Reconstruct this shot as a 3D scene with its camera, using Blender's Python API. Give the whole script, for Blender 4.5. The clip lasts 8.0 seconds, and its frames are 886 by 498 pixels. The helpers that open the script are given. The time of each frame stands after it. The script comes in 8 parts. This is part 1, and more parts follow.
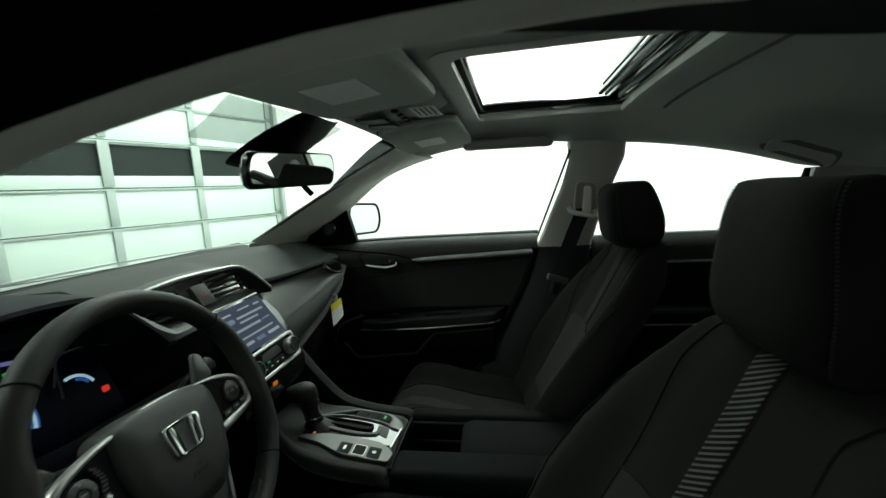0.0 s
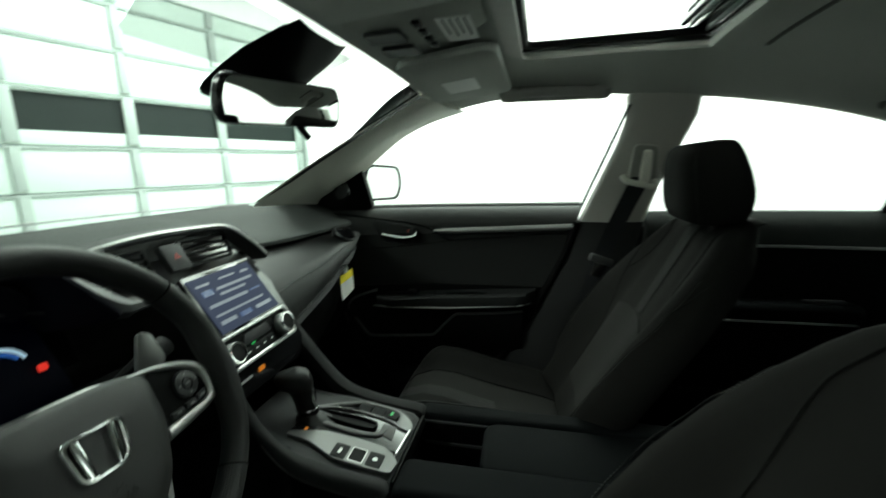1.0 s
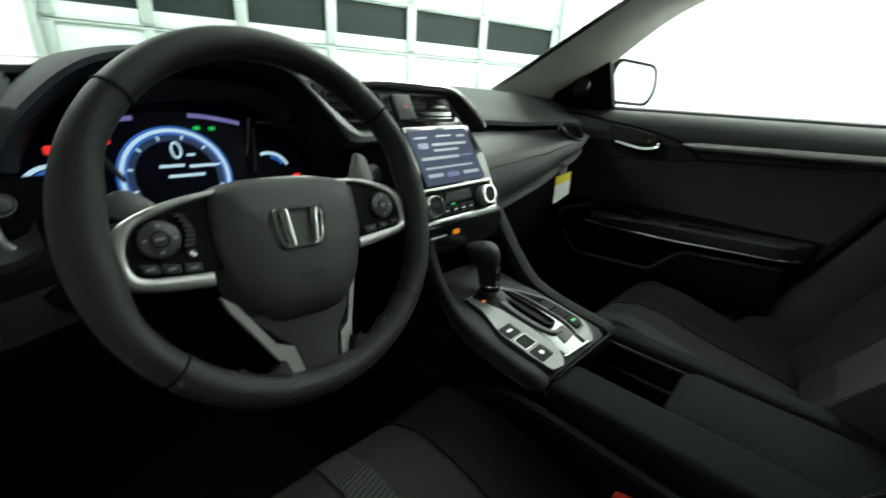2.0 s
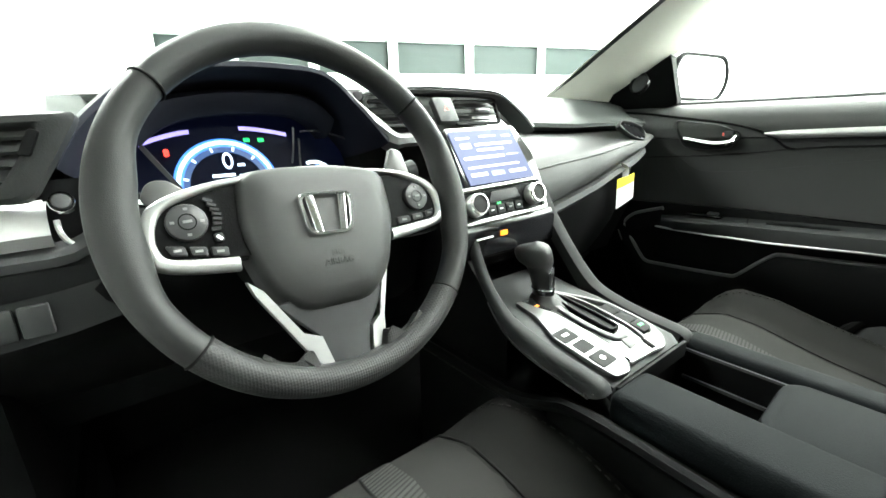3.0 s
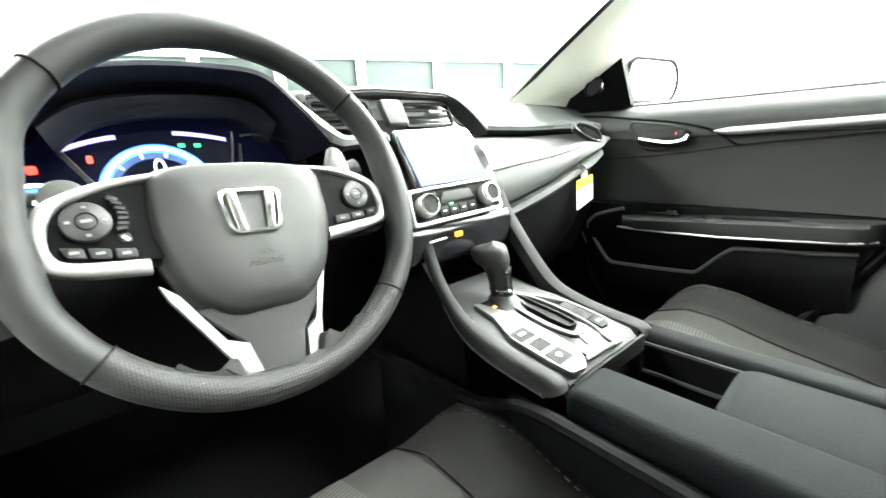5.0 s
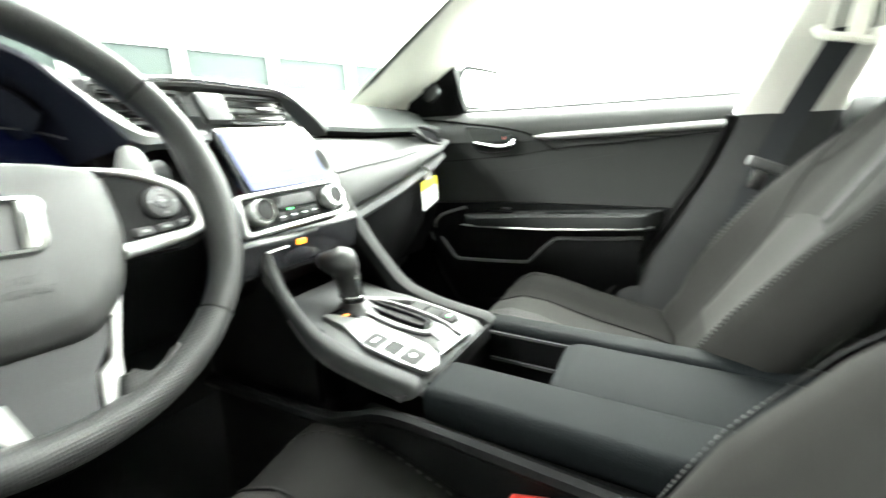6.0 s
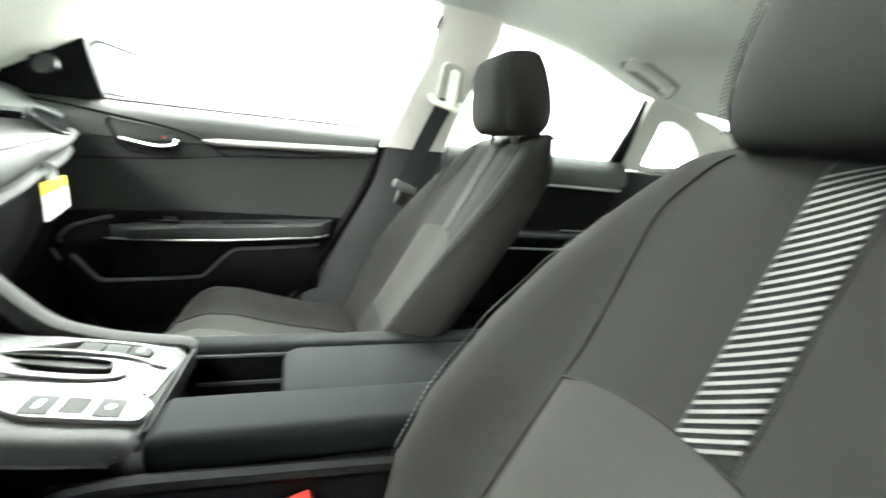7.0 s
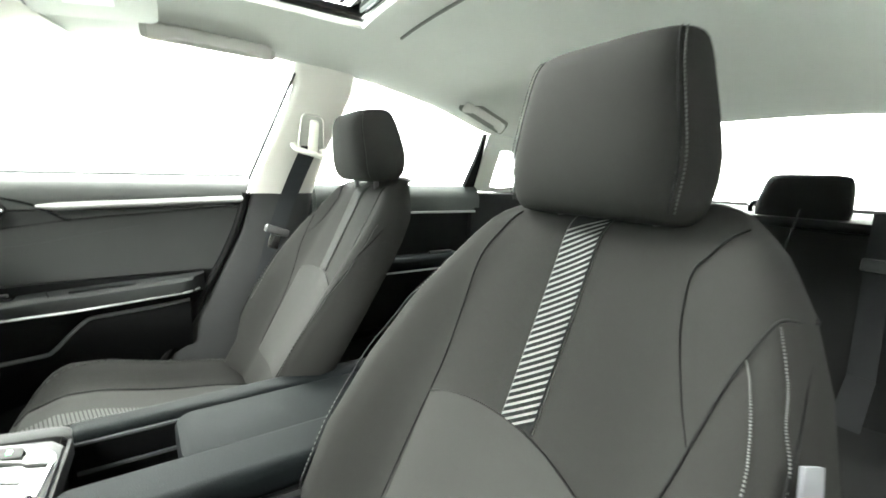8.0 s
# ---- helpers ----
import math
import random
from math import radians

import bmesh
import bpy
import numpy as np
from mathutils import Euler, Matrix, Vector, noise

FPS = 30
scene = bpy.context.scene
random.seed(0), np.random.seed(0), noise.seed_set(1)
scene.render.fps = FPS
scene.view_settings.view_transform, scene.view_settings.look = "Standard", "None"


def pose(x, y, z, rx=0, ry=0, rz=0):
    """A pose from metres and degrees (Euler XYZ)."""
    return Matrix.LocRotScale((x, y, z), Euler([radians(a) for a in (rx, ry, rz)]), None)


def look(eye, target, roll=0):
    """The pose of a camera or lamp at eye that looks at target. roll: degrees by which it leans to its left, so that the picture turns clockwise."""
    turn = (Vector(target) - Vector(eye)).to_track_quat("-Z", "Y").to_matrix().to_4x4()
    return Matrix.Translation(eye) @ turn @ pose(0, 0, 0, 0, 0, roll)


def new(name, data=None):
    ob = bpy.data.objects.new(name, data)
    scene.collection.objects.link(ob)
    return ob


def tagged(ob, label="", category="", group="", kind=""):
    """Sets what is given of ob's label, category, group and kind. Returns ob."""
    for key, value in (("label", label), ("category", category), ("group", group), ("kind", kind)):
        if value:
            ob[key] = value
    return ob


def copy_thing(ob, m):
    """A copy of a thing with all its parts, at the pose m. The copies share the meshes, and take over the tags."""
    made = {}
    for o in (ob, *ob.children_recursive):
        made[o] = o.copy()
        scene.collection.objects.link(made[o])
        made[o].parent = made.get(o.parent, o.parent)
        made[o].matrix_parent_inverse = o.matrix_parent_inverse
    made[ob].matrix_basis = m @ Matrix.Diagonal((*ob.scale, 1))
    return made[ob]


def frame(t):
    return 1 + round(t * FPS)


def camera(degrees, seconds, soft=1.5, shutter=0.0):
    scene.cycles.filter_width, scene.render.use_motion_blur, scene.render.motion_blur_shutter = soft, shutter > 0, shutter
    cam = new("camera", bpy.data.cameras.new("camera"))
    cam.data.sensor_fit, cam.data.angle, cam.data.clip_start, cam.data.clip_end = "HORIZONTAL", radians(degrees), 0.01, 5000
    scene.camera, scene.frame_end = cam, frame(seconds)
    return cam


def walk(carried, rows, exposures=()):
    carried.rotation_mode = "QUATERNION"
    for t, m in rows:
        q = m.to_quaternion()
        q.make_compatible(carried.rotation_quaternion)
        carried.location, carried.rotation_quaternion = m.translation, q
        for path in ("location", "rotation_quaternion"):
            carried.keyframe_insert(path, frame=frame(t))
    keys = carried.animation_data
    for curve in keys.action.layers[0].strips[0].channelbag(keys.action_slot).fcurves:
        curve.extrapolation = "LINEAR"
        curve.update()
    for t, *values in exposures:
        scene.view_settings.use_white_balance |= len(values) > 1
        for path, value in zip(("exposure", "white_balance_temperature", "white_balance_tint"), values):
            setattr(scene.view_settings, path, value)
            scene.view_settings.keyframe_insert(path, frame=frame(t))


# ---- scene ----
cam = camera(92.9, 8.0, 1.5, 0.5)
PATH = [
    (0, (-0.81, -0.032, 1.087), (1.143, 0.302, 0.814), -3.8),
    (0.5, (-0.718, -0.001, 1.076), (1.232, 0.31, 0.759), -4.5),
    (1, (-0.635, 0.005, 1.045), (1.277, 0.45, 0.663), -1.7),
    (1.5, (-0.587, 0.009, 0.986), (1.078, 0.963, 0.422), 1.6),
    (2, (-0.573, 0.003, 0.941), (0.79, 1.286, 0.237), 3.3),
    (2.2, (-0.566, 0.0, 0.929), (0.717, 1.354, 0.206), 3.6),
    (3.3, (-0.528, -0.014, 0.874), (0.607, 1.553, 0.369), -3.3),
    (3.5, (-0.525, -0.014, 0.87), (0.615, 1.554, 0.378), -3.9),
    (4, (-0.519, -0.011, 0.866), (0.648, 1.539, 0.381), -4.3),
    (5.3, (-0.487, -0.03, 0.855), (0.843, 1.374, 0.342), -2.4),
    (5.5, (-0.481, -0.025, 0.854), (0.946, 1.278, 0.338), -1.5),
    (6, (-0.474, -0.026, 0.853), (1.199, 0.941, 0.335), -2.5),
    (6.5, (-0.488, -0.006, 0.847), (1.434, 0.153, 0.315), -0.2),
    (7, (-0.536, 0.058, 0.874), (1.326, -0.514, 0.423), 5.7),
    (7.5, (-0.588, 0.076, 0.903), (1.102, -0.928, 0.531), 6.7),
    (8, (-0.634, 0.085, 0.942), (1.013, -0.992, 0.588), 1.6),
]
EXPOSURES = [(0, -1.2, 6350, -6), (0.5, -1.0, 6350, -6), (1.0, -0.82, 6350, -6), (1.6, -0.52, 6350, -4), (2.2, -0.17, 6400, 0), (3.3, 2.6, 6450, 6), (5.5, 2.95, 6500, 7), (8, 3.05, 6500, 7)]
walk(cam, [(t, look(eye, target, roll)) for t, eye, target, roll in PATH], EXPOSURES)

# ---- world and light ----
world = bpy.data.worlds.new("world")
world.use_nodes = True
scene.world = world
bg = world.node_tree.nodes["Background"]
bg.inputs[0].default_value = (0.9, 1.0, 0.95, 1)
bg.inputs[1].default_value = 0.15
LIGHT = 23.0          # strength of the ceiling light panels
LIGHT_TINT = (0.97, 1.0, 0.955)

# ---- helpers of this scene ----


def clamp(a, lo=0.0, hi=1.0):
    return max(lo, min(hi, a))


def smooth(a, lo, hi):
    k = clamp((a - lo) / (hi - lo))
    return k * k * (3 - 2 * k)


def frange(a, b, n):
    return [a + (b - a) * i / n for i in range(n + 1)]


def table(rows, v):
    """Smooth interpolation in rows of (v, value, value...)."""
    if v <= rows[0][0]:
        return rows[0][1:]
    for p, q in zip(rows, rows[1:]):
        if v <= q[0]:
            k = (v - p[0]) / (q[0] - p[0])
            return tuple(a + (b - a) * k for a, b in zip(p[1:], q[1:]))
    return rows[-1][1:]


def spline(pts, n=8, closed=False):
    """Catmull-Rom curve through points."""
    pts = [Vector(p) for p in pts]
    out = []
    m = len(pts)
    for i in range(m if closed else m - 1):
        if closed:
            p0, p1, p2, p3 = (pts[(i + k - 1) % m] for k in range(4))
        else:
            p0, p1, p2, p3 = pts[max(i - 1, 0)], pts[i], pts[i + 1], pts[min(i + 2, m - 1)]
        for k in range(n):
            t = k / n
            out.append(0.5 * ((2 * p1) + (p2 - p0) * t + (2 * p0 - 5 * p1 + 4 * p2 - p3) * t * t + (3 * p1 - p0 - 3 * p2 + p3) * t ** 3))
    if not closed:
        out.append(pts[-1])
    return out


def thing(name, label, category, at=(0, 0, 0), group="", kind=""):
    ob = new(name)
    ob.empty_display_size = 0.05
    ob.location = at
    return tagged(ob, label, category, group, kind)


def root_of(ob):
    while ob.parent:
        ob = ob.parent
    return ob


def finish(name, bm, material, sharp=38):
    bmesh.ops.recalc_face_normals(bm, faces=bm.faces)
    me = bpy.data.meshes.new(name)
    bm.to_mesh(me)
    bm.free()
    me.materials.append(material)
    for p in me.polygons:
        p.use_smooth = True
    me.set_sharp_from_angle(angle=radians(sharp))
    return me


def part(name, bm, material, parent, label="", local=False, sharp=38):
    """Links a bmesh as one mesh object under a thing or a part."""
    if not local:
        bmesh.ops.translate(bm, verts=bm.verts, vec=-root_of(parent).location)
    ob = new(name, finish(name, bm, material, sharp))
    ob.parent = parent
    return tagged(ob, label)


def solo(name, bm, material, label, category, kind="", group="", sharp=38):
    ob = new(name, finish(name, bm, material, sharp))
    return tagged(ob, label, category, group, kind)


def box(bm, c, size, bevel=0.0, segs=2, m=None):
    r = bmesh.ops.create_cube(bm, size=1.0)
    vs = r["verts"]
    bmesh.ops.scale(bm, verts=vs, vec=size)
    if bevel:
        es = list({e for v in vs for e in v.link_edges})
        r = bmesh.ops.bevel(bm, geom=es, offset=bevel, segments=segs, affect="EDGES", profile=0.5)
        vs = list({v for f in r["faces"] for v in f.verts} | {v for v in vs if v.is_valid})
    if m is not None:
        bmesh.ops.transform(bm, matrix=m, verts=vs)
    bmesh.ops.translate(bm, verts=vs, vec=c)
    return bm


def loft(bm, rows, close=False, cap=False):
    """A skin over rows of points."""
    grid = [[bm.verts.new(p) for p in row] for row in rows]
    n = len(grid[0])
    for a, b in zip(grid, grid[1:]):
        for i in range(n if close else n - 1):
            j = (i + 1) % n
            bm.faces.new((a[i], a[j], b[j], b[i]))
    if cap:
        bm.faces.new(grid[0])
        bm.faces.new(list(reversed(grid[-1])))
    return bm


def tube(bm, pts, radius, n=8, closed=False, squash=1.0, up=(0, 0, 1)):
    pts = [Vector(p) for p in pts]
    rows = []
    m = len(pts)
    for i, p in enumerate(pts):
        a = pts[(i - 1) % m] if closed or i else pts[0]
        b = pts[(i + 1) % m] if closed or i < m - 1 else pts[-1]
        d = (b - a).normalized()
        s = d.cross(Vector(up))
        if s.length < 1e-4:
            s = d.cross(Vector((1, 0, 0)))
        s.normalize()
        w = s.cross(d)
        r = radius(i / (m - 1)) if callable(radius) else radius
        rows.append([p + (s * math.cos(t) + w * math.sin(t) * squash) * r for t in (2 * math.pi * k / n for k in range(n))])
    if closed:
        rows.append(rows[0])
    loft(bm, rows, close=True, cap=not closed)
    if closed:
        bmesh.ops.remove_doubles(bm, verts=bm.verts, dist=1e-6)
    return bm


def rounded(poly, r, n=4):
    """Rounds the corners of a 2D polygon."""
    out = []
    m = len(poly)
    for i in range(m):
        p = Vector(poly[i]).to_2d()
        a = Vector(poly[i - 1]).to_2d() - p
        b = Vector(poly[(i + 1) % m]).to_2d() - p
        k = min(r, a.length * 0.45, b.length * 0.45)
        p1, p2 = p + a.normalized() * k, p + b.normalized() * k
        for j in range(n + 1):
            t = j / n
            out.append(p1 * (1 - t) ** 2 + p * 2 * t * (1 - t) + p2 * t * t)
    return out


def plate(bm, poly, depth, m=None, bevel=0.0, z0=0.0):
    """A 2D outline made solid from z0 to z0 + depth, then moved by m."""
    lo = [Vector((p[0], p[1], z0)) for p in poly]
    c = sum(lo, Vector()) / len(lo)
    rows = [lo]
    if bevel:
        def inset(row, k, z):
            o = []
            for i, p in enumerate(row):
                t = (row[(i + 1) % len(row)] - row[i - 1]).normalized()
                nrm = Vector((-t.y, t.x, 0))
                if nrm.dot(c - p) < 0:
                    nrm = -nrm
                o.append(Vector((p.x, p.y, 0)) + nrm * k + Vector((0, 0, z)))
            return o
        rows += [inset(lo, 0, z0 + depth - bevel), inset(lo, bevel * 0.3, z0 + depth - bevel * 0.3), inset(lo, bevel, z0 + depth)]
    else:
        rows.append([Vector((p[0], p[1], z0 + depth)) for p in poly])
    if m is not None:
        rows = [[m @ p for p in r] for r in rows]
    return loft(bm, rows, close=True, cap=True)


def ringplate(bm, outer, inner, depth, m=None, z0=0.0, bevel=0.0):
    """A frame between two outlines with equal numbers of points."""
    k = bevel
    def mix(a, b, f):
        return [(p[0] + (q[0] - p[0]) * f, p[1] + (q[1] - p[1]) * f) for p, q in zip(a, b)]
    rows = [(outer, z0), (outer, z0 + depth - k), (mix(outer, inner, 0.25 if k else 0), z0 + depth),
            (mix(inner, outer, 0.25 if k else 0), z0 + depth), (inner, z0 + depth - k), (inner, z0), (outer, z0)]
    pts = [[Vector((p[0], p[1], z)) for p in r] for r, z in rows]
    if m is not None:
        pts = [[m @ p for p in r] for r in pts]
    loft(bm, pts, close=True)
    bmesh.ops.remove_doubles(bm, verts=bm.verts, dist=1e-6)
    return bm


def ribbon(bm, outer, inner, depth, m=None, z0=0.0, soft=0.003, n=5):
    """An open moulding between two point rows of equal length, rounded across its top."""
    a, b = (spline([(*p, 0) for p in row], n) for row in (outer, inner))
    rows = []
    for p, q in zip(a, b):
        row = [p.lerp(q, f) + Vector((0, 0, z)) for f, z in ((0.0, z0), (0.0, z0 + depth - soft), (0.14, z0 + depth - soft * 0.25), (0.35, z0 + depth), (0.65, z0 + depth), (0.86, z0 + depth - soft * 0.25), (1.0, z0 + depth - soft), (1.0, z0))]
        rows.append([m @ v for v in row] if m is not None else row)
    return loft(bm, rows, close=True, cap=True)


def bar(bm, a, b, w, h, up=(0, 0, 1), bevel=0.0):
    """A straight bar from a to b, w wide and h high."""
    a, b = Vector(a), Vector(b)
    d = (b - a)
    x = d.normalized()
    y = Vector(up).cross(x).normalized()
    z = x.cross(y)
    m = Matrix((x, y, z)).transposed().to_4x4()
    return box(bm, (a + b) / 2, (d.length, w, h), bevel, 2, m)


def disc(bm, m, r, depth, n=32, bevel=0.0):
    return plate(bm, [(r * math.cos(2 * math.pi * k / n), r * math.sin(2 * math.pi * k / n)) for k in range(n)], depth, m, bevel)


def bm_new():
    return bmesh.new()


# ---- materials ----


def material(name, colour, rough=0.5, metal=0.0, grain=0.0, scale=400.0, bump=0.0, patch=0.06, patch_scale=6.0, emit=None, strength=0.0, spec=0.5, coat=0.0, rough_var=0.08):
    """Colour with variation at two scales, uneven gloss and fine relief."""
    mt = bpy.data.materials.new(name)
    mt.use_nodes = True
    nt = mt.node_tree
    b = nt.nodes["Principled BSDF"]
    b.inputs["Roughness"].default_value = rough
    b.inputs["Metallic"].default_value = metal
    b.inputs["Specular IOR Level"].default_value = spec
    b.inputs["Coat Weight"].default_value = coat
    co = nt.nodes.new("ShaderNodeTexCoord")
    n1 = nt.nodes.new("ShaderNodeTexNoise")
    n1.inputs["Scale"].default_value = patch_scale
    n1.inputs["Detail"].default_value = 4
    n2 = nt.nodes.new("ShaderNodeTexNoise")
    n2.inputs["Scale"].default_value = scale
    n2.inputs["Detail"].default_value = 2
    for n in (n1, n2):
        nt.links.new(co.outputs["Object"], n.inputs["Vector"])
    add = nt.nodes.new("ShaderNodeMath")
    add.operation = "MULTIPLY_ADD"
    nt.links.new(n1.outputs["Fac"], add.inputs[0])
    add.inputs[1].default_value = 2 * patch
    add.inputs[2].default_value = 1 - patch
    add2 = nt.nodes.new("ShaderNodeMath")
    add2.operation = "MULTIPLY_ADD"
    nt.links.new(n2.outputs["Fac"], add2.inputs[0])
    add2.inputs[1].default_value = 2 * grain
    add2.inputs[2].default_value = -grain
    tot = nt.nodes.new("ShaderNodeMath")
    nt.links.new(add.outputs[0], tot.inputs[0])
    nt.links.new(add2.outputs[0], tot.inputs[1])
    mul = nt.nodes.new("ShaderNodeVectorMath")
    mul.operation = "SCALE"
    mul.inputs[0].default_value = colour
    nt.links.new(tot.outputs[0], mul.inputs["Scale"])
    nt.links.new(mul.outputs[0], b.inputs["Base Color"])
    rv = nt.nodes.new("ShaderNodeMath")
    rv.operation = "MULTIPLY_ADD"
    nt.links.new(n1.outputs["Fac"], rv.inputs[0])
    rv.inputs[1].default_value = rough_var
    rv.inputs[2].default_value = rough - rough_var / 2
    nt.links.new(rv.outputs[0], b.inputs["Roughness"])
    if bump:
        bp = nt.nodes.new("ShaderNodeBump")
        bp.inputs["Strength"].default_value = bump
        bp.inputs["Distance"].default_value = 0.001
        nt.links.new(n2.outputs["Fac"], bp.inputs["Height"])
        nt.links.new(bp.outputs[0], b.inputs["Normal"])
    if emit:
        b.inputs["Emission Color"].default_value = (*emit, 1)
        b.inputs["Emission Strength"].default_value = strength
    return mt


def glow(name, colour, strength):
    return material(name, (0.02, 0.02, 0.02), 0.4, emit=colour, strength=strength)


def glass(name, tint=(1, 1, 1), rough=0.0):
    """Thin clear pane: see-through with a weak reflection."""
    mt = bpy.data.materials.new(name)
    mt.use_nodes = True
    nt = mt.node_tree
    out = nt.nodes["Material Output"]
    nt.nodes.remove(nt.nodes["Principled BSDF"])
    tr = nt.nodes.new("ShaderNodeBsdfTransparent")
    tr.inputs[0].default_value = (*tint, 1)
    gl = nt.nodes.new("ShaderNodeBsdfGlossy")
    gl.inputs["Roughness"].default_value = rough
    mix = nt.nodes.new("ShaderNodeMixShader")
    lw = nt.nodes.new("ShaderNodeLayerWeight")
    lw.inputs[0].default_value = 0.5
    pw = nt.nodes.new("ShaderNodeMath")
    pw.operation = "POWER"
    pw.inputs[1].default_value = 5.0
    nt.links.new(lw.outputs["Facing"], pw.inputs[0])
    ma = nt.nodes.new("ShaderNodeMath")
    ma.operation = "MULTIPLY_ADD"
    ma.inputs[1].default_value = 0.6
    ma.inputs[2].default_value = 0.03
    nt.links.new(pw.outputs[0], ma.inputs[0])
    nt.links.new(ma.outputs[0], mix.inputs[0])
    nt.links.new(tr.outputs[0], mix.inputs[1])
    nt.links.new(gl.outputs[0], mix.inputs[2])
    nt.links.new(mix.outputs[0], out.inputs[0])
    return mt


def weave(name, colour, scale=2600.0, rough=0.9, bump=0.07):
    """Cloth: crossed fine threads over slow patches."""
    mt = material(name, colour, rough, 0, 0.10, 1500, 0.0, 0.10, 5.0, spec=0.04)
    nt = mt.node_tree
    b = nt.nodes["Principled BSDF"]
    b.inputs["Sheen Weight"].default_value = 0.004
    b.inputs["Sheen Roughness"].default_value = 0.5
    co = nt.nodes["Texture Coordinate"]
    hs = []
    for axis in ("X", "Z"):
        w = nt.nodes.new("ShaderNodeTexWave")
        w.bands_direction = axis
        w.inputs["Scale"].default_value = scale / 6.28
        w.inputs["Distortion"].default_value = 1.0
        nt.links.new(co.outputs["Object"], w.inputs["Vector"])
        hs.append(w)
    ad = nt.nodes.new("ShaderNodeMath")
    nt.links.new(hs[0].outputs["Fac"], ad.inputs[0])
    nt.links.new(hs[1].outputs["Fac"], ad.inputs[1])
    bp = nt.nodes.new("ShaderNodeBump")
    bp.inputs["Strength"].default_value = bump
    bp.inputs["Distance"].default_value = 0.0006
    nt.links.new(ad.outputs[0], bp.inputs["Height"])
    nt.links.new(bp.outputs[0], b.inputs["Normal"])
    return mt


def dotted(name):
    """Black print on clear glass, its dots too fine to tell apart."""
    mt = bpy.data.materials.new(name)
    mt.use_nodes = True
    nt = mt.node_tree
    b = nt.nodes["Principled BSDF"]
    b.inputs["Base Color"].default_value = (0.004, 0.004, 0.004, 1)
    b.inputs["Roughness"].default_value = 0.6
    b.inputs["Specular IOR Level"].default_value = 0.1
    tr = nt.nodes.new("ShaderNodeBsdfTransparent")
    mix = nt.nodes.new("ShaderNodeMixShader")
    mix.inputs[0].default_value = 0.55
    nt.links.new(tr.outputs[0], mix.inputs[1])
    nt.links.new(b.outputs[0], mix.inputs[2])
    nt.links.new(mix.outputs[0], nt.nodes["Material Output"].inputs[0])
    return mt


M_DOTS = dotted("dotted_print")
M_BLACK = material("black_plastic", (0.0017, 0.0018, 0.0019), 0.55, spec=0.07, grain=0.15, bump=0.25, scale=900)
M_GLOSSBLACK = material("gloss_black", (0.008, 0.008, 0.009), 0.12, rough_var=0.05)
# Door top vinyl with the window's light put into a lighter grey.
M_DOORTOPLIT = material("lit_door_top_vinyl", (0.030, 0.031, 0.030), 0.6, spec=0.25, grain=0.18, scale=700, bump=0.4)
# Shade and bluish glow under the hood are put into this colour.
M_HOOD = material("shaded_hood_vinyl", (0.0045, 0.0050, 0.0090), 0.7, spec=0.12, grain=0.15, scale=700, bump=0.3)
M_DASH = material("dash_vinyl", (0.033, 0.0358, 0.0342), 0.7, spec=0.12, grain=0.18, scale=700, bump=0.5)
M_DOORCLOTH = weave("door_cloth", (0.0235, 0.0240, 0.0236))
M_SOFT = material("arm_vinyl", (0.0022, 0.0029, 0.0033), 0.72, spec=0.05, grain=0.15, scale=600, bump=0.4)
M_KNOB = material("knob_leather", (0.007, 0.007, 0.007), 0.5, grain=0.2, scale=900, bump=0.4, spec=0.3)
M_LEATHER = material("wheel_leather", (0.0105, 0.0105, 0.0105), 0.55, spec=0.25, grain=0.2, scale=1100, bump=0.3)
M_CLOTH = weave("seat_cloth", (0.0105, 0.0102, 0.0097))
M_CLOTHMID = weave("seat_insert_cloth", (0.0172, 0.0168, 0.0162))
M_PIPING = material("seam_thread", (0.003, 0.003, 0.003), 0.8, spec=0.1)
M_SEAM = material("dull_thread", (0.030, 0.030, 0.029), 0.9, spec=0.05)
M_THREAD = material("grey_thread", (0.040, 0.040, 0.039), 0.7)
M_STRIPE = material("stripe_thread", (0.049, 0.0475, 0.0457), 0.7, grain=0.2, scale=1500, bump=0.4)
M_DECK = material("deck_silver", (0.085, 0.085, 0.084), 0.40, 0.5, grain=0.05, scale=1200)
M_BUTTON = material("button_grey", (0.050, 0.050, 0.050), 0.5, spec=0.3, grain=0.05, scale=1200)
M_SILVER = material("satin_silver", (0.40, 0.40, 0.393), 0.32, 0.75, grain=0.05, scale=1200)
M_CHROME = material("chrome", (0.80, 0.80, 0.80), 0.08, 1.0, patch=0.02, rough_var=0.04)
M_WING = material("console_plastic", (0.021, 0.0212, 0.0215), 0.7, spec=0.08, grain=0.08, bump=0.2, scale=900)
# The wing's plastic made lighter: light on the deck top is in it.
M_DECKLIT = material("lit_deck_plastic", (0.036, 0.0362, 0.0365), 0.6, spec=0.12, grain=0.08, bump=0.2, scale=900)
M_GREY = material("grey_plastic", (0.034, 0.034, 0.035), 0.6, spec=0.2, grain=0.08, bump=0.2, scale=900)
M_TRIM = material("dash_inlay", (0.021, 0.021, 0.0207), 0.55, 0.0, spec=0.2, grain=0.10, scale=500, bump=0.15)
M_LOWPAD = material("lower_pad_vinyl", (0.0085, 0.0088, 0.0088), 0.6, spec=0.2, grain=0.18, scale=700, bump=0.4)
M_HEAD = material("headliner_cloth", (0.46, 0.47, 0.44), 0.95, grain=0.12, scale=900, bump=0.5, spec=0.1)
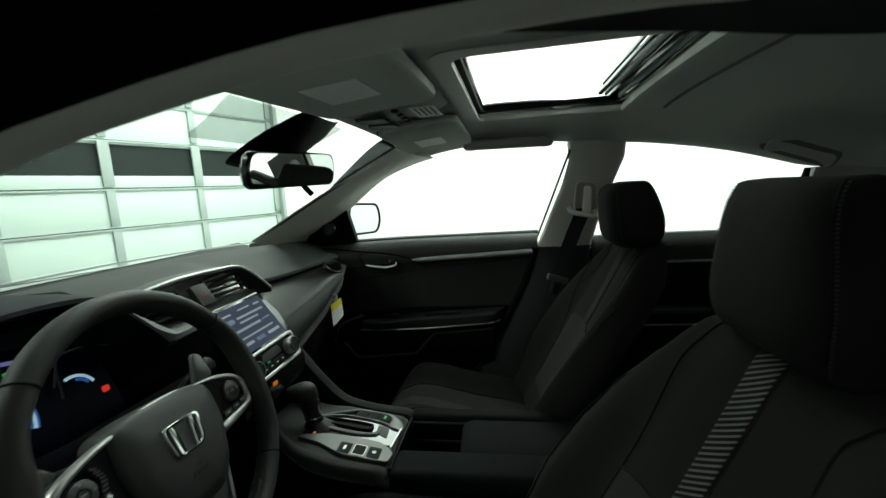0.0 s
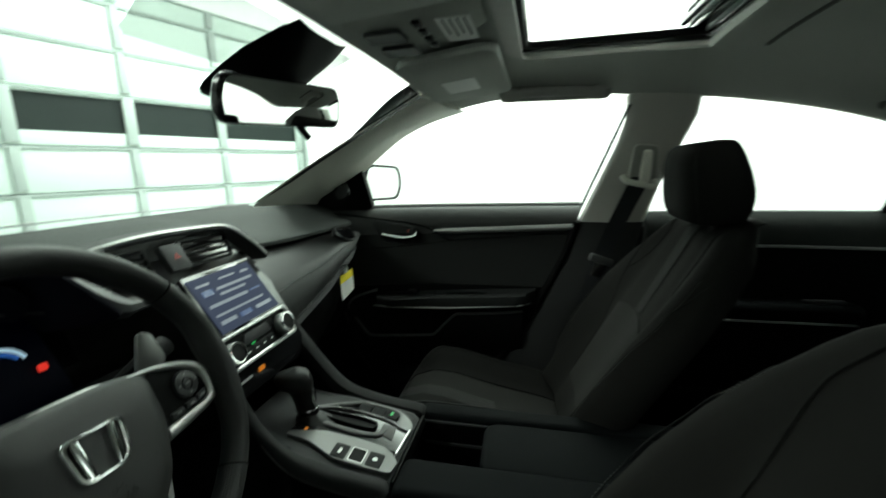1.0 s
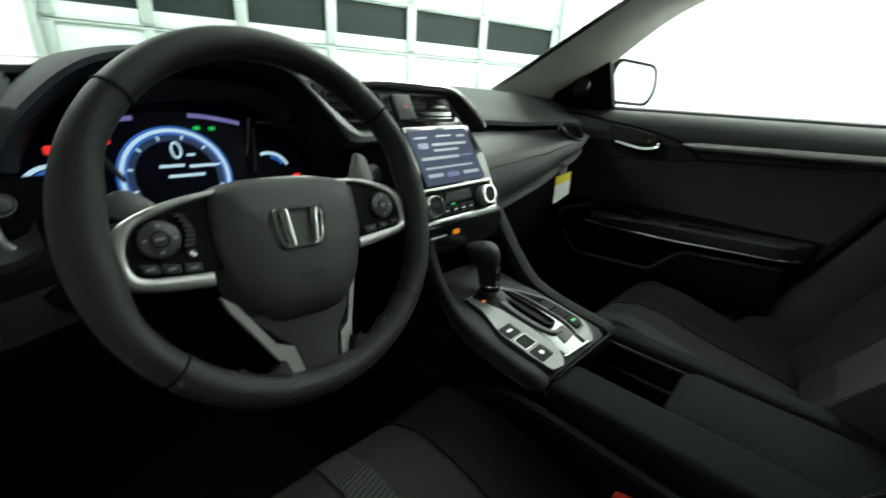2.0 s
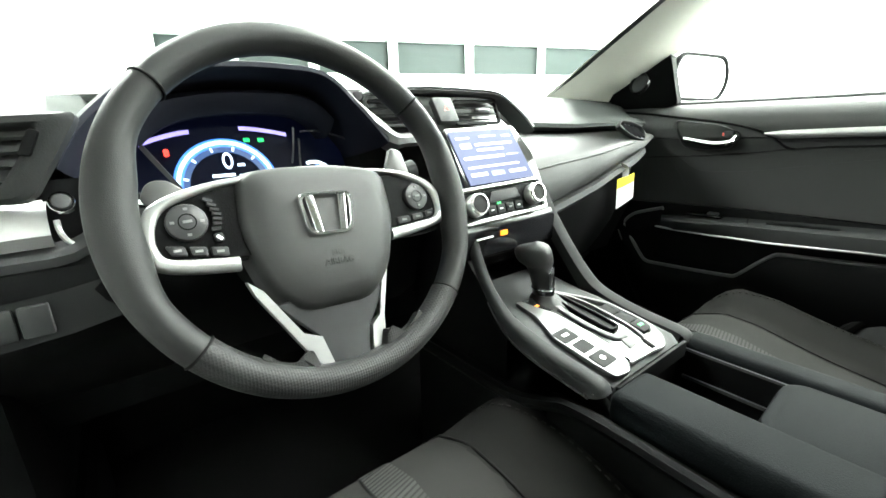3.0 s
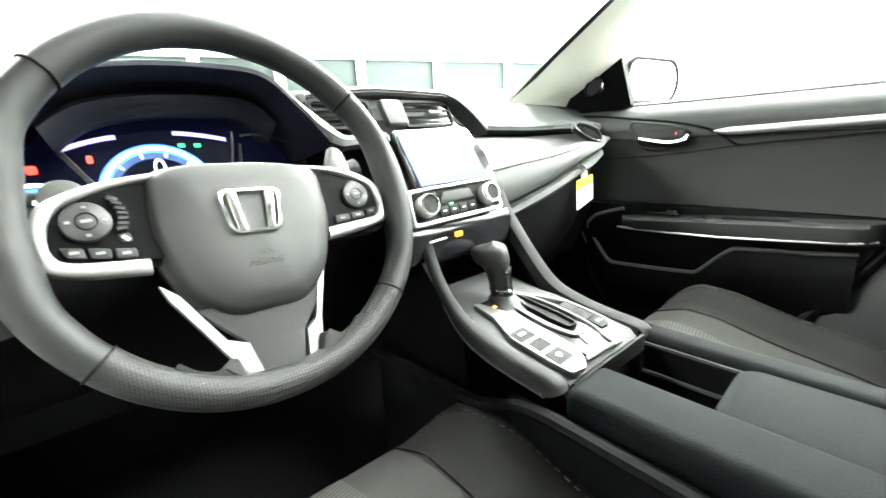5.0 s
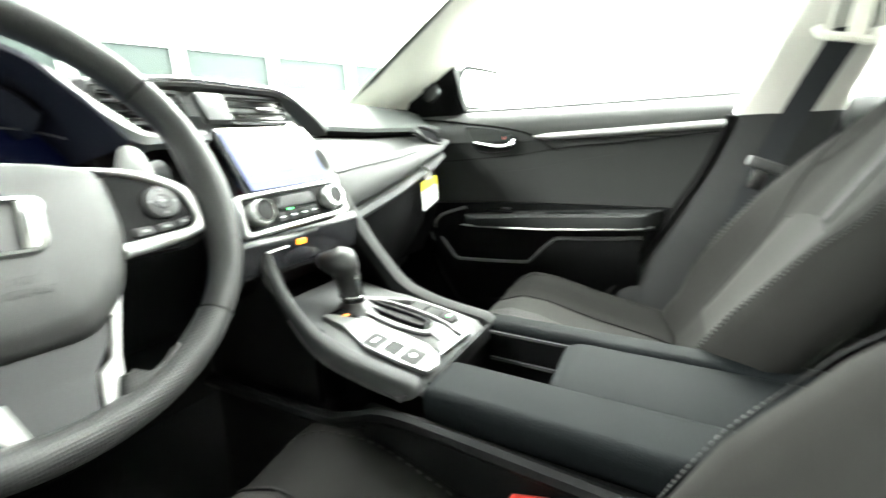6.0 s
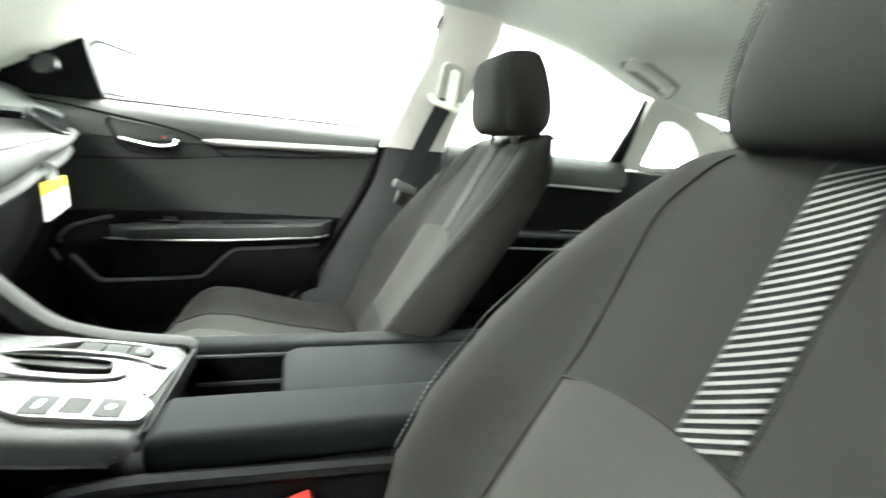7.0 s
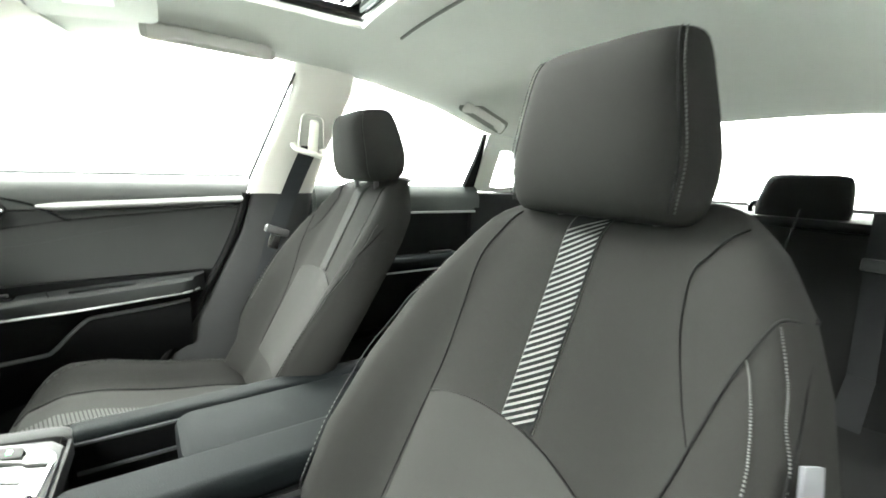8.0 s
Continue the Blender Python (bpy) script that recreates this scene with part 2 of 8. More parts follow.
# The pillar trim made darker: shade is put into the colour.
M_PILLARSHADE = material("shaded_pillar_plastic", (0.30, 0.30, 0.275), 0.65, grain=0.05, scale=800, bump=0.2)
M_HANDLE = material("handle_plastic", (0.36, 0.35, 0.33), 0.55, grain=0.05, scale=800, bump=0.2)
# Grey that stands for the shade in recesses and gaps.
M_SHADOWGREY = material("recess_shadow", (0.16, 0.16, 0.15), 0.8, spec=0.1)
M_BANDCLOTH = weave("band_cloth", (0.0165, 0.0163, 0.016))
M_BANDTHREAD = material("band_thread", (0.030, 0.0296, 0.0288), 0.8, spec=0.1)
M_ARM = material("door_arm_vinyl", (0.0160, 0.0166, 0.0168), 0.65, spec=0.2, grain=0.15, scale=600, bump=0.4)
# The pillar trim made paler: light on the front pillars is in the colour.
M_PILLARLIT = material("lit_pillar_plastic", (0.74, 0.73, 0.66), 0.6, grain=0.05, scale=800, bump=0.2)
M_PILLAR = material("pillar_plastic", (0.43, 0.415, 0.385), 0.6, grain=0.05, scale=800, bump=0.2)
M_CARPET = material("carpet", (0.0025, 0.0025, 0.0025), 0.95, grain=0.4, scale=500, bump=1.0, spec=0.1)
# The belt webbing darkened: the rear's shade is in the colour.
M_BELTSHADE = weave("shaded_belt_webbing", (0.0062, 0.0064, 0.0067), 1500, 0.8)
M_BELT = weave("belt_webbing", (0.022, 0.023, 0.025), 1500, 0.75)
M_PAINT = material("body_paint", (0.03, 0.03, 0.032), 0.25, coat=0.6)
# The front seats' cloth, near black with the rear's shade painted in.
M_REARSHADE = weave("shaded_rear_cloth", (0.0034, 0.0034, 0.0034))
M_RUBBER = material("rubber_seal", (0.003, 0.003, 0.003), 0.7, spec=0.06, grain=0.2)
# Black frame and seal, made blacker by the doorway's shade in the colour.
M_FRAME = material("shaded_black_frame", (0.0011, 0.0011, 0.0011), 0.8, spec=0.015, grain=0.2)
M_GLASS = glass("clear_glass", (0.97, 1.0, 0.98))
M_FRIT = material("black_frit", (0.006, 0.006, 0.006), 0.3)
M_MIRROR = material("mirror_silvering", (0.90, 0.92, 0.91), 0.01, 1.0, patch=0.0, rough_var=0.0)
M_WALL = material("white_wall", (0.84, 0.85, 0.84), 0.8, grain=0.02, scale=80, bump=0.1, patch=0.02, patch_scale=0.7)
M_DOORPANEL = material("garage_panel", (0.50, 0.585, 0.54), 0.55, grain=0.03, scale=120, patch=0.03, patch_scale=2)
M_ALU = material("garage_stile", (0.30, 0.345, 0.325), 0.5, grain=0.03)
M_SMOKE = material("garage_glazing", (0.016, 0.021, 0.020), 0.6, spec=0.1, grain=0.05, scale=20)
# Tone of the unseen west wall, set to trim light on the driver's side.
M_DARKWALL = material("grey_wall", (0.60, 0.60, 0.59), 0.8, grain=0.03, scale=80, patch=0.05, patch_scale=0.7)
M_FLOOR = material("concrete_floor", (0.20, 0.205, 0.20), 0.5, grain=0.1, scale=50, bump=0.1, patch=0.12, patch_scale=1.5)
M_PANEL = material("light_diffuser", (0.8, 0.8, 0.8), 0.5, emit=LIGHT_TINT, strength=LIGHT)
M_PAPER = material("white_paper", (0.78, 0.78, 0.76), 0.7, grain=0.04)
M_LABEL = material("woven_label", (0.10, 0.10, 0.11), 0.8, grain=0.1, scale=900)
M_YELLOW = material("yellow_paper", (0.80, 0.66, 0.04), 0.7, grain=0.04)
M_RED = material("red_plastic", (0.60, 0.04, 0.03), 0.35)
M_BLUE = glow("blue_lamp", (0.05, 0.24, 1.0), 0.55)
M_ICE = glow("ice_lamp", (0.60, 0.80, 1.0), 1.1)
M_VIOLET = glow("violet_lamp", (0.40, 0.34, 1.0), 0.45)
M_DIMBLUE = glow("dim_blue_lamp", (0.06, 0.22, 0.75), 0.12)
M_GREEN = glow("green_lamp", (0.02, 0.8, 0.12), 0.8)
M_REDLAMP = glow("red_lamp", (1.0, 0.03, 0.02), 1.2)
M_AMBER = glow("amber_lamp", (1.0, 0.30, 0.01), 0.7)
M_NAVY = material("navy_face", (0.0015, 0.002, 0.007), 0.35, spec=0.06, emit=(0.05, 0.09, 0.5), strength=0.0014)

# ---- the workshop ----
# The roll-up door stands turned a little against the car's cross axis.
DOOR_A, DOOR_B = 5.42, -0.30        # door plane: y = A + B x
YAW = math.atan(DOOR_B)
EX = Vector((math.cos(YAW), math.sin(YAW), 0))      # along the door
EY = Vector((math.sin(YAW), -math.cos(YAW), 0))     # from the door into the room
ORIGIN = Vector((0, DOOR_A, 0))


def room(u, v, z):
    return ORIGIN + EX * u + EY * v + Vector((0, 0, z))


ROOM_M = Matrix((EX, EY, Vector((0, 0, 1)))).transposed().to_4x4()
LEFT, RIGHT, BACK, TOP = -5.5, 7.0, 11.0, 3.7


def room_box(name, c, size, mt, label, category, kind="structure", bevel=0.0):
    bm = bm_new()
    box(bm, (0, 0, 0), size, bevel)
    ob = new(name, finish(name, bm, mt))
    ob.matrix_basis = Matrix.Translation(room(*c)) @ ROOM_M
    return tagged(ob, label, category, kind=kind)


def build_room():
    w, d = RIGHT - LEFT, BACK + 0.3
    room_box("floor", ((LEFT + RIGHT) / 2, d / 2 - 0.3, -0.10), (w + 0.6, d + 0.6, 0.2), M_FLOOR, "grey sealed concrete workshop floor", "floor")
    room_box("ceiling", ((LEFT + RIGHT) / 2, d / 2 - 0.3, TOP + 0.10), (w + 0.6, d + 0.6, 0.2), M_WALL, "plain white workshop ceiling", "ceiling")
    room_box("wall_east", (RIGHT + 0.1, d / 2 - 0.3, TOP / 2), (0.2, d + 0.2, TOP), M_WALL, "plain white wall of the workshop", "wall")
    room_box("wall_west", (LEFT - 0.1, d / 2 - 0.3, TOP / 2), (0.2, d + 0.2, TOP), M_DARKWALL, "plain unseen workshop wall, greyed to trim light from the west", "wall")
    room_box("wall_south", ((LEFT + RIGHT) / 2, BACK + 0.1, TOP / 2), (w, 0.2, TOP), M_WALL, "plain white wall of the workshop", "wall")
    # front wall with the door opening
    lo, hi, top = -0.10, 5.86, 3.05
    room_box("wall_north", ((LEFT + lo) / 2, -0.1, TOP / 2), (lo - LEFT, 0.2, TOP), M_WALL, "white wall beside the roll-up door", "wall")
    room_box("wall_north", ((RIGHT + hi) / 2, -0.1, TOP / 2), (RIGHT - hi, 0.2, TOP), M_WALL, "white wall beside the roll-up door", "wall")
    room_box("wall_north", ((lo + hi) / 2, -0.1, (TOP + top) / 2), (hi - lo, 0.2, TOP - top), M_WALL, "white wall above the roll-up door", "wall")
    # sectional door
    door = thing("door_1", "white sectional roll-up door with a row of dark windows", "garage door", room(0, 0, 0), kind="structure")
    door.matrix_basis = Matrix.Translation(room(0, 0, 0)) @ ROOM_M
    stiles = (0.70, 1.53, 2.46, 3.46, 4.53)
    seams = (0.0, 0.46, 0.905, 1.355, 1.90, 2.36, 2.82, 3.05)
    for i, (a, b) in enumerate(zip(seams, seams[1:])):
        bm = bm_new()
        if i == 3:
            box(bm, ((lo + hi) / 2, -0.03, (a + 0.008 + 1.50) / 2), (hi - lo - 0.02, 0.05, 1.50 - a - 0.008), 0.006)
            box(bm, ((lo + hi) / 2, -0.03, (b + 1.852) / 2), (hi - lo - 0.02, 0.05, b - 1.852 - 0.008), 0.006)
        else:
            box(bm, ((lo + hi) / 2, -0.03, (a + b) / 2), (hi - lo - 0.02, 0.05, b - a - 0.012), 0.006)
        part("panel", bm, M_DOORPANEL, door, local=True)
        # meeting rails at the section joints
        bm = bm_new()
        box(bm, ((lo + hi) / 2, 0.004, b - 0.016), (hi - lo - 0.03, 0.03, 0.024), 0.004)
        part("rail", bm, M_ALU, door, local=True)
        for s in (lo + 0.05, *stiles, hi - 0.05):
            bm = bm_new()
            box(bm, (s, 0.012, (a + b) / 2), (0.09 if i != 3 else 0.115, 0.028, b - a - 0.05), 0.004)
            part("stile", bm, M_ALU, door, local=True)
    edges = (lo + 0.05, *stiles, hi - 0.05)
    for a, b in zip(edges, edges[1:]):
        bm = bm_new()
        box(bm, ((a + b) / 2, -0.04, 1.676), (b - a, 0.012, 0.355))
        part("pane", bm, M_SMOKE, door, "dark tinted pane", local=True)
    for s in (lo - 0.03, hi + 0.03):
        bm = bm_new()
        box(bm, (s, 0.05, 1.55), (0.07, 0.10, 3.1), 0.01)
        part("track", bm, M_ALU, door, local=True)
    # ceiling lights
    first = None
    for u, vs in ((-1.3, (1.9,)), (3.6, (2.3, 5.6)), (5.8, (2.3, 5.6, 8.9))):
        for v in vs:
            if first is None:
                first = thing("ceiling_light", "large white ceiling light panel with a thin frame", "ceiling light", group="ceiling lights")
                bm = bm_new()
                box(bm, (0, 0, -0.03), (1.7, 3.0, 0.05), 0.008)
                part("diffuser", bm, M_PANEL, first, "glowing white diffuser", local=True)
                bm = bm_new()
                ringplate(bm, [(-0.91, -1.56), (0.91, -1.56), (0.91, 1.56), (-0.91, 1.56)], [(-0.85, -1.5), (0.85, -1.5), (0.85, 1.5), (-0.85, 1.5)], 0.06, z0=-0.06)
                part("frame", bm, M_ALU, first, local=True)
                first.matrix_basis = Matrix.Translation(room(u, v, TOP)) @ Matrix.Rotation(YAW, 4, "Z")
            else:
                copy_thing(first, Matrix.Translation(room(u, v, TOP)) @ Matrix.Rotation(YAW, 4, "Z"))


build_room()

# ---- the car's shell ----
# Upper edge of the side windows, from the mirror corner back, and the lower edge below it.
DLO_TOP = spline([(0.682, 0.650, 0.968), (0.660, 0.530, 1.060), (0.630, 0.400, 1.143), (0.600, 0.250, 1.190), (0.570, 0.070, 1.212), (0.540, -0.110, 1.206), (0.530, -0.240, 1.192), (0.540, -0.420, 1.177), (0.570, -0.660, 1.138), (0.600, -0.887, 1.076)], 5)
GLASS_EDGE = spline([(0.545, 0.885, 0.955), (0.500, 0.72, 1.035), (0.450, 0.52, 1.125), (0.383, 0.296, 1.218)], 6)


def west(y):
    """Further reach of the driver's side front pillar."""
    return 0.17 * smooth(y, 0.22, 0.88)


def at_y(curve, y):
    for p, q in zip(curve, curve[1:]):
        if (p.y - y) * (q.y - y) <= 0 and p.y != q.y:
            return p.lerp(q, (y - p.y) / (q.y - p.y))
    return curve[0] if abs(curve[0].y - y) < abs(curve[-1].y - y) else curve[-1]


def belt(y):
    """Inner lower edge of the side glass at y."""
    return Vector((0.735 - 0.10 * max(0, y - 0.3) ** 1.2 - 0.02 * max(0, -0.5 - y), y, 0.910 + 0.03 * max(0, y - 0.1) - 0.025 * max(0, -0.3 - y)))


def roof_z(x, y):
    mid = table(((-1.45, 1.13), (-1.3, 1.165), (-1.1, 1.205), (-0.8, 1.245), (-0.4, 1.265), (0.0, 1.265), (0.15, 1.256), (0.30, 1.238)), y)[0]
    e = at_y(DLO_TOP, clamp(y, -0.88, 0.60))
    side = e.z + 0.012 if y > -0.88 else e.z + 0.012 - 0.10 * (-0.88 - y)
    k = clamp(abs(x) / (abs(e.x) - 0.02))
    return mid + (side - mid) * (0.25 * k ** 2 + 0.75 * k ** 5)


SUN = (-0.232, 0.318, -0.318, 0.045)     # sunroof opening: x0, x1, y0, y1


def build_roof():
    bm = bm_new()
    ys = [-1.45 + 0.05 * i for i in range(36)]
    ys = sorted(set([round(y, 3) for y in ys if all(abs(y - s) > 0.02 for s in SUN[2:])] + [SUN[2], SUN[3], 0.296]))
    xs = sorted(set([round(-1 + i / 16, 4) for i in range(33)]))
    rows = []
    def px(s, y):
        e = at_y(DLO_TOP, clamp(y, -0.88, 0.60)).x + 0.004
        return s * e
    for y in ys:
        row = []
        for s in xs:
            x = px(s, y)
            for k in SUN[:2]:
                if abs(x - k) < 0.018:
                    x = k
            row.append(Vector((x, y, roof_z(x, y))))
        rows.append(row)
    verts = [[bm.verts.new(p) for p in r] for r in rows]
    for j in range(len(ys) - 1):
        for i in range(len(xs) - 1):
            q = (verts[j][i], verts[j][i + 1], verts[j + 1][i + 1], verts[j + 1][i])
            c = sum((v.co for v in q), Vector()) / 4
            if SUN[0] < c.x < SUN[1] and SUN[2] < c.y < SUN[3]:
                continue
            bm.faces.new(q)
    # turn the lining up round the opening
    es = [e for e in bm.edges if len(e.link_faces) == 1 and all(SUN[0] - 0.01 <= v.co.x <= SUN[1] + 0.01 and SUN[2] - 0.01 <= v.co.y <= SUN[3] + 0.01 for v in e.verts)]
    r = bmesh.ops.extrude_edge_only(bm, edges=es)
    bmesh.ops.translate(bm, verts=[g for g in r["geom"] if isinstance(g, bmesh.types.BMVert)], vec=(0, 0, 0.014))
    solo("ceiling", bm, M_HEAD, "light grey cloth headliner with a sunroof opening", "headliner", "structure")
    # outer skin
    bm = bm_new()
    rows = []
    for y in ys:
        rows.append([Vector((p.x * 1.06, p.y * 1.0, p.z + 0.022)) for p in (Vector((px(s, y), y, roof_z(px(s, y), y))) for s in xs)])
    verts = [[bm.verts.new(p) for p in r] for r in rows]
    for j in range(len(ys) - 1):
        for i in range(len(xs) - 1):
            q = (verts[j][i], verts[j][i + 1], verts[j + 1][i + 1], verts[j + 1][i])
            c = sum((v.co for v in q), Vector()) / 4
            if SUN[0] - 0.01 < c.x < SUN[1] + 0.01 and SUN[2] - 0.0 < c.y < SUN[3] + 0.01:
                continue
            bm.faces.new(q)
    solo("roof", bm, M_PAINT, "dark painted car roof skin with an open sunroof", "roof", "structure")
    # sunroof: sealing frame, rear rail and the panel slid back on the roof
    s = thing("sunroof", "open glass sunroof slid back, with black seals and silver rails", "sunroof", (0, -0.15, 1.29))
    bm = bm_new()
    o = rounded([(SUN[0] - 0.004, SUN[2]), (SUN[1] + 0.004, SUN[2]), (SUN[1] + 0.004, SUN[3] + 0.004), (SUN[0] - 0.004, SUN[3] + 0.004)], 0.03)
    i = rounded([(SUN[0] + 0.012, SUN[2] + 0.012), (SUN[1] - 0.012, SUN[2] + 0.012), (SUN[1] - 0.012, SUN[3] - 0.010), (SUN[0] + 0.012, SUN[3] - 0.010)], 0.03)
    ringplate(bm, o, i, 0.012, z0=1.278)
    part("seal", bm, M_RUBBER, s)
    bm = bm_new()
    ringplate(bm, [(p[0] * 1.0, p[1]) for p in rounded([(SUN[0] - 0.03, SUN[2] - 0.03), (SUN[1] + 0.03, SUN[2] - 0.03), (SUN[1] + 0.03, SUN[3] + 0.03), (SUN[0] - 0.03, SUN[3] + 0.03)], 0.05)],
              rounded([(SUN[0] + 0.002, SUN[2] + 0.002), (SUN[1] - 0.002, SUN[2] + 0.002), (SUN[1] - 0.002, SUN[3] - 0.002), (SUN[0] + 0.002, SUN[3] - 0.002)], 0.03), 0.008, z0=1.258, bevel=0.003)
    part("trim_ring", bm, M_PILLAR, s, "pale trim ring")
    for k, (dy, dz, w, mt) in enumerate(((0.046, 1.300, 0.012, M_GLOSSBLACK), (0.034, 1.296, 0.006, M_ALU), (0.020, 1.290, 0.020, M_GLOSSBLACK), (0.006, 1.285, 0.004, M_ALU), (-0.006, 1.280, 0.018, M_GLOSSBLACK))):
        bm = bm_new()
        bar(bm, (SUN[0], SUN[2] + 0.016 + dy, dz), (SUN[1], SUN[2] + 0.016 + dy, dz), w, 0.010, bevel=0.003)
        part("rail", bm, mt, s)
    bm = bm_new()
    plate(bm, rounded([(SUN[0] - 0.02, SUN[2] - 0.30), (SUN[1] + 0.02, SUN[2] - 0.30), (SUN[1] + 0.02, SUN[2] + 0.06), (SUN[0] - 0.02, SUN[2] + 0.06)], 0.04), 0.006, z0=1.318)
    part("panel", bm, M_GLOSSBLACK, s, "dark tinted glass panel")
    # sunshade slid back, its rounded front lip hanging below the lining
    bm = bm_new()
    rows = []
    for x in frange(SUN[0] + 0.006, SUN[1] - 0.006, 12):
        zr = roof_z(x, -0.34)
        rows.append([Vector((x, y, zr + dz)) for y, dz in ((-0.398, 0.004), (-0.396, -0.003), (-0.388, -0.006), (-0.340, -0.009), (-0.316, -0.008), (-0.305, -0.003), (-0.302, 0.006), (-0.306, 0.014), (-0.398, 0.014))])
    loft(bm, rows, close=True, cap=True)
    part("sunshade", bm, M_HEAD, s, "pale sunshade with a rounded lip")
    # grey line for the gap behind the sunshade, its soft shadow included
    bm = bm_new()
    tube(bm, [Vector((x, -0.404, roof_z(x, -0.404) - 0.001)) for x in frange(SUN[0], SUN[1], 12)], 0.004, 6)
    part("shade_gap", bm, M_SHADOWGREY, s)
    bm = bm_new()
    bar(bm, (SUN[0] + 0.01, SUN[3] - 0.010, 1.294), (SUN[1] - 0.01, SUN[3] - 0.010, 1.294), 0.010, 0.008, bevel=0.004)
    part("deflector", bm, M_GLOSSBLACK, s)


build_roof()


def windshield_point(s, k):
    """s from -1 to 1 across, k from 0 at the foot to 1 at the top."""
    e = GLASS_EDGE[int(round(k * (len(GLASS_EDGE) - 1)))]
    bow = (1 - s * s)
    return Vector((s * (e.x + (west(e.y) if s < 0 else 0)), e.y + bow * (0.10 - 0.06 * k), e.z + bow * (0.008 + 0.016 * k)))


def build_glass():
    n = len(GLASS_EDGE) - 1
    w = thing("window_1", "clear curved windscreen with a black edge and dotted shade band", "windscreen", (0, 0.8, 1.0), kind="structure")
    bm = bm_new()
    loft(bm, [[windshield_point(s / 8, k / n) for s in range(-8, 9)] for k in range(n + 1)])
    p = part("pane", bm, M_GLASS, w)
    p.visible_shadow = False
    for side in (-1, 1):
        bm = bm_new()
        loft(bm, [[windshield_point(side * s, k / n) + Vector((0, -0.003, -0.004)) for s in ((1.045, 1.025, 1.014) if side > 0 else (1.0, 0.997, 0.994))] for k in range(n + 1)])
        part("edge_band", bm, M_FRIT, w)
    bm = bm_new()
    loft(bm, [[windshield_point(s / 8, k) + Vector((0, -0.003, -0.003 + dz)) for s in range(-8, 9)] for k, dz in ((0.0, 0.0), (1 / n, -0.012))])
    part("foot_band", bm, M_FRIT, w)
    # finely dotted shade behind the mirror
    def glass_at(s, k):
        f = k * n
        i = min(int(f), n - 1)
        return windshield_point(s, i / n).lerp(windshield_point(s, (i + 1) / n), f - i)
    bm = bm_new()
    rows = []
    for k in (0.835, 0.84, 0.85, 0.87, 0.90, 0.93, 0.96, 1.0):
        left = -0.56 - 0.26 * smooth(k, 0.80, 1.04) - 0.03 * smooth(k, 0.835, 0.85)
        right = 0.20 + 0.05 * smooth(k, 0.835, 0.87)
        rows.append([glass_at(left + (right - left) * j / 24, k) + Vector((0, -0.005, -0.005)) for j in range(25)])
    loft(bm, rows)
    d = part("shade_band", bm, M_DOTS, w, "black dotted shade")
    d.visible_shadow = False


build_glass()


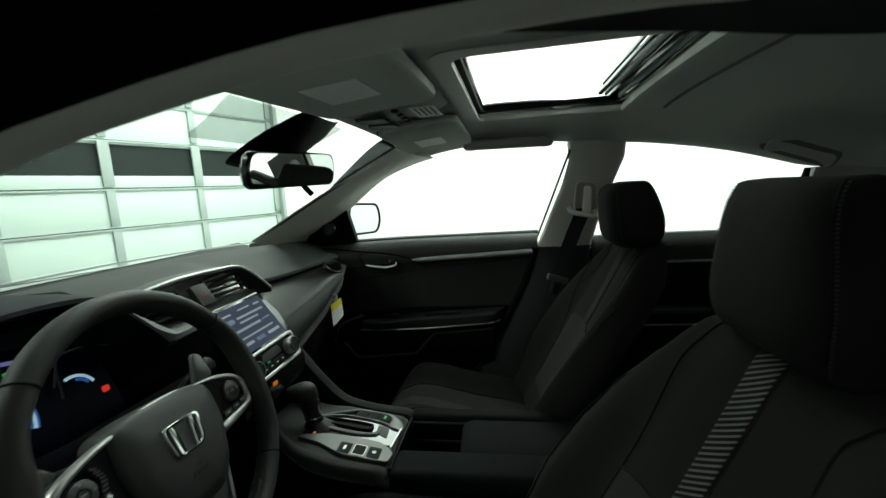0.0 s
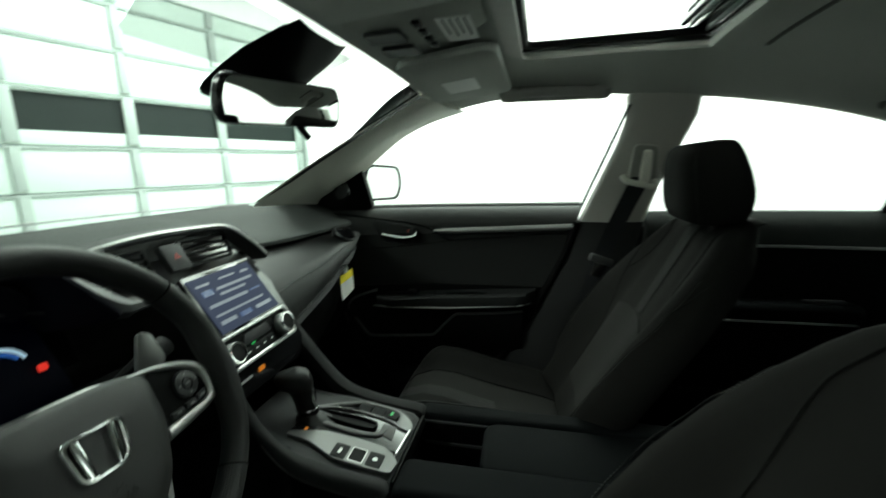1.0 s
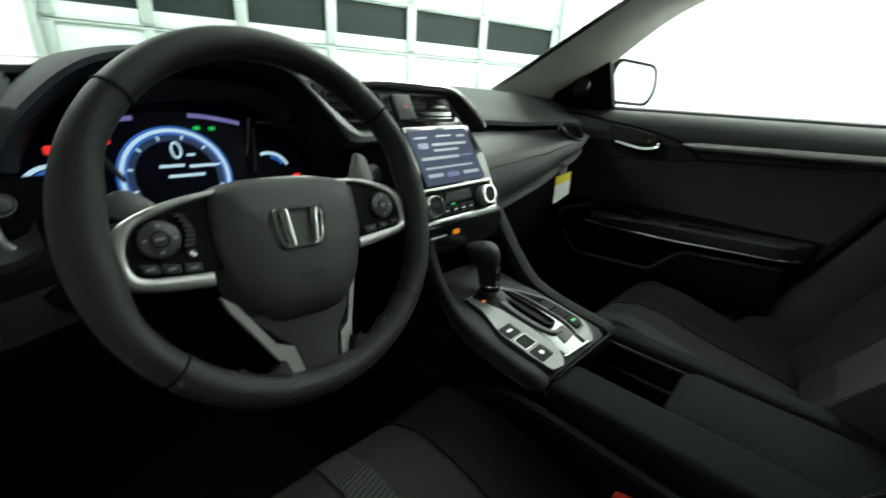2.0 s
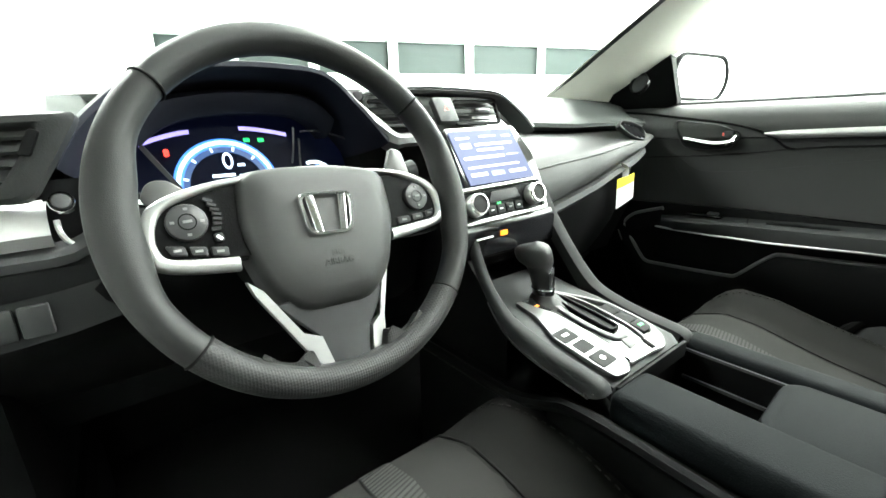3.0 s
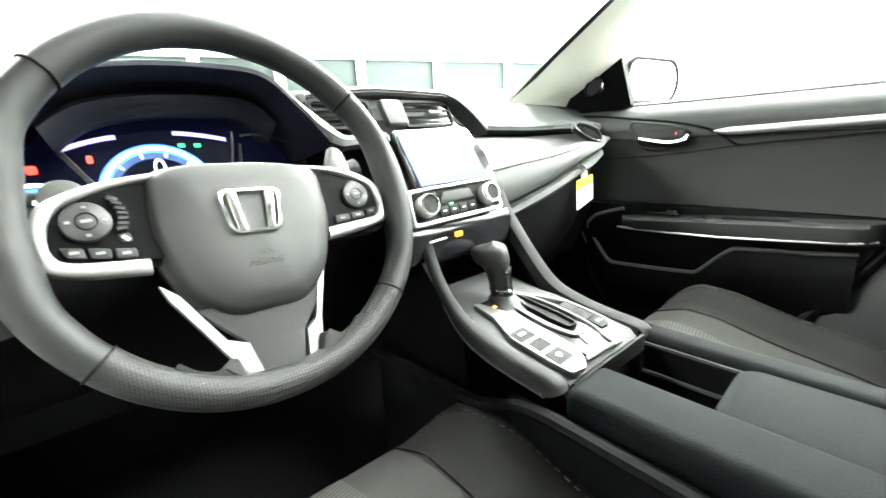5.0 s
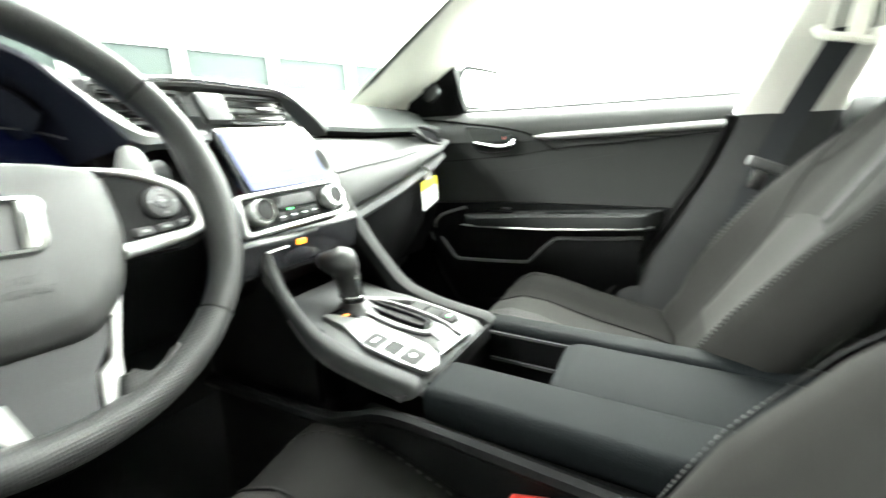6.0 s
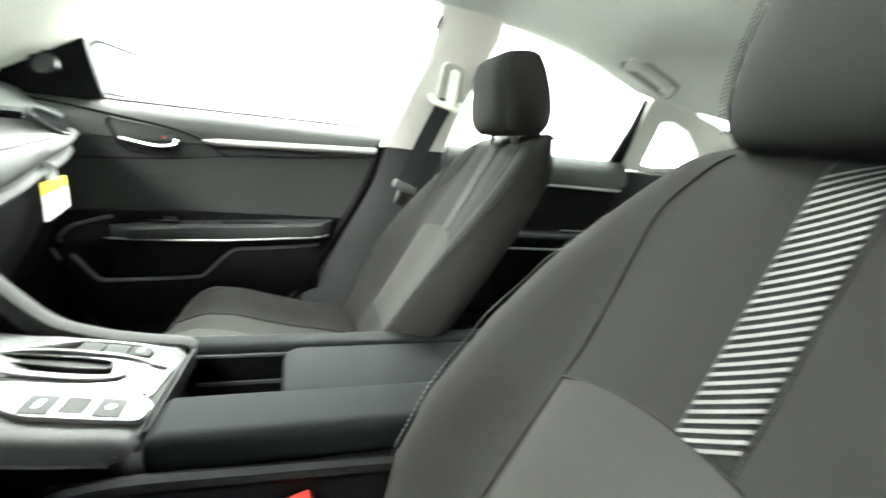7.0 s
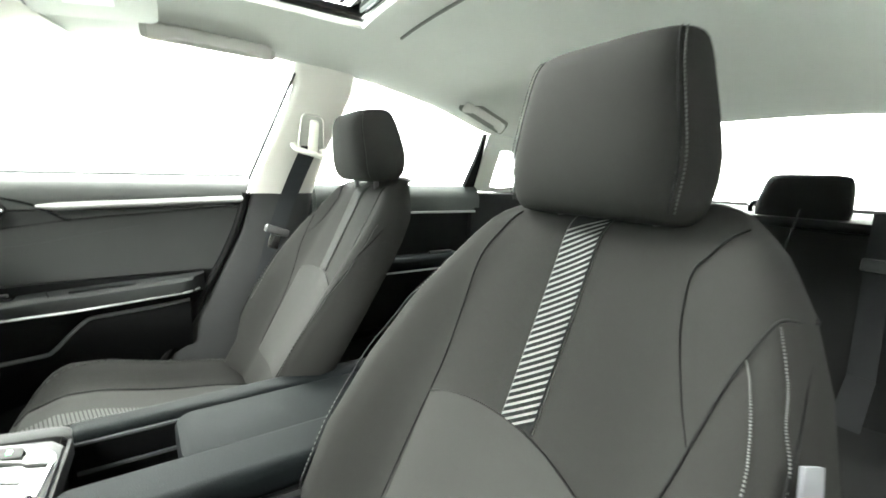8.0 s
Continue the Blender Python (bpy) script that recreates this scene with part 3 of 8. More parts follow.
def build_side(sign):
    """Pillars, rails and sills of one side."""
    def sx(p):
        return Vector((sign * (p[0] + (west(p[1]) if sign < 0 else 0)), p[1], p[2]))
    name = "east" if sign > 0 else "west"
    # front pillar trim between the windscreen and the side window
    n = 24
    front = [p for p in DLO_TOP if p.y > 0.20]
    def along(curve, k):
        f = k * (len(curve) - 1)
        i = min(int(f), len(curve) - 2)
        return curve[i].lerp(curve[i + 1], f - i)
    bm = bm_new()
    rows = []
    for i in range(n + 1):
        k = i / n
        a, b = along(GLASS_EDGE, k), along(front, k)
        if sign < 0:
            a = a + Vector((0.045, 0.0, 0.012))
        else:
            a = a + Vector((0.013 * smooth(k, 0.0, 0.3), 0.0, 0.0))
        if k < 0.25:
            b = b + Vector((0.0, 0.05, -0.01)) * (1 - k / 0.25)
        inner = a.lerp(b, 0.5) + Vector((-0.018, -0.014, -0.010))
        ia, ib = a.lerp(inner, 0.5) + Vector((-0.005, -0.004, 0.0)), b.lerp(inner, 0.5) + Vector((-0.004, -0.002, 0.0))
        out = a.lerp(b, 0.5) + Vector((0.035, 0.02, 0.03))
        rows.append([sx(p) for p in (a, ia, inner, ib, b, out)])
    rows.insert(0, [p + Vector((sign * 0.012, 0.05, -0.055)) for p in rows[0]])
    loft(bm, rows, close=True, cap=True)
    solo("trim_front_pillar_" + name, bm, M_PILLARLIT, "pale grey windscreen pillar trim", "pillar trim", "structure", sharp=60)
    # body frame and black seal round the door opening
    bm = bm_new()
    tube(bm, [sx((p.x + 0.036, p.y, p.z + 0.038)) for p in DLO_TOP], 0.013, 8)
    solo("trim_door_seal_" + name, bm, M_RUBBER, "black rubber door seal", "door seal", "structure")
    bm = bm_new()
    rows = []
    for p in DLO_TOP:
        low = 0.0 if sign > 0 else 0.080
        rows.append([sx((p.x + dx, p.y, p.z + dz - (low if dz < 0.1 else 0))) for dx, dz in ((0.030, 0.048), (0.064, 0.040), (0.084, 0.060), (0.075, 0.110), (0.03, 0.140), (-0.05, 0.120), (-0.02, 0.05))])
    loft(bm, rows, close=True, cap=True)
    solo("trim_roof_rail_" + name, bm, M_FRAME, "dark roof side rail with shade put into its black", "roof rail", "structure")
    # centre pillar
    bm = bm_new()
    top, low = at_y(DLO_TOP, -0.29), belt(-0.205)
    rows = []
    for k, yc, w, x, z in ((0, -0.290, 0.085, top.x - 0.012, top.z + 0.02), (0.15, -0.290, 0.080, top.x - 0.004, 1.155), (0.4, -0.270, 0.078, 0.575, 1.08), (0.7, -0.240, 0.082, 0.635, 0.985), (1, -0.205, 0.092, 0.690, 0.868)):
        yc -= 0.0 if sign > 0 else 0.07
        rows.append([sx((x + dx, yc + dy * w, z)) for dx, dy in ((0.05, -1), (0.012, -0.96), (0.0, -0.8), (-0.006, 0), (0.0, 0.8), (0.012, 0.96), (0.05, 1))])
    loft(bm, rows, close=True, cap=True)
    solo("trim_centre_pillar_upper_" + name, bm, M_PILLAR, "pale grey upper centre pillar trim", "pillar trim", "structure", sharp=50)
    bm = bm_new()
    rows = []
    for yc, w, x, z in ((-0.205, 0.094, 0.688, 0.870), (-0.175, 0.10, 0.694, 0.76), (-0.12, 0.105, 0.692, 0.64), (-0.06, 0.11, 0.690, 0.52), (-0.03, 0.16, 0.690, 0.40), (-0.03, 0.30, 0.690, 0.30)):
        yc -= 0.0 if sign > 0 else 0.07
        rows.append([sx((x + dx, yc + dy * w, z)) for dx, dy in ((0.05, -1), (0.012, -0.96), (0.0, -0.8), (-0.004, 0), (0.0, 0.8), (0.012, 0.96), (0.05, 1))])
    loft(bm, rows, close=True, cap=True)
    seal = [r[5] + Vector((-sign * 0.004, 0.010, 0)) for r in rows[:5]]
    # one trim on both sides; the driver's black copy has shade painted in
    solo("trim_centre_pillar_lower_" + name, bm, M_WING if sign > 0 else M_BLACK, "dark lower centre pillar trim", "pillar trim", "structure", sharp=50)
    bm = bm_new()
    tube(bm, spline(seal, 5), 0.011, 8)
    solo("trim_pillar_seal_" + name, bm, M_RUBBER, "black rubber seal along the centre pillar", "door seal", "structure")
    # rear pillar with the quarter window left open between its edges
    bm = bm_new()
    outline_o = [(-0.905, 1.085), (-1.02, 1.085), (-1.22, 1.04), (-1.48, 0.96), (-1.48, 0.86), (-1.2, 0.865), (-0.99, 0.872), (-0.925, 0.876)]
    outline_i = [(-0.985, 1.030), (-1.02, 1.035), (-1.10, 1.012), (-1.195, 0.950), (-1.215, 0.915), (-1.17, 0.898), (-1.05, 0.888), (-1.00, 0.895)]
    def px(z):
        return 0.705 - 0.55 * (z - 0.88)
    for a, b in (((0.0), (0.02)),):
        ro = [sx((px(z), y, z)) for y, z in outline_o]
        ri = [sx((px(z), y, z)) for y, z in outline_i]
        ro2 = [p + Vector((sign * 0.05, 0, 0)) for p in ro]
        ri2 = [p + Vector((sign * 0.05, 0, 0)) for p in ri]
        loft(bm, [ro, ri, ri2, ro2, ro], close=True)
    bmesh.ops.remove_doubles(bm, verts=bm.verts, dist=1e-5)
    solo("trim_rear_pillar_" + name, bm, M_PILLARSHADE, "pale grey rear pillar trim round a small quarter window", "pillar trim", "structure", sharp=30)
    # rocker, floor side and outer sill
    bm = bm_new()
    bar(bm, (sign * 0.72, 0.95, 0.27), (sign * 0.72, -1.0, 0.27), 0.12, 0.22, bevel=0.03)
    solo("trim_sill_" + name, bm, M_BLACK, "black scuff plate along the door sill", "sill trim", "structure")


build_side(1)
build_side(-1)


def build_roof_edge():
    """Pale lining that wraps the roof edge over the open driver's doorway."""
    bm = bm_new()
    rows = []
    for y in frange(0.47, -0.34, 18):
        z = table(((-0.34, 1.160), (-0.1, 1.172), (0.05, 1.166), (0.134, 1.156), (0.184, 1.147), (0.251, 1.135), (0.327, 1.115), (0.40, 1.092), (0.47, 1.065)), y)[0]
        rows.append([Vector((x, y, z + dz)) for x, dz in ((-0.500, 0.075), (-0.535, 0.040), (-0.558, 0.010), (-0.565, 0.001), (-0.572, -0.001), (-0.590, 0.001), (-0.602, 0.006), (-0.610, 0.018), (-0.60, 0.06))])
    loft(bm, rows, close=True, cap=True)
    frame_rows = [[r[6] + Vector((dx, 0, dz)) for dx, dz in ((-0.003, -0.003), (-0.014, -0.006), (-0.040, 0.010), (-0.070, 0.050), (-0.030, 0.075), (-0.002, 0.030))] for r in rows]
    solo("trim_roof_edge", bm, M_PILLAR, "pale roof edge lining over the driver doorway", "roof trim", "structure", sharp=60)

    bm = bm_new()
    loft(bm, frame_rows, close=True, cap=True)
    solo("trim_doorway_seal", bm, M_FRAME, "black seal round the open driver doorway", "door seal", "structure", sharp=60)


build_roof_edge()


def build_lower_shell():
    bm = bm_new()
    box(bm, (0, -0.2, 0.20), (1.40, 2.5, 0.06), 0.02)
    solo("floor_car", bm, M_CARPET, "black carpeted car floor", "car floor", "structure")
    bm = bm_new()
    box(bm, (0, 1.02, 0.57), (1.36, 0.05, 0.74), 0.02)
    solo("wall_bulkhead", bm, M_CARPET, "black carpeted bulkhead behind the dashboard", "bulkhead", "structure")
    bm = bm_new()
    loft(bm, [[(x, y, z - 0.004) for x in (-0.62, 0, 0.62)] for y, z in ((0.86, 0.925), (1.0, 0.945), (1.06, 0.90))])
    solo("trim_cowl", bm, M_BLACK, "black cowl at the foot of the windscreen", "cowl", "structure")
    for sg, nm in ((1, "east"), (-1, "west")):
        bm = bm_new()
        box(bm, (sg * (0.705 if sg > 0 else 0.80), 0.82, 0.50), (0.05 if sg > 0 else 0.24, 0.46, 0.80), 0.02)
        bm2 = bm_new()
        box(bm2, (sg * 0.705, -1.36, 0.56), (0.05, 0.92, 0.62), 0.02)
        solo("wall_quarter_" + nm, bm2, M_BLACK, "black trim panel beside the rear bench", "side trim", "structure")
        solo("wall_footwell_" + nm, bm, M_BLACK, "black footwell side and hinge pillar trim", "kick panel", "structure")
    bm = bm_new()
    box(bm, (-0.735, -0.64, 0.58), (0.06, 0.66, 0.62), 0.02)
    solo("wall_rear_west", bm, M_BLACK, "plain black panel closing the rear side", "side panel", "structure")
    # parcel shelf and rear window
    bm = bm_new()
    box(bm, (0, -1.58, 0.835), (1.20, 0.50, 0.03), 0.01)
    solo("trim_parcel_shelf", bm, M_BLACK, "black rear parcel shelf", "parcel shelf", "structure")
    bm = bm_new()
    box(bm, (0, -1.86, 0.55), (1.36, 0.04, 0.62), 0.01)
    solo("wall_tail", bm, M_CARPET, "plain dark panel closing the tail", "tail panel", "structure")
    w = thing("window_2", "clear rear window with a black edge", "rear window", (0, -1.6, 1.0), kind="structure")
    bm = bm_new()
    loft(bm, [[Vector((s / 8 * (0.50 + 0.06 * (1 - k)), -1.45 - 0.36 * (1 - k) - 0.07 * (1 - (s / 8) ** 2), 0.845 + 0.285 * k)) for s in range(-8, 9)] for k in (0, 0.25, 0.5, 0.75, 1)])
    p = part("pane", bm, M_GLASS, w)
    p.visible_shadow = False


build_lower_shell()

# ---- passenger door, rear door ----


def door_x(y, z):
    x = table(((0.28, 0.700), (0.45, 0.706), (0.58, 0.712), (0.66, 0.716), (0.80, 0.714), (0.825, 0.704), (0.86, 0.698), (0.885, 0.706), (0.905, 0.722), (0.915, 0.740)), z)[0]
    return x - 0.062 * smooth(y, 0.33, 0.74)


def door_rear(z):
    return -0.105 + (0.865 - z) * 0.36


def door_grid(zs, ys=None, off=0.0, rear=door_rear, front=0.75, n=26, xf=door_x):
    rows = []
    for z in zs:
        r = rear(z)
        rows.append([Vector((xf(r + (front - r) * i / n, z) - off, r + (front - r) * i / n, z)) for i in range(n + 1)])
    return rows


def solid(bm, rows, thick):
    """A skin with thickness towards +x."""
    back = [[p + Vector((thick, 0, 0)) for p in r] for r in rows]
    loft(bm, rows)
    loft(bm, back)
    edge = rows[0] + [r[-1] for r in rows[1:]] + rows[-1][-2::-1] + [r[0] for r in rows[-2:0:-1]]
    loft(bm, [edge, [p + Vector((thick, 0, 0)) for p in edge]], close=True)
    bmesh.ops.remove_doubles(bm, verts=bm.verts, dist=1e-5)
    return bm


def build_front_door():
    d = thing("door_2", "closed black front passenger door with cloth insert and silver strip", "car door", (0.72, 0.3, 0.30), kind="structure")
    bm = bm_new()
    solid(bm, door_grid(frange(0.832, 0.915, 9)), 0.04)
    part("upper_panel", bm, M_DOORTOPLIT, d)
    bm = bm_new()
    solid(bm, door_grid(frange(0.655, 0.830, 8)), 0.04)
    part("insert", bm, M_DOORCLOTH, d, "dark cloth door insert")
    bm = bm_new()
    solid(bm, door_grid(frange(0.30, 0.652, 12)), 0.04)
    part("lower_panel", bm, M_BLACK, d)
    # outer skin
    bm = bm_new()
    rows = [[Vector((x, y, z)) for y in frange(-0.12, 0.86, 4)] for x, z in ((0.80, 0.28), (0.855, 0.42), (0.87, 0.62), (0.855, 0.80), (0.80, 0.89), (0.765, 0.905))]
    loft(bm, rows)
    part("skin", bm, M_PAINT, d)
    # bright strip, pointed at its front end
    bm = bm_new()
    rows = []
    for k in frange(0, 1, 14):
        y = 0.345 - 0.445 * k
        z = 0.838 + 0.016 * k
        h = 0.0016 + 0.0080 * smooth(k, -0.02, 0.07)
        dz = 0.003 * (1 - smooth(k, 0, 0.07))
        x = door_x(y, z)
        rows.append([Vector((x - o, y, z + dz + q * h)) for o, q in ((-0.004, 1.0), (0.006, 0.95), (0.010, 0.45), (0.011, 0.0), (0.009, -0.6), (0.004, -1.0), (-0.004, -1.0))])
    loft(bm, rows, close=True, cap=True)
    part("bright_strip", bm, M_SILVER, d, "polished silver strip")
    # swoosh line over the latch pull
    bm = bm_new()
    tube(bm, [Vector((door_x(p[0], p[1]) - 0.001, p[0], p[1])) for p in spline([(0.73, 0.906), (0.62, 0.896), (0.537, 0.884), (0.423, 0.866), (0.35, 0.844), (0.303, 0.810), (0.285, 0.806)], 5)], 0.0032, 6)
    part("crease", bm, M_BLACK, d)
    bm = bm_new()
    tube(bm, [Vector((door_x(p[0], p[1]) - 0.001, p[0], p[1])) for p in spline([(0.65, 0.778), (0.552, 0.781), (0.403, 0.791), (0.303, 0.804), (0.221, 0.813), (0.15, 0.817), (0.0, 0.830), (-0.09, 0.838)], 5)], 0.0013, 6)
    part("crease", bm, M_BLACK, d)
    # fine folds in the cloth below the crease
    for fold in (((0.552, 0.781), (0.535, 0.755), (0.517, 0.730), (0.505, 0.70)), ((0.527, 0.782), (0.498, 0.758), (0.464, 0.746), (0.369, 0.750), (0.247, 0.771), (0.155, 0.786), (0.0, 0.806))):
        bm = bm_new()
        tube(bm, [Vector((door_x(p[0], p[1]) + 0.0003, p[0], p[1])) for p in spline([(*q, 0) for q in fold], 5)], 0.0008, 6)
        part("fold_seam", bm, M_ARM, d)
    # latch pull in its dished recess
    o = rounded([(0.542, 0.878), (0.516, 0.806), (0.467, 0.800), (0.410, 0.804), (0.390, 0.842), (0.440, 0.864)], 0.018)
    bm = bm_new()
    c = Vector((0, 0.45, 0.842))
    rows = []
    for f, dep in ((1.04, -0.002), (1.0, -0.004), (0.96, 0.004), (0.85, 0.020), (0.5, 0.028), (0.02, 0.028)):
        rows.append([Vector((door_x(c.y + (p[0] - c.y) * f, c.z + (p[1] - c.z) * f) + dep - 0.003, c.y + (p[0] - c.y) * f, c.z + (p[1] - c.z) * f)) for p in o])
    loft(bm, rows, close=True)
    cup = part("latch_cup", bm, M_ARM, d)
    bm = bm_new()
    tube(bm, spline([(door_x(0.518, 0.83) - 0.001, 0.518, 0.830), (door_x(0.485, 0.82) - 0.004, 0.485, 0.822), (door_x(0.446, 0.814) - 0.006, 0.446, 0.816), (door_x(0.408, 0.82) - 0.006, 0.410, 0.822), (door_x(0.401, 0.833) - 0.003, 0.402, 0.836)], 5), lambda k: 0.004 + 0.005 * math.sin(math.pi * clamp(k * 0.8 + 0.15)), 8)
    part("latch_pull", bm, M_CHROME, cup, "chrome latch pull")
    bm = bm_new()
    box(bm, (door_x(0.415, 0.842) + 0.002, 0.418, 0.840), (0.016, 0.020, 0.016), 0.003)
    tab = part("lock_tab", bm, M_GREY, cup, "grey lock tab")
    bm = bm_new()
    box(bm, (door_x(0.43, 0.842) + 0.003, 0.4305, 0.840), (0.012, 0.003, 0.008), 0.001)
    part("red_mark", bm, M_RED, tab)
    # armrest with pad, finger slot and window switch
    bm = bm_new()
    rows = []
    for k in frange(0, 1, 20):
        y = 0.60 - 0.585 * k
        z = table(((0.0, 0.612), (0.25, 0.624), (0.5, 0.632), (1.0, 0.648)), k)[0]
        dep = 0.012 + 0.058 * smooth(k, 0.0, 0.25) - 0.055 * smooth(k, 0.93, 1.0)
        h = 0.030 + 0.012 * smooth(k, 0.2, 0.5)
        x = door_x(y, z) + 0.01
        rows.append([Vector((x - q * dep - (0.01 if q else 0), y, z + w)) for q, w in ((0, 0.002), (0.45, 0.002), (0.88, 0.0), (1.0, -0.006), (1.0, -h * 0.5), (0.93, -h), (0.5, -h - 0.006), (0, -h - 0.008))])
    loft(bm, rows, close=True, cap=True)
    arm = part("armrest", bm, M_ARM, d)
    bm = bm_new()
    tube(bm, [Vector((door_x(y, z) - dp, y, z)) for y, z, dp in ((0.57, 0.592, 0.03), (0.50, 0.590, 0.048), (0.42, 0.590, 0.060), (0.30, 0.592, 0.064), (0.18, 0.600, 0.064), (0.06, 0.609, 0.062), (0.03, 0.612, 0.04))], 0.0028, 6)
    part("bright_edge", bm, M_SILVER, arm, "thin silver edge")
    bm = bm_new()
    plate(bm, rounded([(0.660, 0.170), (0.684, 0.170), (0.684, 0.300), (0.664, 0.305)], 0.01), 0.005, Matrix.Translation((0, 0, 0.642)) @ Euler((radians(-1.8), 0, 0)).to_matrix().to_4x4(), 0.001)
    part("finger_slot", bm, M_BLACK, arm, "black finger slot")
    # split between the switch panel and the pad
    bm = bm_new()
    x = door_x(0.335, 0.63)
    tube(bm, spline([(x - 0.062, 0.330, 0.603), (x - 0.0605, 0.334, 0.622), (x - 0.054, 0.338, 0.6335), (x - 0.030, 0.345, 0.6345), (x - 0.005, 0.350, 0.6345)], 5), 0.0014, 6)
    part("split_line", bm, M_PIPING, arm)
    bm = bm_new()
    box(bm, (0.675, 0.44, 0.634), (0.030, 0.085, 0.008), 0.003)
    sw = part("switch_plate", bm, M_GLOSSBLACK, arm)
    bm = bm_new()
    box(bm, (0.674, 0.42, 0.640), (0.014, 0.026, 0.008), 0.003)
    part("switch", bm, M_GREY, sw)
    # map pocket: raised rim, dark well behind it
    rim = [(0.539, 0.643), (0.600, 0.624), (0.622, 0.610), (0.634, 0.592), (0.628, 0.575), (0.604, 0.534), (0.578, 0.496), (0.565, 0.486), (0.548, 0.483), (0.45, 0.481), (0.368, 0.483), (0.345, 0.490), (0.311, 0.526), (0.280, 0.555), (0.262, 0.562), (0.215, 0.565), (0.113, 0.573), (0.055, 0.580)]
    crv = spline([(p[0], p[1], 0) for p in rim], 3)
    bm = bm_new()
    tube(bm, [Vector((door_x(p[0], p[1]) - 0.030, p[0], p[1])) for p in crv], 0.0055, 8)
    part("pocket_rim", bm, M_BUTTON, d, "grey pocket rim")
    bm = bm_new()
    tube(bm, [Vector((door_x(y, z) - 0.034, y, z)) for y, z in ((0.650, 0.568), (0.640, 0.545), (0.618, 0.508), (0.595, 0.468))], 0.0022, 6)
    part("pocket_edge", bm, M_GREY, d)
    bm = bm_new()
    loft(bm, [[Vector((door_x(p[0], p[1]) - o, p[0], p[1] - dz)) for p in crv] for o, dz in ((0.034, 0.002), (0.040, 0.05), (0.030, 0.12), (0.0, 0.17))])
    part("pocket_front", bm, M_BLACK, d)
    # corner sail with tweeter
    bm = bm_new()
    tri = [(0.80, 0.880), (0.64, 0.893), (0.552, 0.918), (0.566, 1.058), (0.585, 1.060), (0.73, 0.970)]
    rows = [[Vector((0.742 - 0.33 * (z - 0.92) - 0.062 * smooth(y, 0.33, 0.74) - o, y, z)) for y, z in rounded(tri, 0.012)] for o in (-0.01, 0.010, 0.014)]
    loft(bm, rows, close=True, cap=True)
    sail = part("corner_sail", bm, M_BLACK, d)
    tm = Matrix.Translation((0.648, 0.636, 0.974)) @ Euler((0, radians(-70), radians(-8))).to_matrix().to_4x4()
    bm = bm_new()
    ringplate(bm, [(0.030 * math.cos(k * math.pi / 12), 0.030 * math.sin(k * math.pi / 12)) for k in range(24)], [(0.023 * math.cos(k * math.pi / 12), 0.023 * math.sin(k * math.pi / 12)) for k in range(24)], 0.010, tm, bevel=0.003)
    tw = part("tweeter", bm, M_GLOSSBLACK, sail)
    bm = bm_new()
    disc(bm, tm, 0.023, 0.004)
    part("grille", bm, M_GREY, tw)
    # glass
    bm = bm_new()
    top = [p for p in DLO_TOP if -0.20 <= p.y <= 0.645]
    loft(bm, [[p + Vector((0.012, 0, 0)) for p in top], [belt(p.y) + Vector((0.012, 0, 0)) for p in top]])
    g = part("window_pane", bm, M_GLASS, d)
    g.visible_shadow = False
    # window frame, vertical rear leg
    bm = bm_new()
    bar(bm, (0.745, -0.118, 0.905), (0.540, -0.212, 1.188), 0.005, 0.024, up=(1, 0, 0), bevel=0.001)
    part("window_frame", bm, M_RUBBER, d)
    # strip in the lightened door grey, its dark line lost to window glare
    bm = bm_new()
    tube(bm, [Vector((0.756 - 0.062 * smooth(y, 0.33, 0.74), y, 0.912)) for y in frange(-0.12, 0.56, 8)], 0.013, 8)
    part("weather_strip", bm, M_DOORTOPLIT, d)


build_front_door()


def build_outer_mirror():
    m = thing("side_mirror", "dark door mirror with a large rounded glass", "side mirror", (0.80, 0.52, 0.93))
    bm = bm_new()
    o = rounded([(-0.092, -0.058), (0.078, -0.064), (0.106, -0.01), (0.092, 0.060), (-0.082, 0.070), (-0.102, 0.02)], 0.03)
    mt = Matrix.Translation((0.872, 0.580, 0.992)) @ Euler((radians(90), 0, radians(-20))).to_matrix().to_4x4()
    rows = []
    for f, z in ((0.98, 0.0), (1.02, -0.004), (1.03, -0.03), (0.95, -0.07), (0.75, -0.10), (0.4, -0.12)):
        rows.append([mt @ Vector((p[0] * f, p[1] * f, z)) for p in o])
    loft(bm, rows, cap=True, close=True)
    part("housing", bm, M_PAINT, m)
    bm = bm_new()
    ringplate(bm, [(p[0] * 1.03, p[1] * 1.03) for p in o], [(p[0] * 0.90, p[1] * 0.88) for p in o], 0.008, mt, bevel=0.003)
    part("glass_surround", bm, M_BLACK, m)
    bm = bm_new()
    plate(bm, [(p[0] * 0.90, p[1] * 0.88) for p in o], 0.004, mt)
    part("mirror_glass", bm, M_MIRROR, m, "silvered glass")
    bm = bm_new()
    bar(bm, (0.72, 0.60, 0.925), (0.84, 0.64, 0.945), 0.06, 0.035, bevel=0.01)
    part("stalk", bm, M_BLACK, m)


build_outer_mirror()


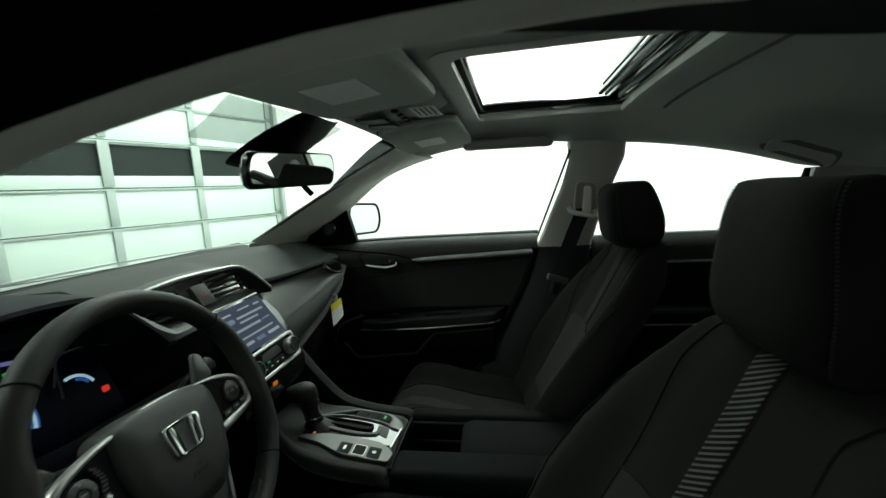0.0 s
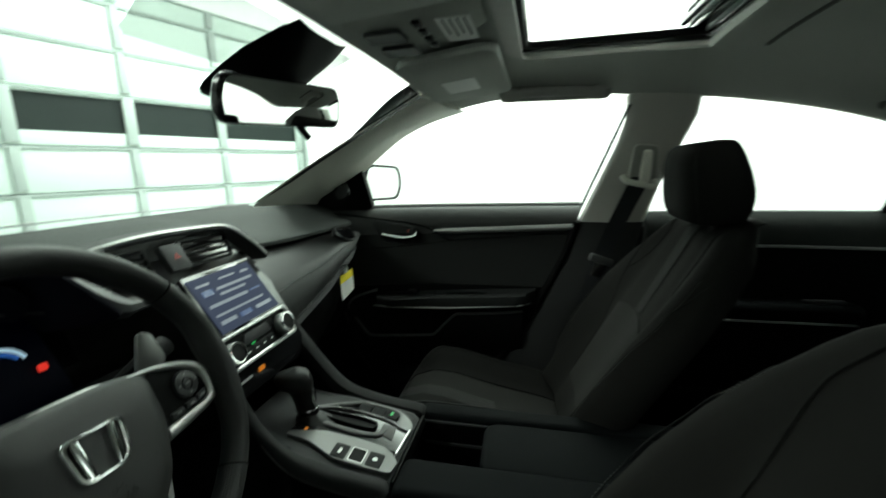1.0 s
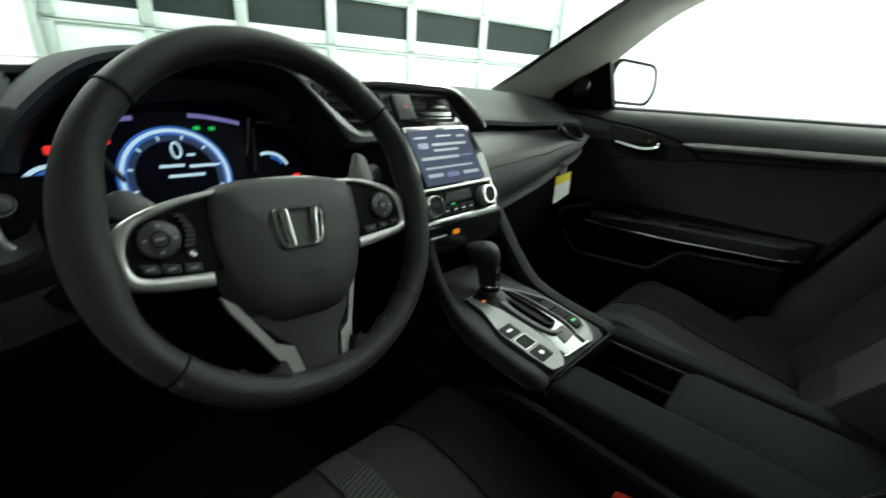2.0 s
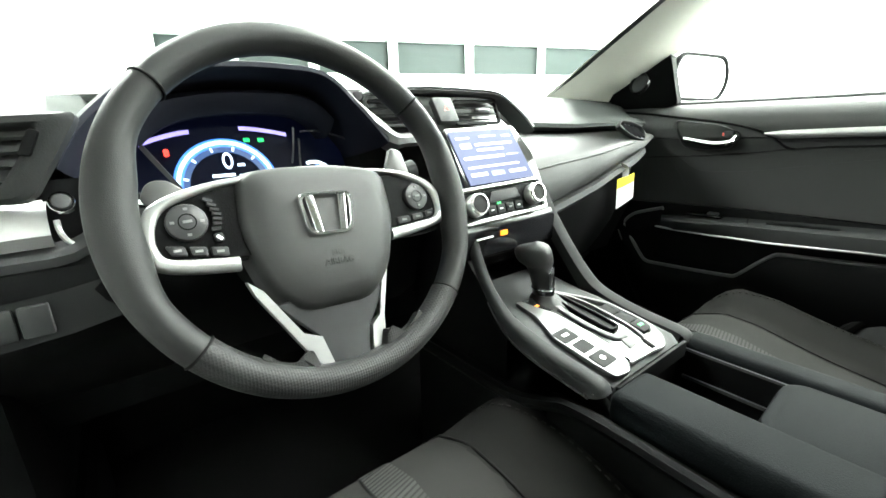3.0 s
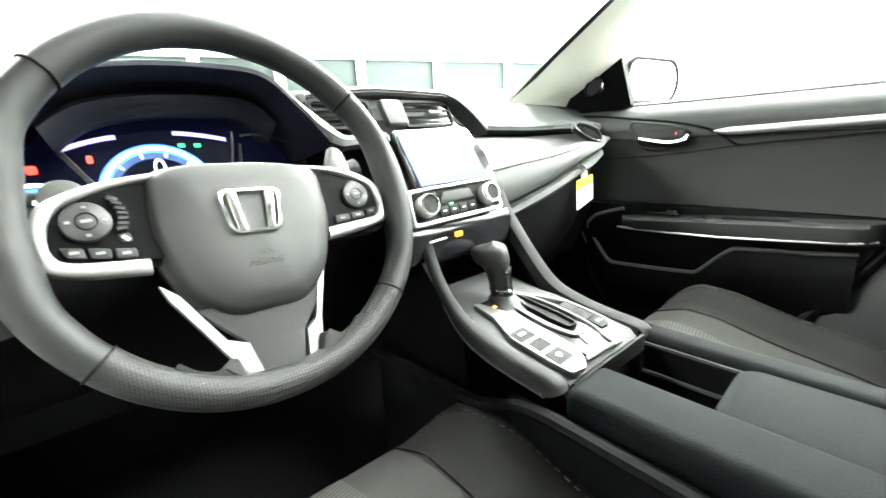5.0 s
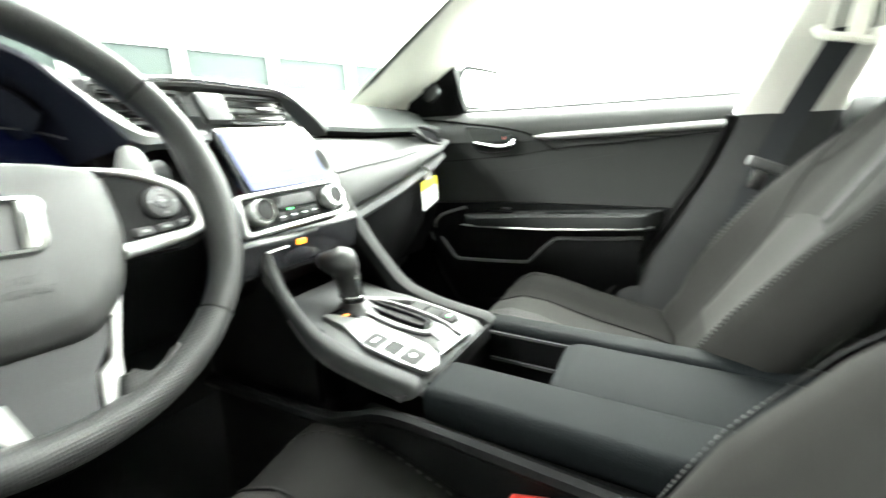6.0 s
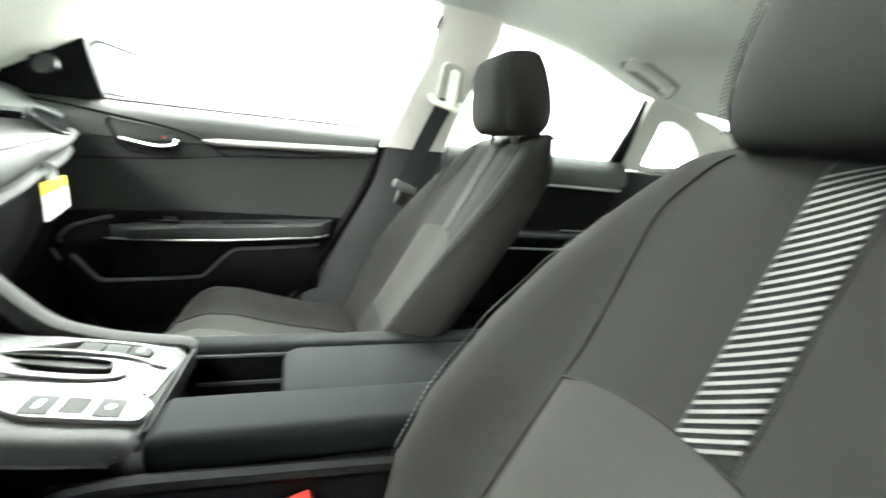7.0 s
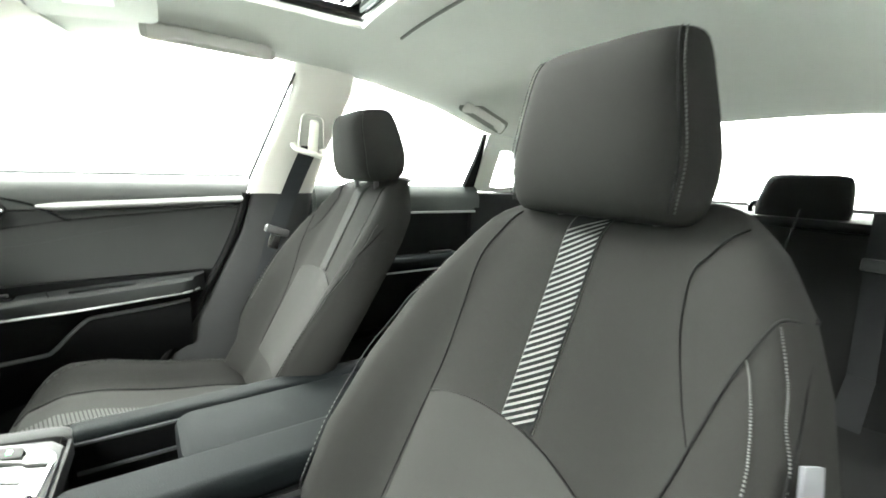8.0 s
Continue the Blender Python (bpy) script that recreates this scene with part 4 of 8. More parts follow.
def build_rear_door():
    d = thing("door_3", "closed black rear passenger door behind the front seat", "car door", (0.72, -0.6, 0.30), kind="structure")
    def rear(z):
        return -0.93 - (0.88 - z) * 0.1
    def xf(y, z):
        return door_x(0.0, z + 0.012) - 0.025 * smooth(-y, 0.6, 0.95)
    bm = bm_new()
    solid(bm, door_grid(frange(0.80, 0.895, 6), rear=rear, front=-0.305, n=12, xf=xf), 0.04)
    part("upper_panel", bm, M_DASH, d)
    bm = bm_new()
    solid(bm, door_grid(frange(0.30, 0.797, 10), rear=rear, front=-0.305, n=12, off=-0.01, xf=xf), 0.04)
    part("lower_panel", bm, M_BLACK, d)
    bm = bm_new()
    tube(bm, [Vector((xf(y, 0.80) - 0.002, y, 0.799)) for y in frange(-0.92, -0.31, 6)], 0.005, 6)
    part("crease", bm, M_SILVER, d)
    bm = bm_new()
    box(bm, (0.67, -0.62, 0.625), (0.07, 0.44, 0.05), 0.018, 3)
    arm = part("armrest", bm, M_SOFT, d)
    bm = bm_new()
    bar(bm, (0.634, -0.42, 0.600), (0.634, -0.82, 0.600), 0.004, 0.006, bevel=0.001)
    part("bright_edge", bm, M_SILVER, arm)
    bm = bm_new()
    bar(bm, (0.66, -0.80, 0.655), (0.66, -0.70, 0.655), 0.012, 0.012, bevel=0.004)
    part("latch_pull", bm, M_GREY, d)
    bm = bm_new()
    rows = [[Vector((x, y, z)) for y in frange(-0.98, -0.14, 4)] for x, z in ((0.80, 0.28), (0.855, 0.42), (0.87, 0.62), (0.855, 0.80), (0.80, 0.87), (0.765, 0.885))]
    loft(bm, rows)
    part("skin", bm, M_PAINT, d)
    top = [p for p in DLO_TOP if -0.89 <= p.y <= -0.36]
    bm = bm_new()
    loft(bm, [[p + Vector((0.012, 0, 0)) for p in top], [Vector((0.737, p.y, 0.893)) for p in top]])
    g = part("window_pane", bm, M_GLASS, d)
    g.visible_shadow = False
    bm = bm_new()
    rows = []
    for x, y, z, w in ((0.605, -0.895, 1.085, 0.012), (0.655, -0.915, 1.0, 0.03), (0.715, -0.935, 0.885, 0.065)):
        rows.append([Vector((x + dx, y + w * 0.5 + dy * w * 0.5, z)) for dx, dy in ((0, -1), (-0.012, -0.8), (-0.012, 0.8), (0, 1))])
    loft(bm, rows, close=True, cap=True)
    part("window_frame", bm, M_RUBBER, d)


build_rear_door()

# ---- seats ----
BACK_DIR = Vector((0, -0.503, 0.864))
BACK_NRM = Vector((0, 0.864, 0.503))
BITE = Vector((0, -0.035, 0.470))
BACK_LEN = 0.545
BACK_W = ((0.0, 0.215, 0.040), (0.10, 0.244, 0.052), (0.25, 0.261, 0.054), (0.45, 0.258, 0.046), (0.62, 0.245, 0.032), (0.75, 0.222, 0.018), (0.86, 0.195, 0.008), (0.94, 0.165, 0.003), (1.0, 0.130, 0.0), (1.03, 0.108, 0.0))


def back_surface(s, v, lift=0.0):
    """A point on the front of a backrest: s from -1 to 1 across, v from 0 to 1 up."""
    w, b = table(BACK_W, v)
    a = abs(s)
    f = b * smooth(a, 0.48, 0.86) - (0.030 + 0.60 * b) * (1 - 0.6 * smooth(v, 0.88, 1.0)) * smooth(a, 0.88, 1.0) ** 1.5 - 0.008 * (1 - smooth(a, 0, 0.45))
    f -= 0.028 * smooth(v, 0.86, 1.0) ** 2 + 0.7 * max(0.0, v - 1.0)
    return BITE + BACK_DIR * (BACK_LEN * v) + BACK_NRM * (f + lift) + Vector((s * w, 0, 0))


def back_at(x, v, lift=0.0):
    w = table(BACK_W, v)[0]
    return back_surface(clamp(x / w, -1, 1), v, lift)


CUSH_W = ((-0.08, 0.215), (0.05, 0.245), (0.25, 0.262), (0.36, 0.255), (0.42, 0.225))


def cush_surface(s, y, lift=0.0):
    w = table(CUSH_W, y)[0]
    a = abs(s)
    z = table(((-0.08, 0.378), (0.0, 0.392), (0.15, 0.424), (0.28, 0.459), (0.34, 0.464), (0.40, 0.446), (0.43, 0.415), (0.44, 0.38)), y)[0]
    z += 0.036 * smooth(a, 0.45, 0.80) * (1 - smooth(y, 0.36, 0.43)) - 0.055 * smooth(a, 0.84, 1.0) ** 1.6
    return Vector((s * w, y, z + lift))


def strip(bm, left, right, thick):
    """A ribbon between two point rows, standing proud of the surface."""
    rows = [list(a) for a in zip(left, right)]
    loft(bm, rows)
    return bm


def headrest_ring(c, w, h, d, tilt, t, a, narrow=0.10):
    """A point of a headrest: t from -1 to 1 upwards, a round it."""
    rot = Euler((radians(tilt), 0, 0)).to_matrix()
    sc = max((1 - abs(t) ** 4.0) ** (1 / 4.0), 0.05)
    taper = 1.0 - narrow * smooth(t, -0.6, 1.0) - 0.04 * smooth(-t, 0.2, 1.0)
    x = math.copysign(abs(math.cos(a)) ** 0.48, math.cos(a)) * w / 2 * taper * (0.80 + 0.20 * sc)
    y = math.copysign(abs(math.sin(a)) ** 0.7, math.sin(a)) * d / 2 * sc * (1.0 - (0.26 * smooth(t, -0.3, 1.0) if math.sin(a) < 0 else 0.0))
    return c + rot @ Vector((x, y, t * h / 2))


def headrest_mesh(bm, c, w, h, d, tilt, narrow=0.10):
    ts = [-1, -0.97, -0.92, -0.84, -0.7, -0.5, -0.25, 0, 0.25, 0.5, 0.7, 0.84, 0.92, 0.97, 1]
    loft(bm, [[headrest_ring(c, w, h, d, tilt, t, 2 * math.pi * i / 36, narrow) for i in range(36)] for t in ts], close=True, cap=True)
    return bm


def build_seat(x0, y0, inner, label, size, head, head_size, head_tilt, drop, reach=0.0):
    """A front seat at x0; inner: +1 or -1, the side that faces the console."""
    st = thing("bucket_seat", label, "car seat", (x0, y0, 0.235), group="front seats")
    base = Vector((x0, y0, 0))
    pivot = Vector((0, 0, 0.42))
    def add(name, bm, mt, parent=st, lab="", sharp=60):
        for q in bm.verts:
            q.co = pivot + (q.co - pivot) * size + base
            if reach:
                q.co.y += reach * smooth(q.co.y - y0, 0.05, 0.40) * (1 - smooth(q.co.z, 0.52, 0.60))
            q.co.z -= drop * smooth(q.co.y - y0, 0.0, 0.25) * smooth(q.co.z, 0.26, 0.36)
        return part(name, bm, mt, parent, lab, sharp=sharp)
    # backrest
    bm = bm_new()
    rows = []
    vs = [-0.12, -0.06] + frange(0, 0.9, 18) + [0.93, 0.96, 0.985, 1.0, 1.018, 1.028]
    for v in vs:
        front = [back_surface(s, v) for s in frange(-1, 1, 28)]
        th = 0.108 * (1 - 0.80 * smooth(v, 0.86, 1.03))
        rear = [back_surface(s * 0.96, v) - BACK_NRM * th * (1 - 0.55 * abs(s) ** 3) for s in frange(1, -1, 10)]
        rows.append(front + rear)
    loft(bm, rows, close=True, cap=True)
    back = add("backrest", bm, M_CLOTH)
    # lower insert below the arched seam
    def arch(x):
        return 0.452 + 0.046 * (1 - abs(x / 0.122) ** 2.2)
    bm = bm_new()
    rows = []
    for k in frange(0, 1, 14):
        row = []
        for i in frange(-1, 1, 20):
            x = i * (0.105 + 0.017 * k)
            v = 0.03 + (arch(x) - 0.03) * k
            row.append(back_at(x, v, 0.004 * (1 - abs(i) ** 8) + 0.0005))
        rows.append(row)
    loft(bm, rows)
    add("lower_insert", bm, M_CLOTHMID, back, "lighter woven insert")
    bm = bm_new()
    tube(bm, [back_at(x, arch(x), 0.002) for x in frange(-0.122, 0.122, 20)], 0.0017, 6)
    add("seam", bm, M_PIPING, back)
    # bolster seams: from the shoulder edge inwards, then down
    for sd in (-1, 1):
        if sd == inner:
            path = spline([(0.118, 0.93, 0), (0.128, 0.88, 0), (0.142, 0.79, 0), (0.134, 0.65, 0), (0.126, 0.52, 0), (0.124, 0.40, 0), (0.121, 0.26, 0), (0.114, 0.05, 0)], 6)
        else:
            path = spline([(0.204, 0.845, 0), (0.191, 0.82, 0), (0.186, 0.79, 0), (0.181, 0.75, 0), (0.176, 0.70, 0), (0.171, 0.63, 0), (0.164, 0.55, 0), (0.146, 0.42, 0), (0.128, 0.27, 0), (0.112, 0.05, 0)], 6)
        bm = bm_new()
        tube(bm, [back_at(sd * p.x, p.y, 0.0006) for p in path], 0.0013, 6)
        add("seam", bm, M_PIPING, back)
        if sd != inner:
            bm = bm_new()
            tube(bm, [back_at(sd * p.x, p.y, 0.0008) for p in spline([(0.140, 0.955, 0), (0.134, 0.93, 0), (0.126, 0.89, 0), (0.118, 0.86, 0), (0.121, 0.81, 0), (0.130, 0.75, 0), (0.150, 0.67, 0), (0.168, 0.615, 0)], 5)], lambda k: 0.0014 - 0.0008 * k, 6)
            add("seam", bm, M_PIPING, back)
        path = spline([(0.205, 0.80, 0), (0.222, 0.66, 0), (0.232, 0.50, 0), (0.230, 0.30, 0), (0.215, 0.08, 0)], 10)
        bm = bm_new()
        tube(bm, [back_at(sd * p.x, p.y, 0.001) for p in path], 0.0012, 6)
        add("piping", bm, M_PIPING, back)
        # rows of thread on the bolsters
        outer_rows = (((0.182, 0.748), (0.190, 0.72), (0.202, 0.66), (0.210, 0.59), (0.212, 0.45), (0.205, 0.20)), ((0.191, 0.805), (0.206, 0.74), (0.214, 0.69), (0.226, 0.62), (0.230, 0.48), (0.222, 0.20)))
        inner_rows = (((0.205, 0.76), (0.226, 0.62), (0.234, 0.48), (0.232, 0.30), (0.220, 0.10)),)
        for line in (outer_rows if sd != inner else inner_rows):
            bm = bm_new()
            q = spline([(*e, 0) for e in line], 34)
            for a, b in zip(q[::2], q[1::2]):
                bar(bm, back_at(sd * a.x, a.y, 0.0018), back_at(sd * b.x, b.y, 0.0018), 0.0011, 0.0010, up=(sd, 0.5, 0))
            tagged(add("stitching", bm, M_THREAD, back, "row of stitches"), kind="stuff")
    # striped band up the middle
    vv = frange(0.504, 0.965, 30)
    def cx(v):
        return (-0.012 + 0.026 * (v - 0.495) / 0.435) if inner > 0 else (-0.012 + 0.034 * (v - 0.495) / 0.435)
    bm = bm_new()
    strip(bm, [back_at(cx(v) - 0.021, v, 0.0022) for v in vv], [back_at(cx(v) + 0.021, v, 0.0022) for v in vv], 0)
    band = add("centre_band", bm, M_PIPING, back, "black band with slanting silver threads")
    bm = bm_new()
    n = 31
    for i in range(n):
        v = 0.500 + 0.435 * i / n
        sl = -0.055
        q = [back_at(cx(v) + xx * 1.12, v + dv + sl * (xx / 0.036), 0.0034) for xx, dv in ((-0.0175, 0), (-0.006, 0), (0.006, 0), (0.0175, 0), (0.0175, 0.0062), (0.006, 0.0062), (-0.006, 0.0062), (-0.0175, 0.0062))]
        vsn = [bm.verts.new(p) for p in q]
        for k in range(3):
            bm.faces.new((vsn[k], vsn[k + 1], vsn[6 - k], vsn[7 - k]))
    tagged(add("band_threads", bm, M_STRIPE if inner > 0 else M_BANDTHREAD, band, "slanting silver threads"), kind="stuff")
    for sd in (-1, 1):
        bm = bm_new()
        for v in frange(0.506, 0.95, 90):
            box(bm, back_at(cx(v) + sd * 0.0228, v, 0.0006), (0.0012, 0.0012, 0.0022), 0)
        tagged(add("stitching", bm, M_SEAM, band, "fine stitches beside the band"), kind="stuff")
    # cushion
    bm = bm_new()
    rows = []
    for y in frange(-0.08, 0.30, 14) + frange(0.325, 0.42, 6) + [0.43, 0.436, 0.44]:
        top = [cush_surface(s, y) for s in frange(-1, 1, 24)]
        w = table(CUSH_W, y)[0]
        lo = 0.315 + 0.03 * smooth(y, 0.3, 0.44)
        rows.append(top + [Vector((s * w * 0.97, y, min(lo, top[0].z - 0.02))) for s in frange(1, -1, 8)])
    loft(bm, rows, close=True, cap=True)
    cush = add("cushion", bm, M_CLOTH)
    bm = bm_new()
    rows = [[cush_surface(s, y, 0.003 * (1 - abs(s / 0.46) ** 8)) for s in frange(-0.46, 0.46, 14)] for y in frange(-0.02, 0.40, 22)]
    loft(bm, rows)
    add("cushion_insert", bm, M_CLOTHMID, cush, "lighter woven insert")
    for sd in (-1, 1):
        bm = bm_new()
        tube(bm, [cush_surface(sd * 0.47, y, 0.001) for y in frange(-0.05, 0.42, 22)], 0.0026, 6)
        add("seam", bm, M_PIPING, cush)
        bm = bm_new()
        ys = frange(-0.02, 0.41, 70)
        for a, b in zip(ys[::2], ys[1::2]):
            bar(bm, cush_surface(sd * (0.80 - 0.10 * smooth(a, 0.25, 0.42)), a, 0.001), cush_surface(sd * (0.80 - 0.10 * smooth(b, 0.25, 0.42)), b, 0.001), 0.0020, 0.0016)
        tagged(add("stitching", bm, M_SEAM, cush, "row of grey stitches"), kind="stuff")
    bm = bm_new()
    ys = frange(0.15, 0.425, 24)
    strip(bm, [cush_surface(-0.10, y, 0.0046) for y in ys], [cush_surface(0.10, y, 0.0046) for y in ys], 0)
    cb = add("cushion_band", bm, M_BANDCLOTH, cush, "grey band with slanting threads")
    bm = bm_new()
    for i in range(40):
        y = 0.152 + 0.262 * i / 40
        q = [cush_surface(ss, y + 0.006 * ss / 0.1 + dy, 0.006) for ss, dy in ((-0.095, 0), (0.095, 0), (0.095, 0.0042), (-0.095, 0.0042))]
        bm.faces.new([bm.verts.new(p) for p in q])
    tagged(add("band_threads", bm, M_BANDTHREAD, cb, "slanting silver threads"), kind="stuff")
    # headrest with two posts
    bm = bm_new()
    hc = Vector(head)
    hw, hh, hd, narrow = head_size
    headrest_mesh(bm, hc, hw, hh, hd, head_tilt, narrow)
    hr = add("headrest", bm, M_CLOTH)
    for sd in (-1, 1):
        bm = bm_new()
        an = radians(36 if sd > 0 else 144)
        pts = [headrest_ring(hc, hw * 1.004, hh * 1.004, hd * 1.02, head_tilt, t, an, narrow) for t in frange(-0.86, 0.95, 44)]
        tube(bm, pts, 0.0012, 5)
        add("seam", bm, M_PIPING, hr)
        bm = bm_new()
        off = 0.006 * sd
        for a, b in zip(pts, pts[1:]):
            bar(bm, a + Vector((off, 0, 0)), a.lerp(b, 0.6) + Vector((off, 0, 0)), 0.0014, 0.0012, up=(0, 1, 0.1))
        tagged(add("stitching", bm, M_SEAM, hr, "row of grey stitches"), kind="stuff")
    for sd in (-1, 1):
        bm = bm_new()
        tube(bm, [Vector((sd * 0.062, -0.300, 0.86)), Vector((sd * 0.062, hc.y - 0.004, hc.z - 0.03))], 0.006, 10)
        add("headrest_post", bm, M_GREY, hr, "dark metal post")
        bm = bm_new()
        disc(bm, Matrix.Translation((sd * 0.062, -0.300, 0.884)), 0.012, 0.010, 16, 0.003)
        add("post_collar", bm, M_BLACK, back)
    if inner > 0:
        bm = bm_new()
        w = table(BACK_W, 0.52)[0]
        p = [Vector((-0.240, y, z)) for y, z in ((-0.136, 0.823), (-0.168, 0.810), (-0.181, 0.780), (-0.143, 0.798))]
        loft(bm, [p, [q + Vector((-0.002, -0.001, 0)) for q in p]], close=True, cap=True)
        add("label", bm, M_LABEL, back, "white airbag label")
    # side shields and rails
    for sd in (-1, 1):
        bm = bm_new()
        plate(bm, rounded([(-0.13, 0.27), (0.33, 0.29), (0.36, 0.35), (0.20, 0.385), (0.0, 0.40), (-0.11, 0.42)], 0.03), 0.03, Matrix.Translation((sd * 0.235, 0, 0)) @ Matrix(((0, 0, sd, 0), (1, 0, 0, 0), (0, 1, 0, 0), (0, 0, 0, 1))), 0.008)
        add("side_shield", bm, M_BLACK)
        bm = bm_new()
        bar(bm, (sd * 0.19, -0.2, 0.25), (sd * 0.19, 0.40, 0.25), 0.03, 0.03, bevel=0.004)
        add("seat_rail", bm, M_GREY)
    return st


build_seat(-0.345, -0.015, 1, "dark grey cloth driver seat with a striped centre band", 0.98, (0.012, -0.312, 0.999), (0.235, 0.184, 0.108, 0.19), 4.5, 0.0, 0.032)
build_seat(0.374, -0.040, -1, "dark grey cloth passenger seat with a striped centre band", 1.0, (-0.026, -0.289, 1.000), (0.219, 0.162, 0.136, 0.15), -4, 0.012)


def build_rear_seat():
    st = thing("rear_bench", "rear bench seat with a reclined backrest, shade in its colour", "car seat", (0, -0.95, 0.235))
    bm = bm_new()
    rows = []
    for y, z in ((-0.72, 0.36), (-0.70, 0.42), (-0.74, 0.455), (-0.85, 0.46), (-1.0, 0.45), (-1.15, 0.44)):
        rows.append([Vector((x, y, z + 0.02 * math.cos(x / 0.66 * math.pi * 2))) for x in frange(-0.66, 0.66, 20)])
    loft(bm, rows + [[Vector((p.x, -1.15, 0.26)) for p in rows[-1]], [Vector((p.x, -0.72, 0.26)) for p in rows[0]]])
    part("cushion", bm, M_REARSHADE, st)
    bm = bm_new()
    rows = []
    for v, d in ((0.0, 0.0), (0.1, 0.03), (0.35, 0.045), (0.65, 0.035), (0.88, 0.015), (0.96, -0.01), (1.0, -0.05), (1.0, -0.10)):
        y, z = -1.12 - 0.26 * v, 0.43 + 0.44 * v
        rows.append([Vector((x, y + d * 0.86 + 0.012 * math.cos(x / 0.62 * math.pi * 2) + 0.06 * smooth(abs(x), 0.52, 0.64), z + d * 0.5)) for x in frange(-0.62, 0.62, 24)])
    loft(bm, rows)
    back = part("backrest", bm, M_REARSHADE, st)
    for x in (-0.21, 0.21):
        bm = bm_new()
        tube(bm, [Vector((x, -1.12 - 0.26 * v + 0.045, 0.43 + 0.44 * v + 0.026)) for v in frange(0.02, 0.95, 10)], 0.003, 6)
        part("seam", bm, M_PIPING, back)
    for x in (-0.19, 0.30):
        bm = bm_new()
        headrest_mesh(bm, Vector((x, -1.405, 0.893)), 0.215, 0.140, 0.095, 20)
        part("headrest", bm, M_REARSHADE, st)
    # guide loop for the centre belt on the shelf
    g = thing("belt_guide", "small black plastic belt guide on the parcel shelf", "belt guide", (-0.04, -1.47, 0.85))
    bm = bm_new()
    tube(bm, spline([(-0.085, -1.47, 0.85), (-0.083, -1.46, 0.872), (-0.062, -1.455, 0.884), (-0.042, -1.46, 0.872), (-0.040, -1.47, 0.85)], 5), 0.007, 8)
    part("loop", bm, M_GLOSSBLACK, g)
    # rear belt, driver side
    b = thing("seat_belt", "dark rear belt strap lying over the bench", "seat belt", (-0.5, -1.2, 0.5))
    bm = bm_new()
    loft(bm, [[(x - 0.023, y, z), (x + 0.023, y, z)] for x, y, z in ((-0.37, -1.345, 0.875), (-0.386, -1.27, 0.76), (-0.41, -1.175, 0.63), (-0.425, -1.115, 0.54), (-0.445, -0.95, 0.49))])
    part("webbing", bm, M_BELTSHADE, b)
    bm = bm_new()
    box(bm, (-0.384, -1.262, 0.760), (0.050, 0.014, 0.030), 0.005, 2)
    part("tongue_grip", bm, M_WING, b, "grey belt tongue")


build_rear_seat()


def build_front_belt(sign, label):
    b = thing("seat_belt", label, "seat belt", (sign * 0.60, -0.25, 0.4), group="front belts")
    def P(x, y, z):
        return Vector((sign * (x if sign > 0 else x + 0.012), y if sign > 0 else y - 0.075, z))
    # height adjuster cover and guide loop
    bm = bm_new()
    n = Vector((sign * 0.95, 0, 0.31))
    up = Vector((-sign * 0.31, 0, 0.95))
    mid = P(0.556, -0.260, 1.046)
    tilt = Matrix((Vector((0, -sign, 0)), up, -n)).transposed().to_4x4()
    tilt.translation = mid
    o = rounded([(-0.040, -0.048), (0.034, -0.062), (0.026, 0.040), (-0.034, 0.046)], 0.016)
    oi = [(p[0] * 0.90, p[1] * 0.93) for p in o]
    ringplate(bm, o, oi, 0.006, tilt, z0=0.0, bevel=0.002)
    adj = part("adjuster", bm, M_PILLAR, b, "pale plastic height adjuster")
    # darker plate paints the shadow inside the adjuster
    bm = bm_new()
    plate(bm, oi, 0.002, tilt, z0=-0.001)
    part("track", bm, M_PILLARSHADE, adj, "slider track with shadow put into its grey")
    bm = bm_new()
    plate(bm, rounded([(-0.014, -0.056), (0.013, -0.056), (0.011, 0.028), (-0.010, 0.030)], 0.008), 0.013, tilt, 0.003, z0=0.001)
    part("slider", bm, M_PILLARLIT, adj, "pale slider button")
    bm = bm_new()
    tube(bm, spline([P(0.560, -0.205, 1.010), P(0.556, -0.210, 0.999), P(0.554, -0.224, 0.992), P(0.556, -0.255, 0.985), P(0.560, -0.278, 0.979), P(0.562, -0.286, 0.985), P(0.560, -0.284, 0.998)], 5), 0.0075, 8)
    part("guide_loop", bm, M_PILLARLIT, b, "pale guide loop")
    bm = bm_new()
    rows = []
    for x, y, z in ((0.562, -0.252, 1.005), (0.592, -0.225, 0.93), (0.628, -0.195, 0.84), (0.652, -0.165, 0.74), (0.662, -0.135, 0.62), (0.664, -0.11, 0.50), (0.664, -0.10, 0.36)):
        rows.append([P(x, y - 0.024, z), P(x, y + 0.024, z)])
    back = [[p + P(0.0015, 0, 0) for p in r] for r in rows]
    loft(bm, rows)
    loft(bm, back)
    part("webbing", bm, M_BELT, b, "dark woven strap")
    bm = bm_new()
    m = Matrix.Translation(P(0.640, -0.172, 0.765)) @ Euler((radians(20), 0, radians(sign * 20))).to_matrix().to_4x4()
    box(bm, (0, 0, 0), (0.018, 0.075, 0.022), 0.005, 2)
    bmesh.ops.transform(bm, matrix=m, verts=bm.verts)
    tg = part("tongue_grip", bm, M_BUTTON, b, "grey belt tongue grip")
    bm = bm_new()
    box(bm, (0, 0.0, -0.03), (0.004, 0.034, 0.045), 0.001)
    bmesh.ops.transform(bm, matrix=m, verts=bm.verts)
    part("tongue", bm, M_CHROME, tg, "steel tongue")
    return b


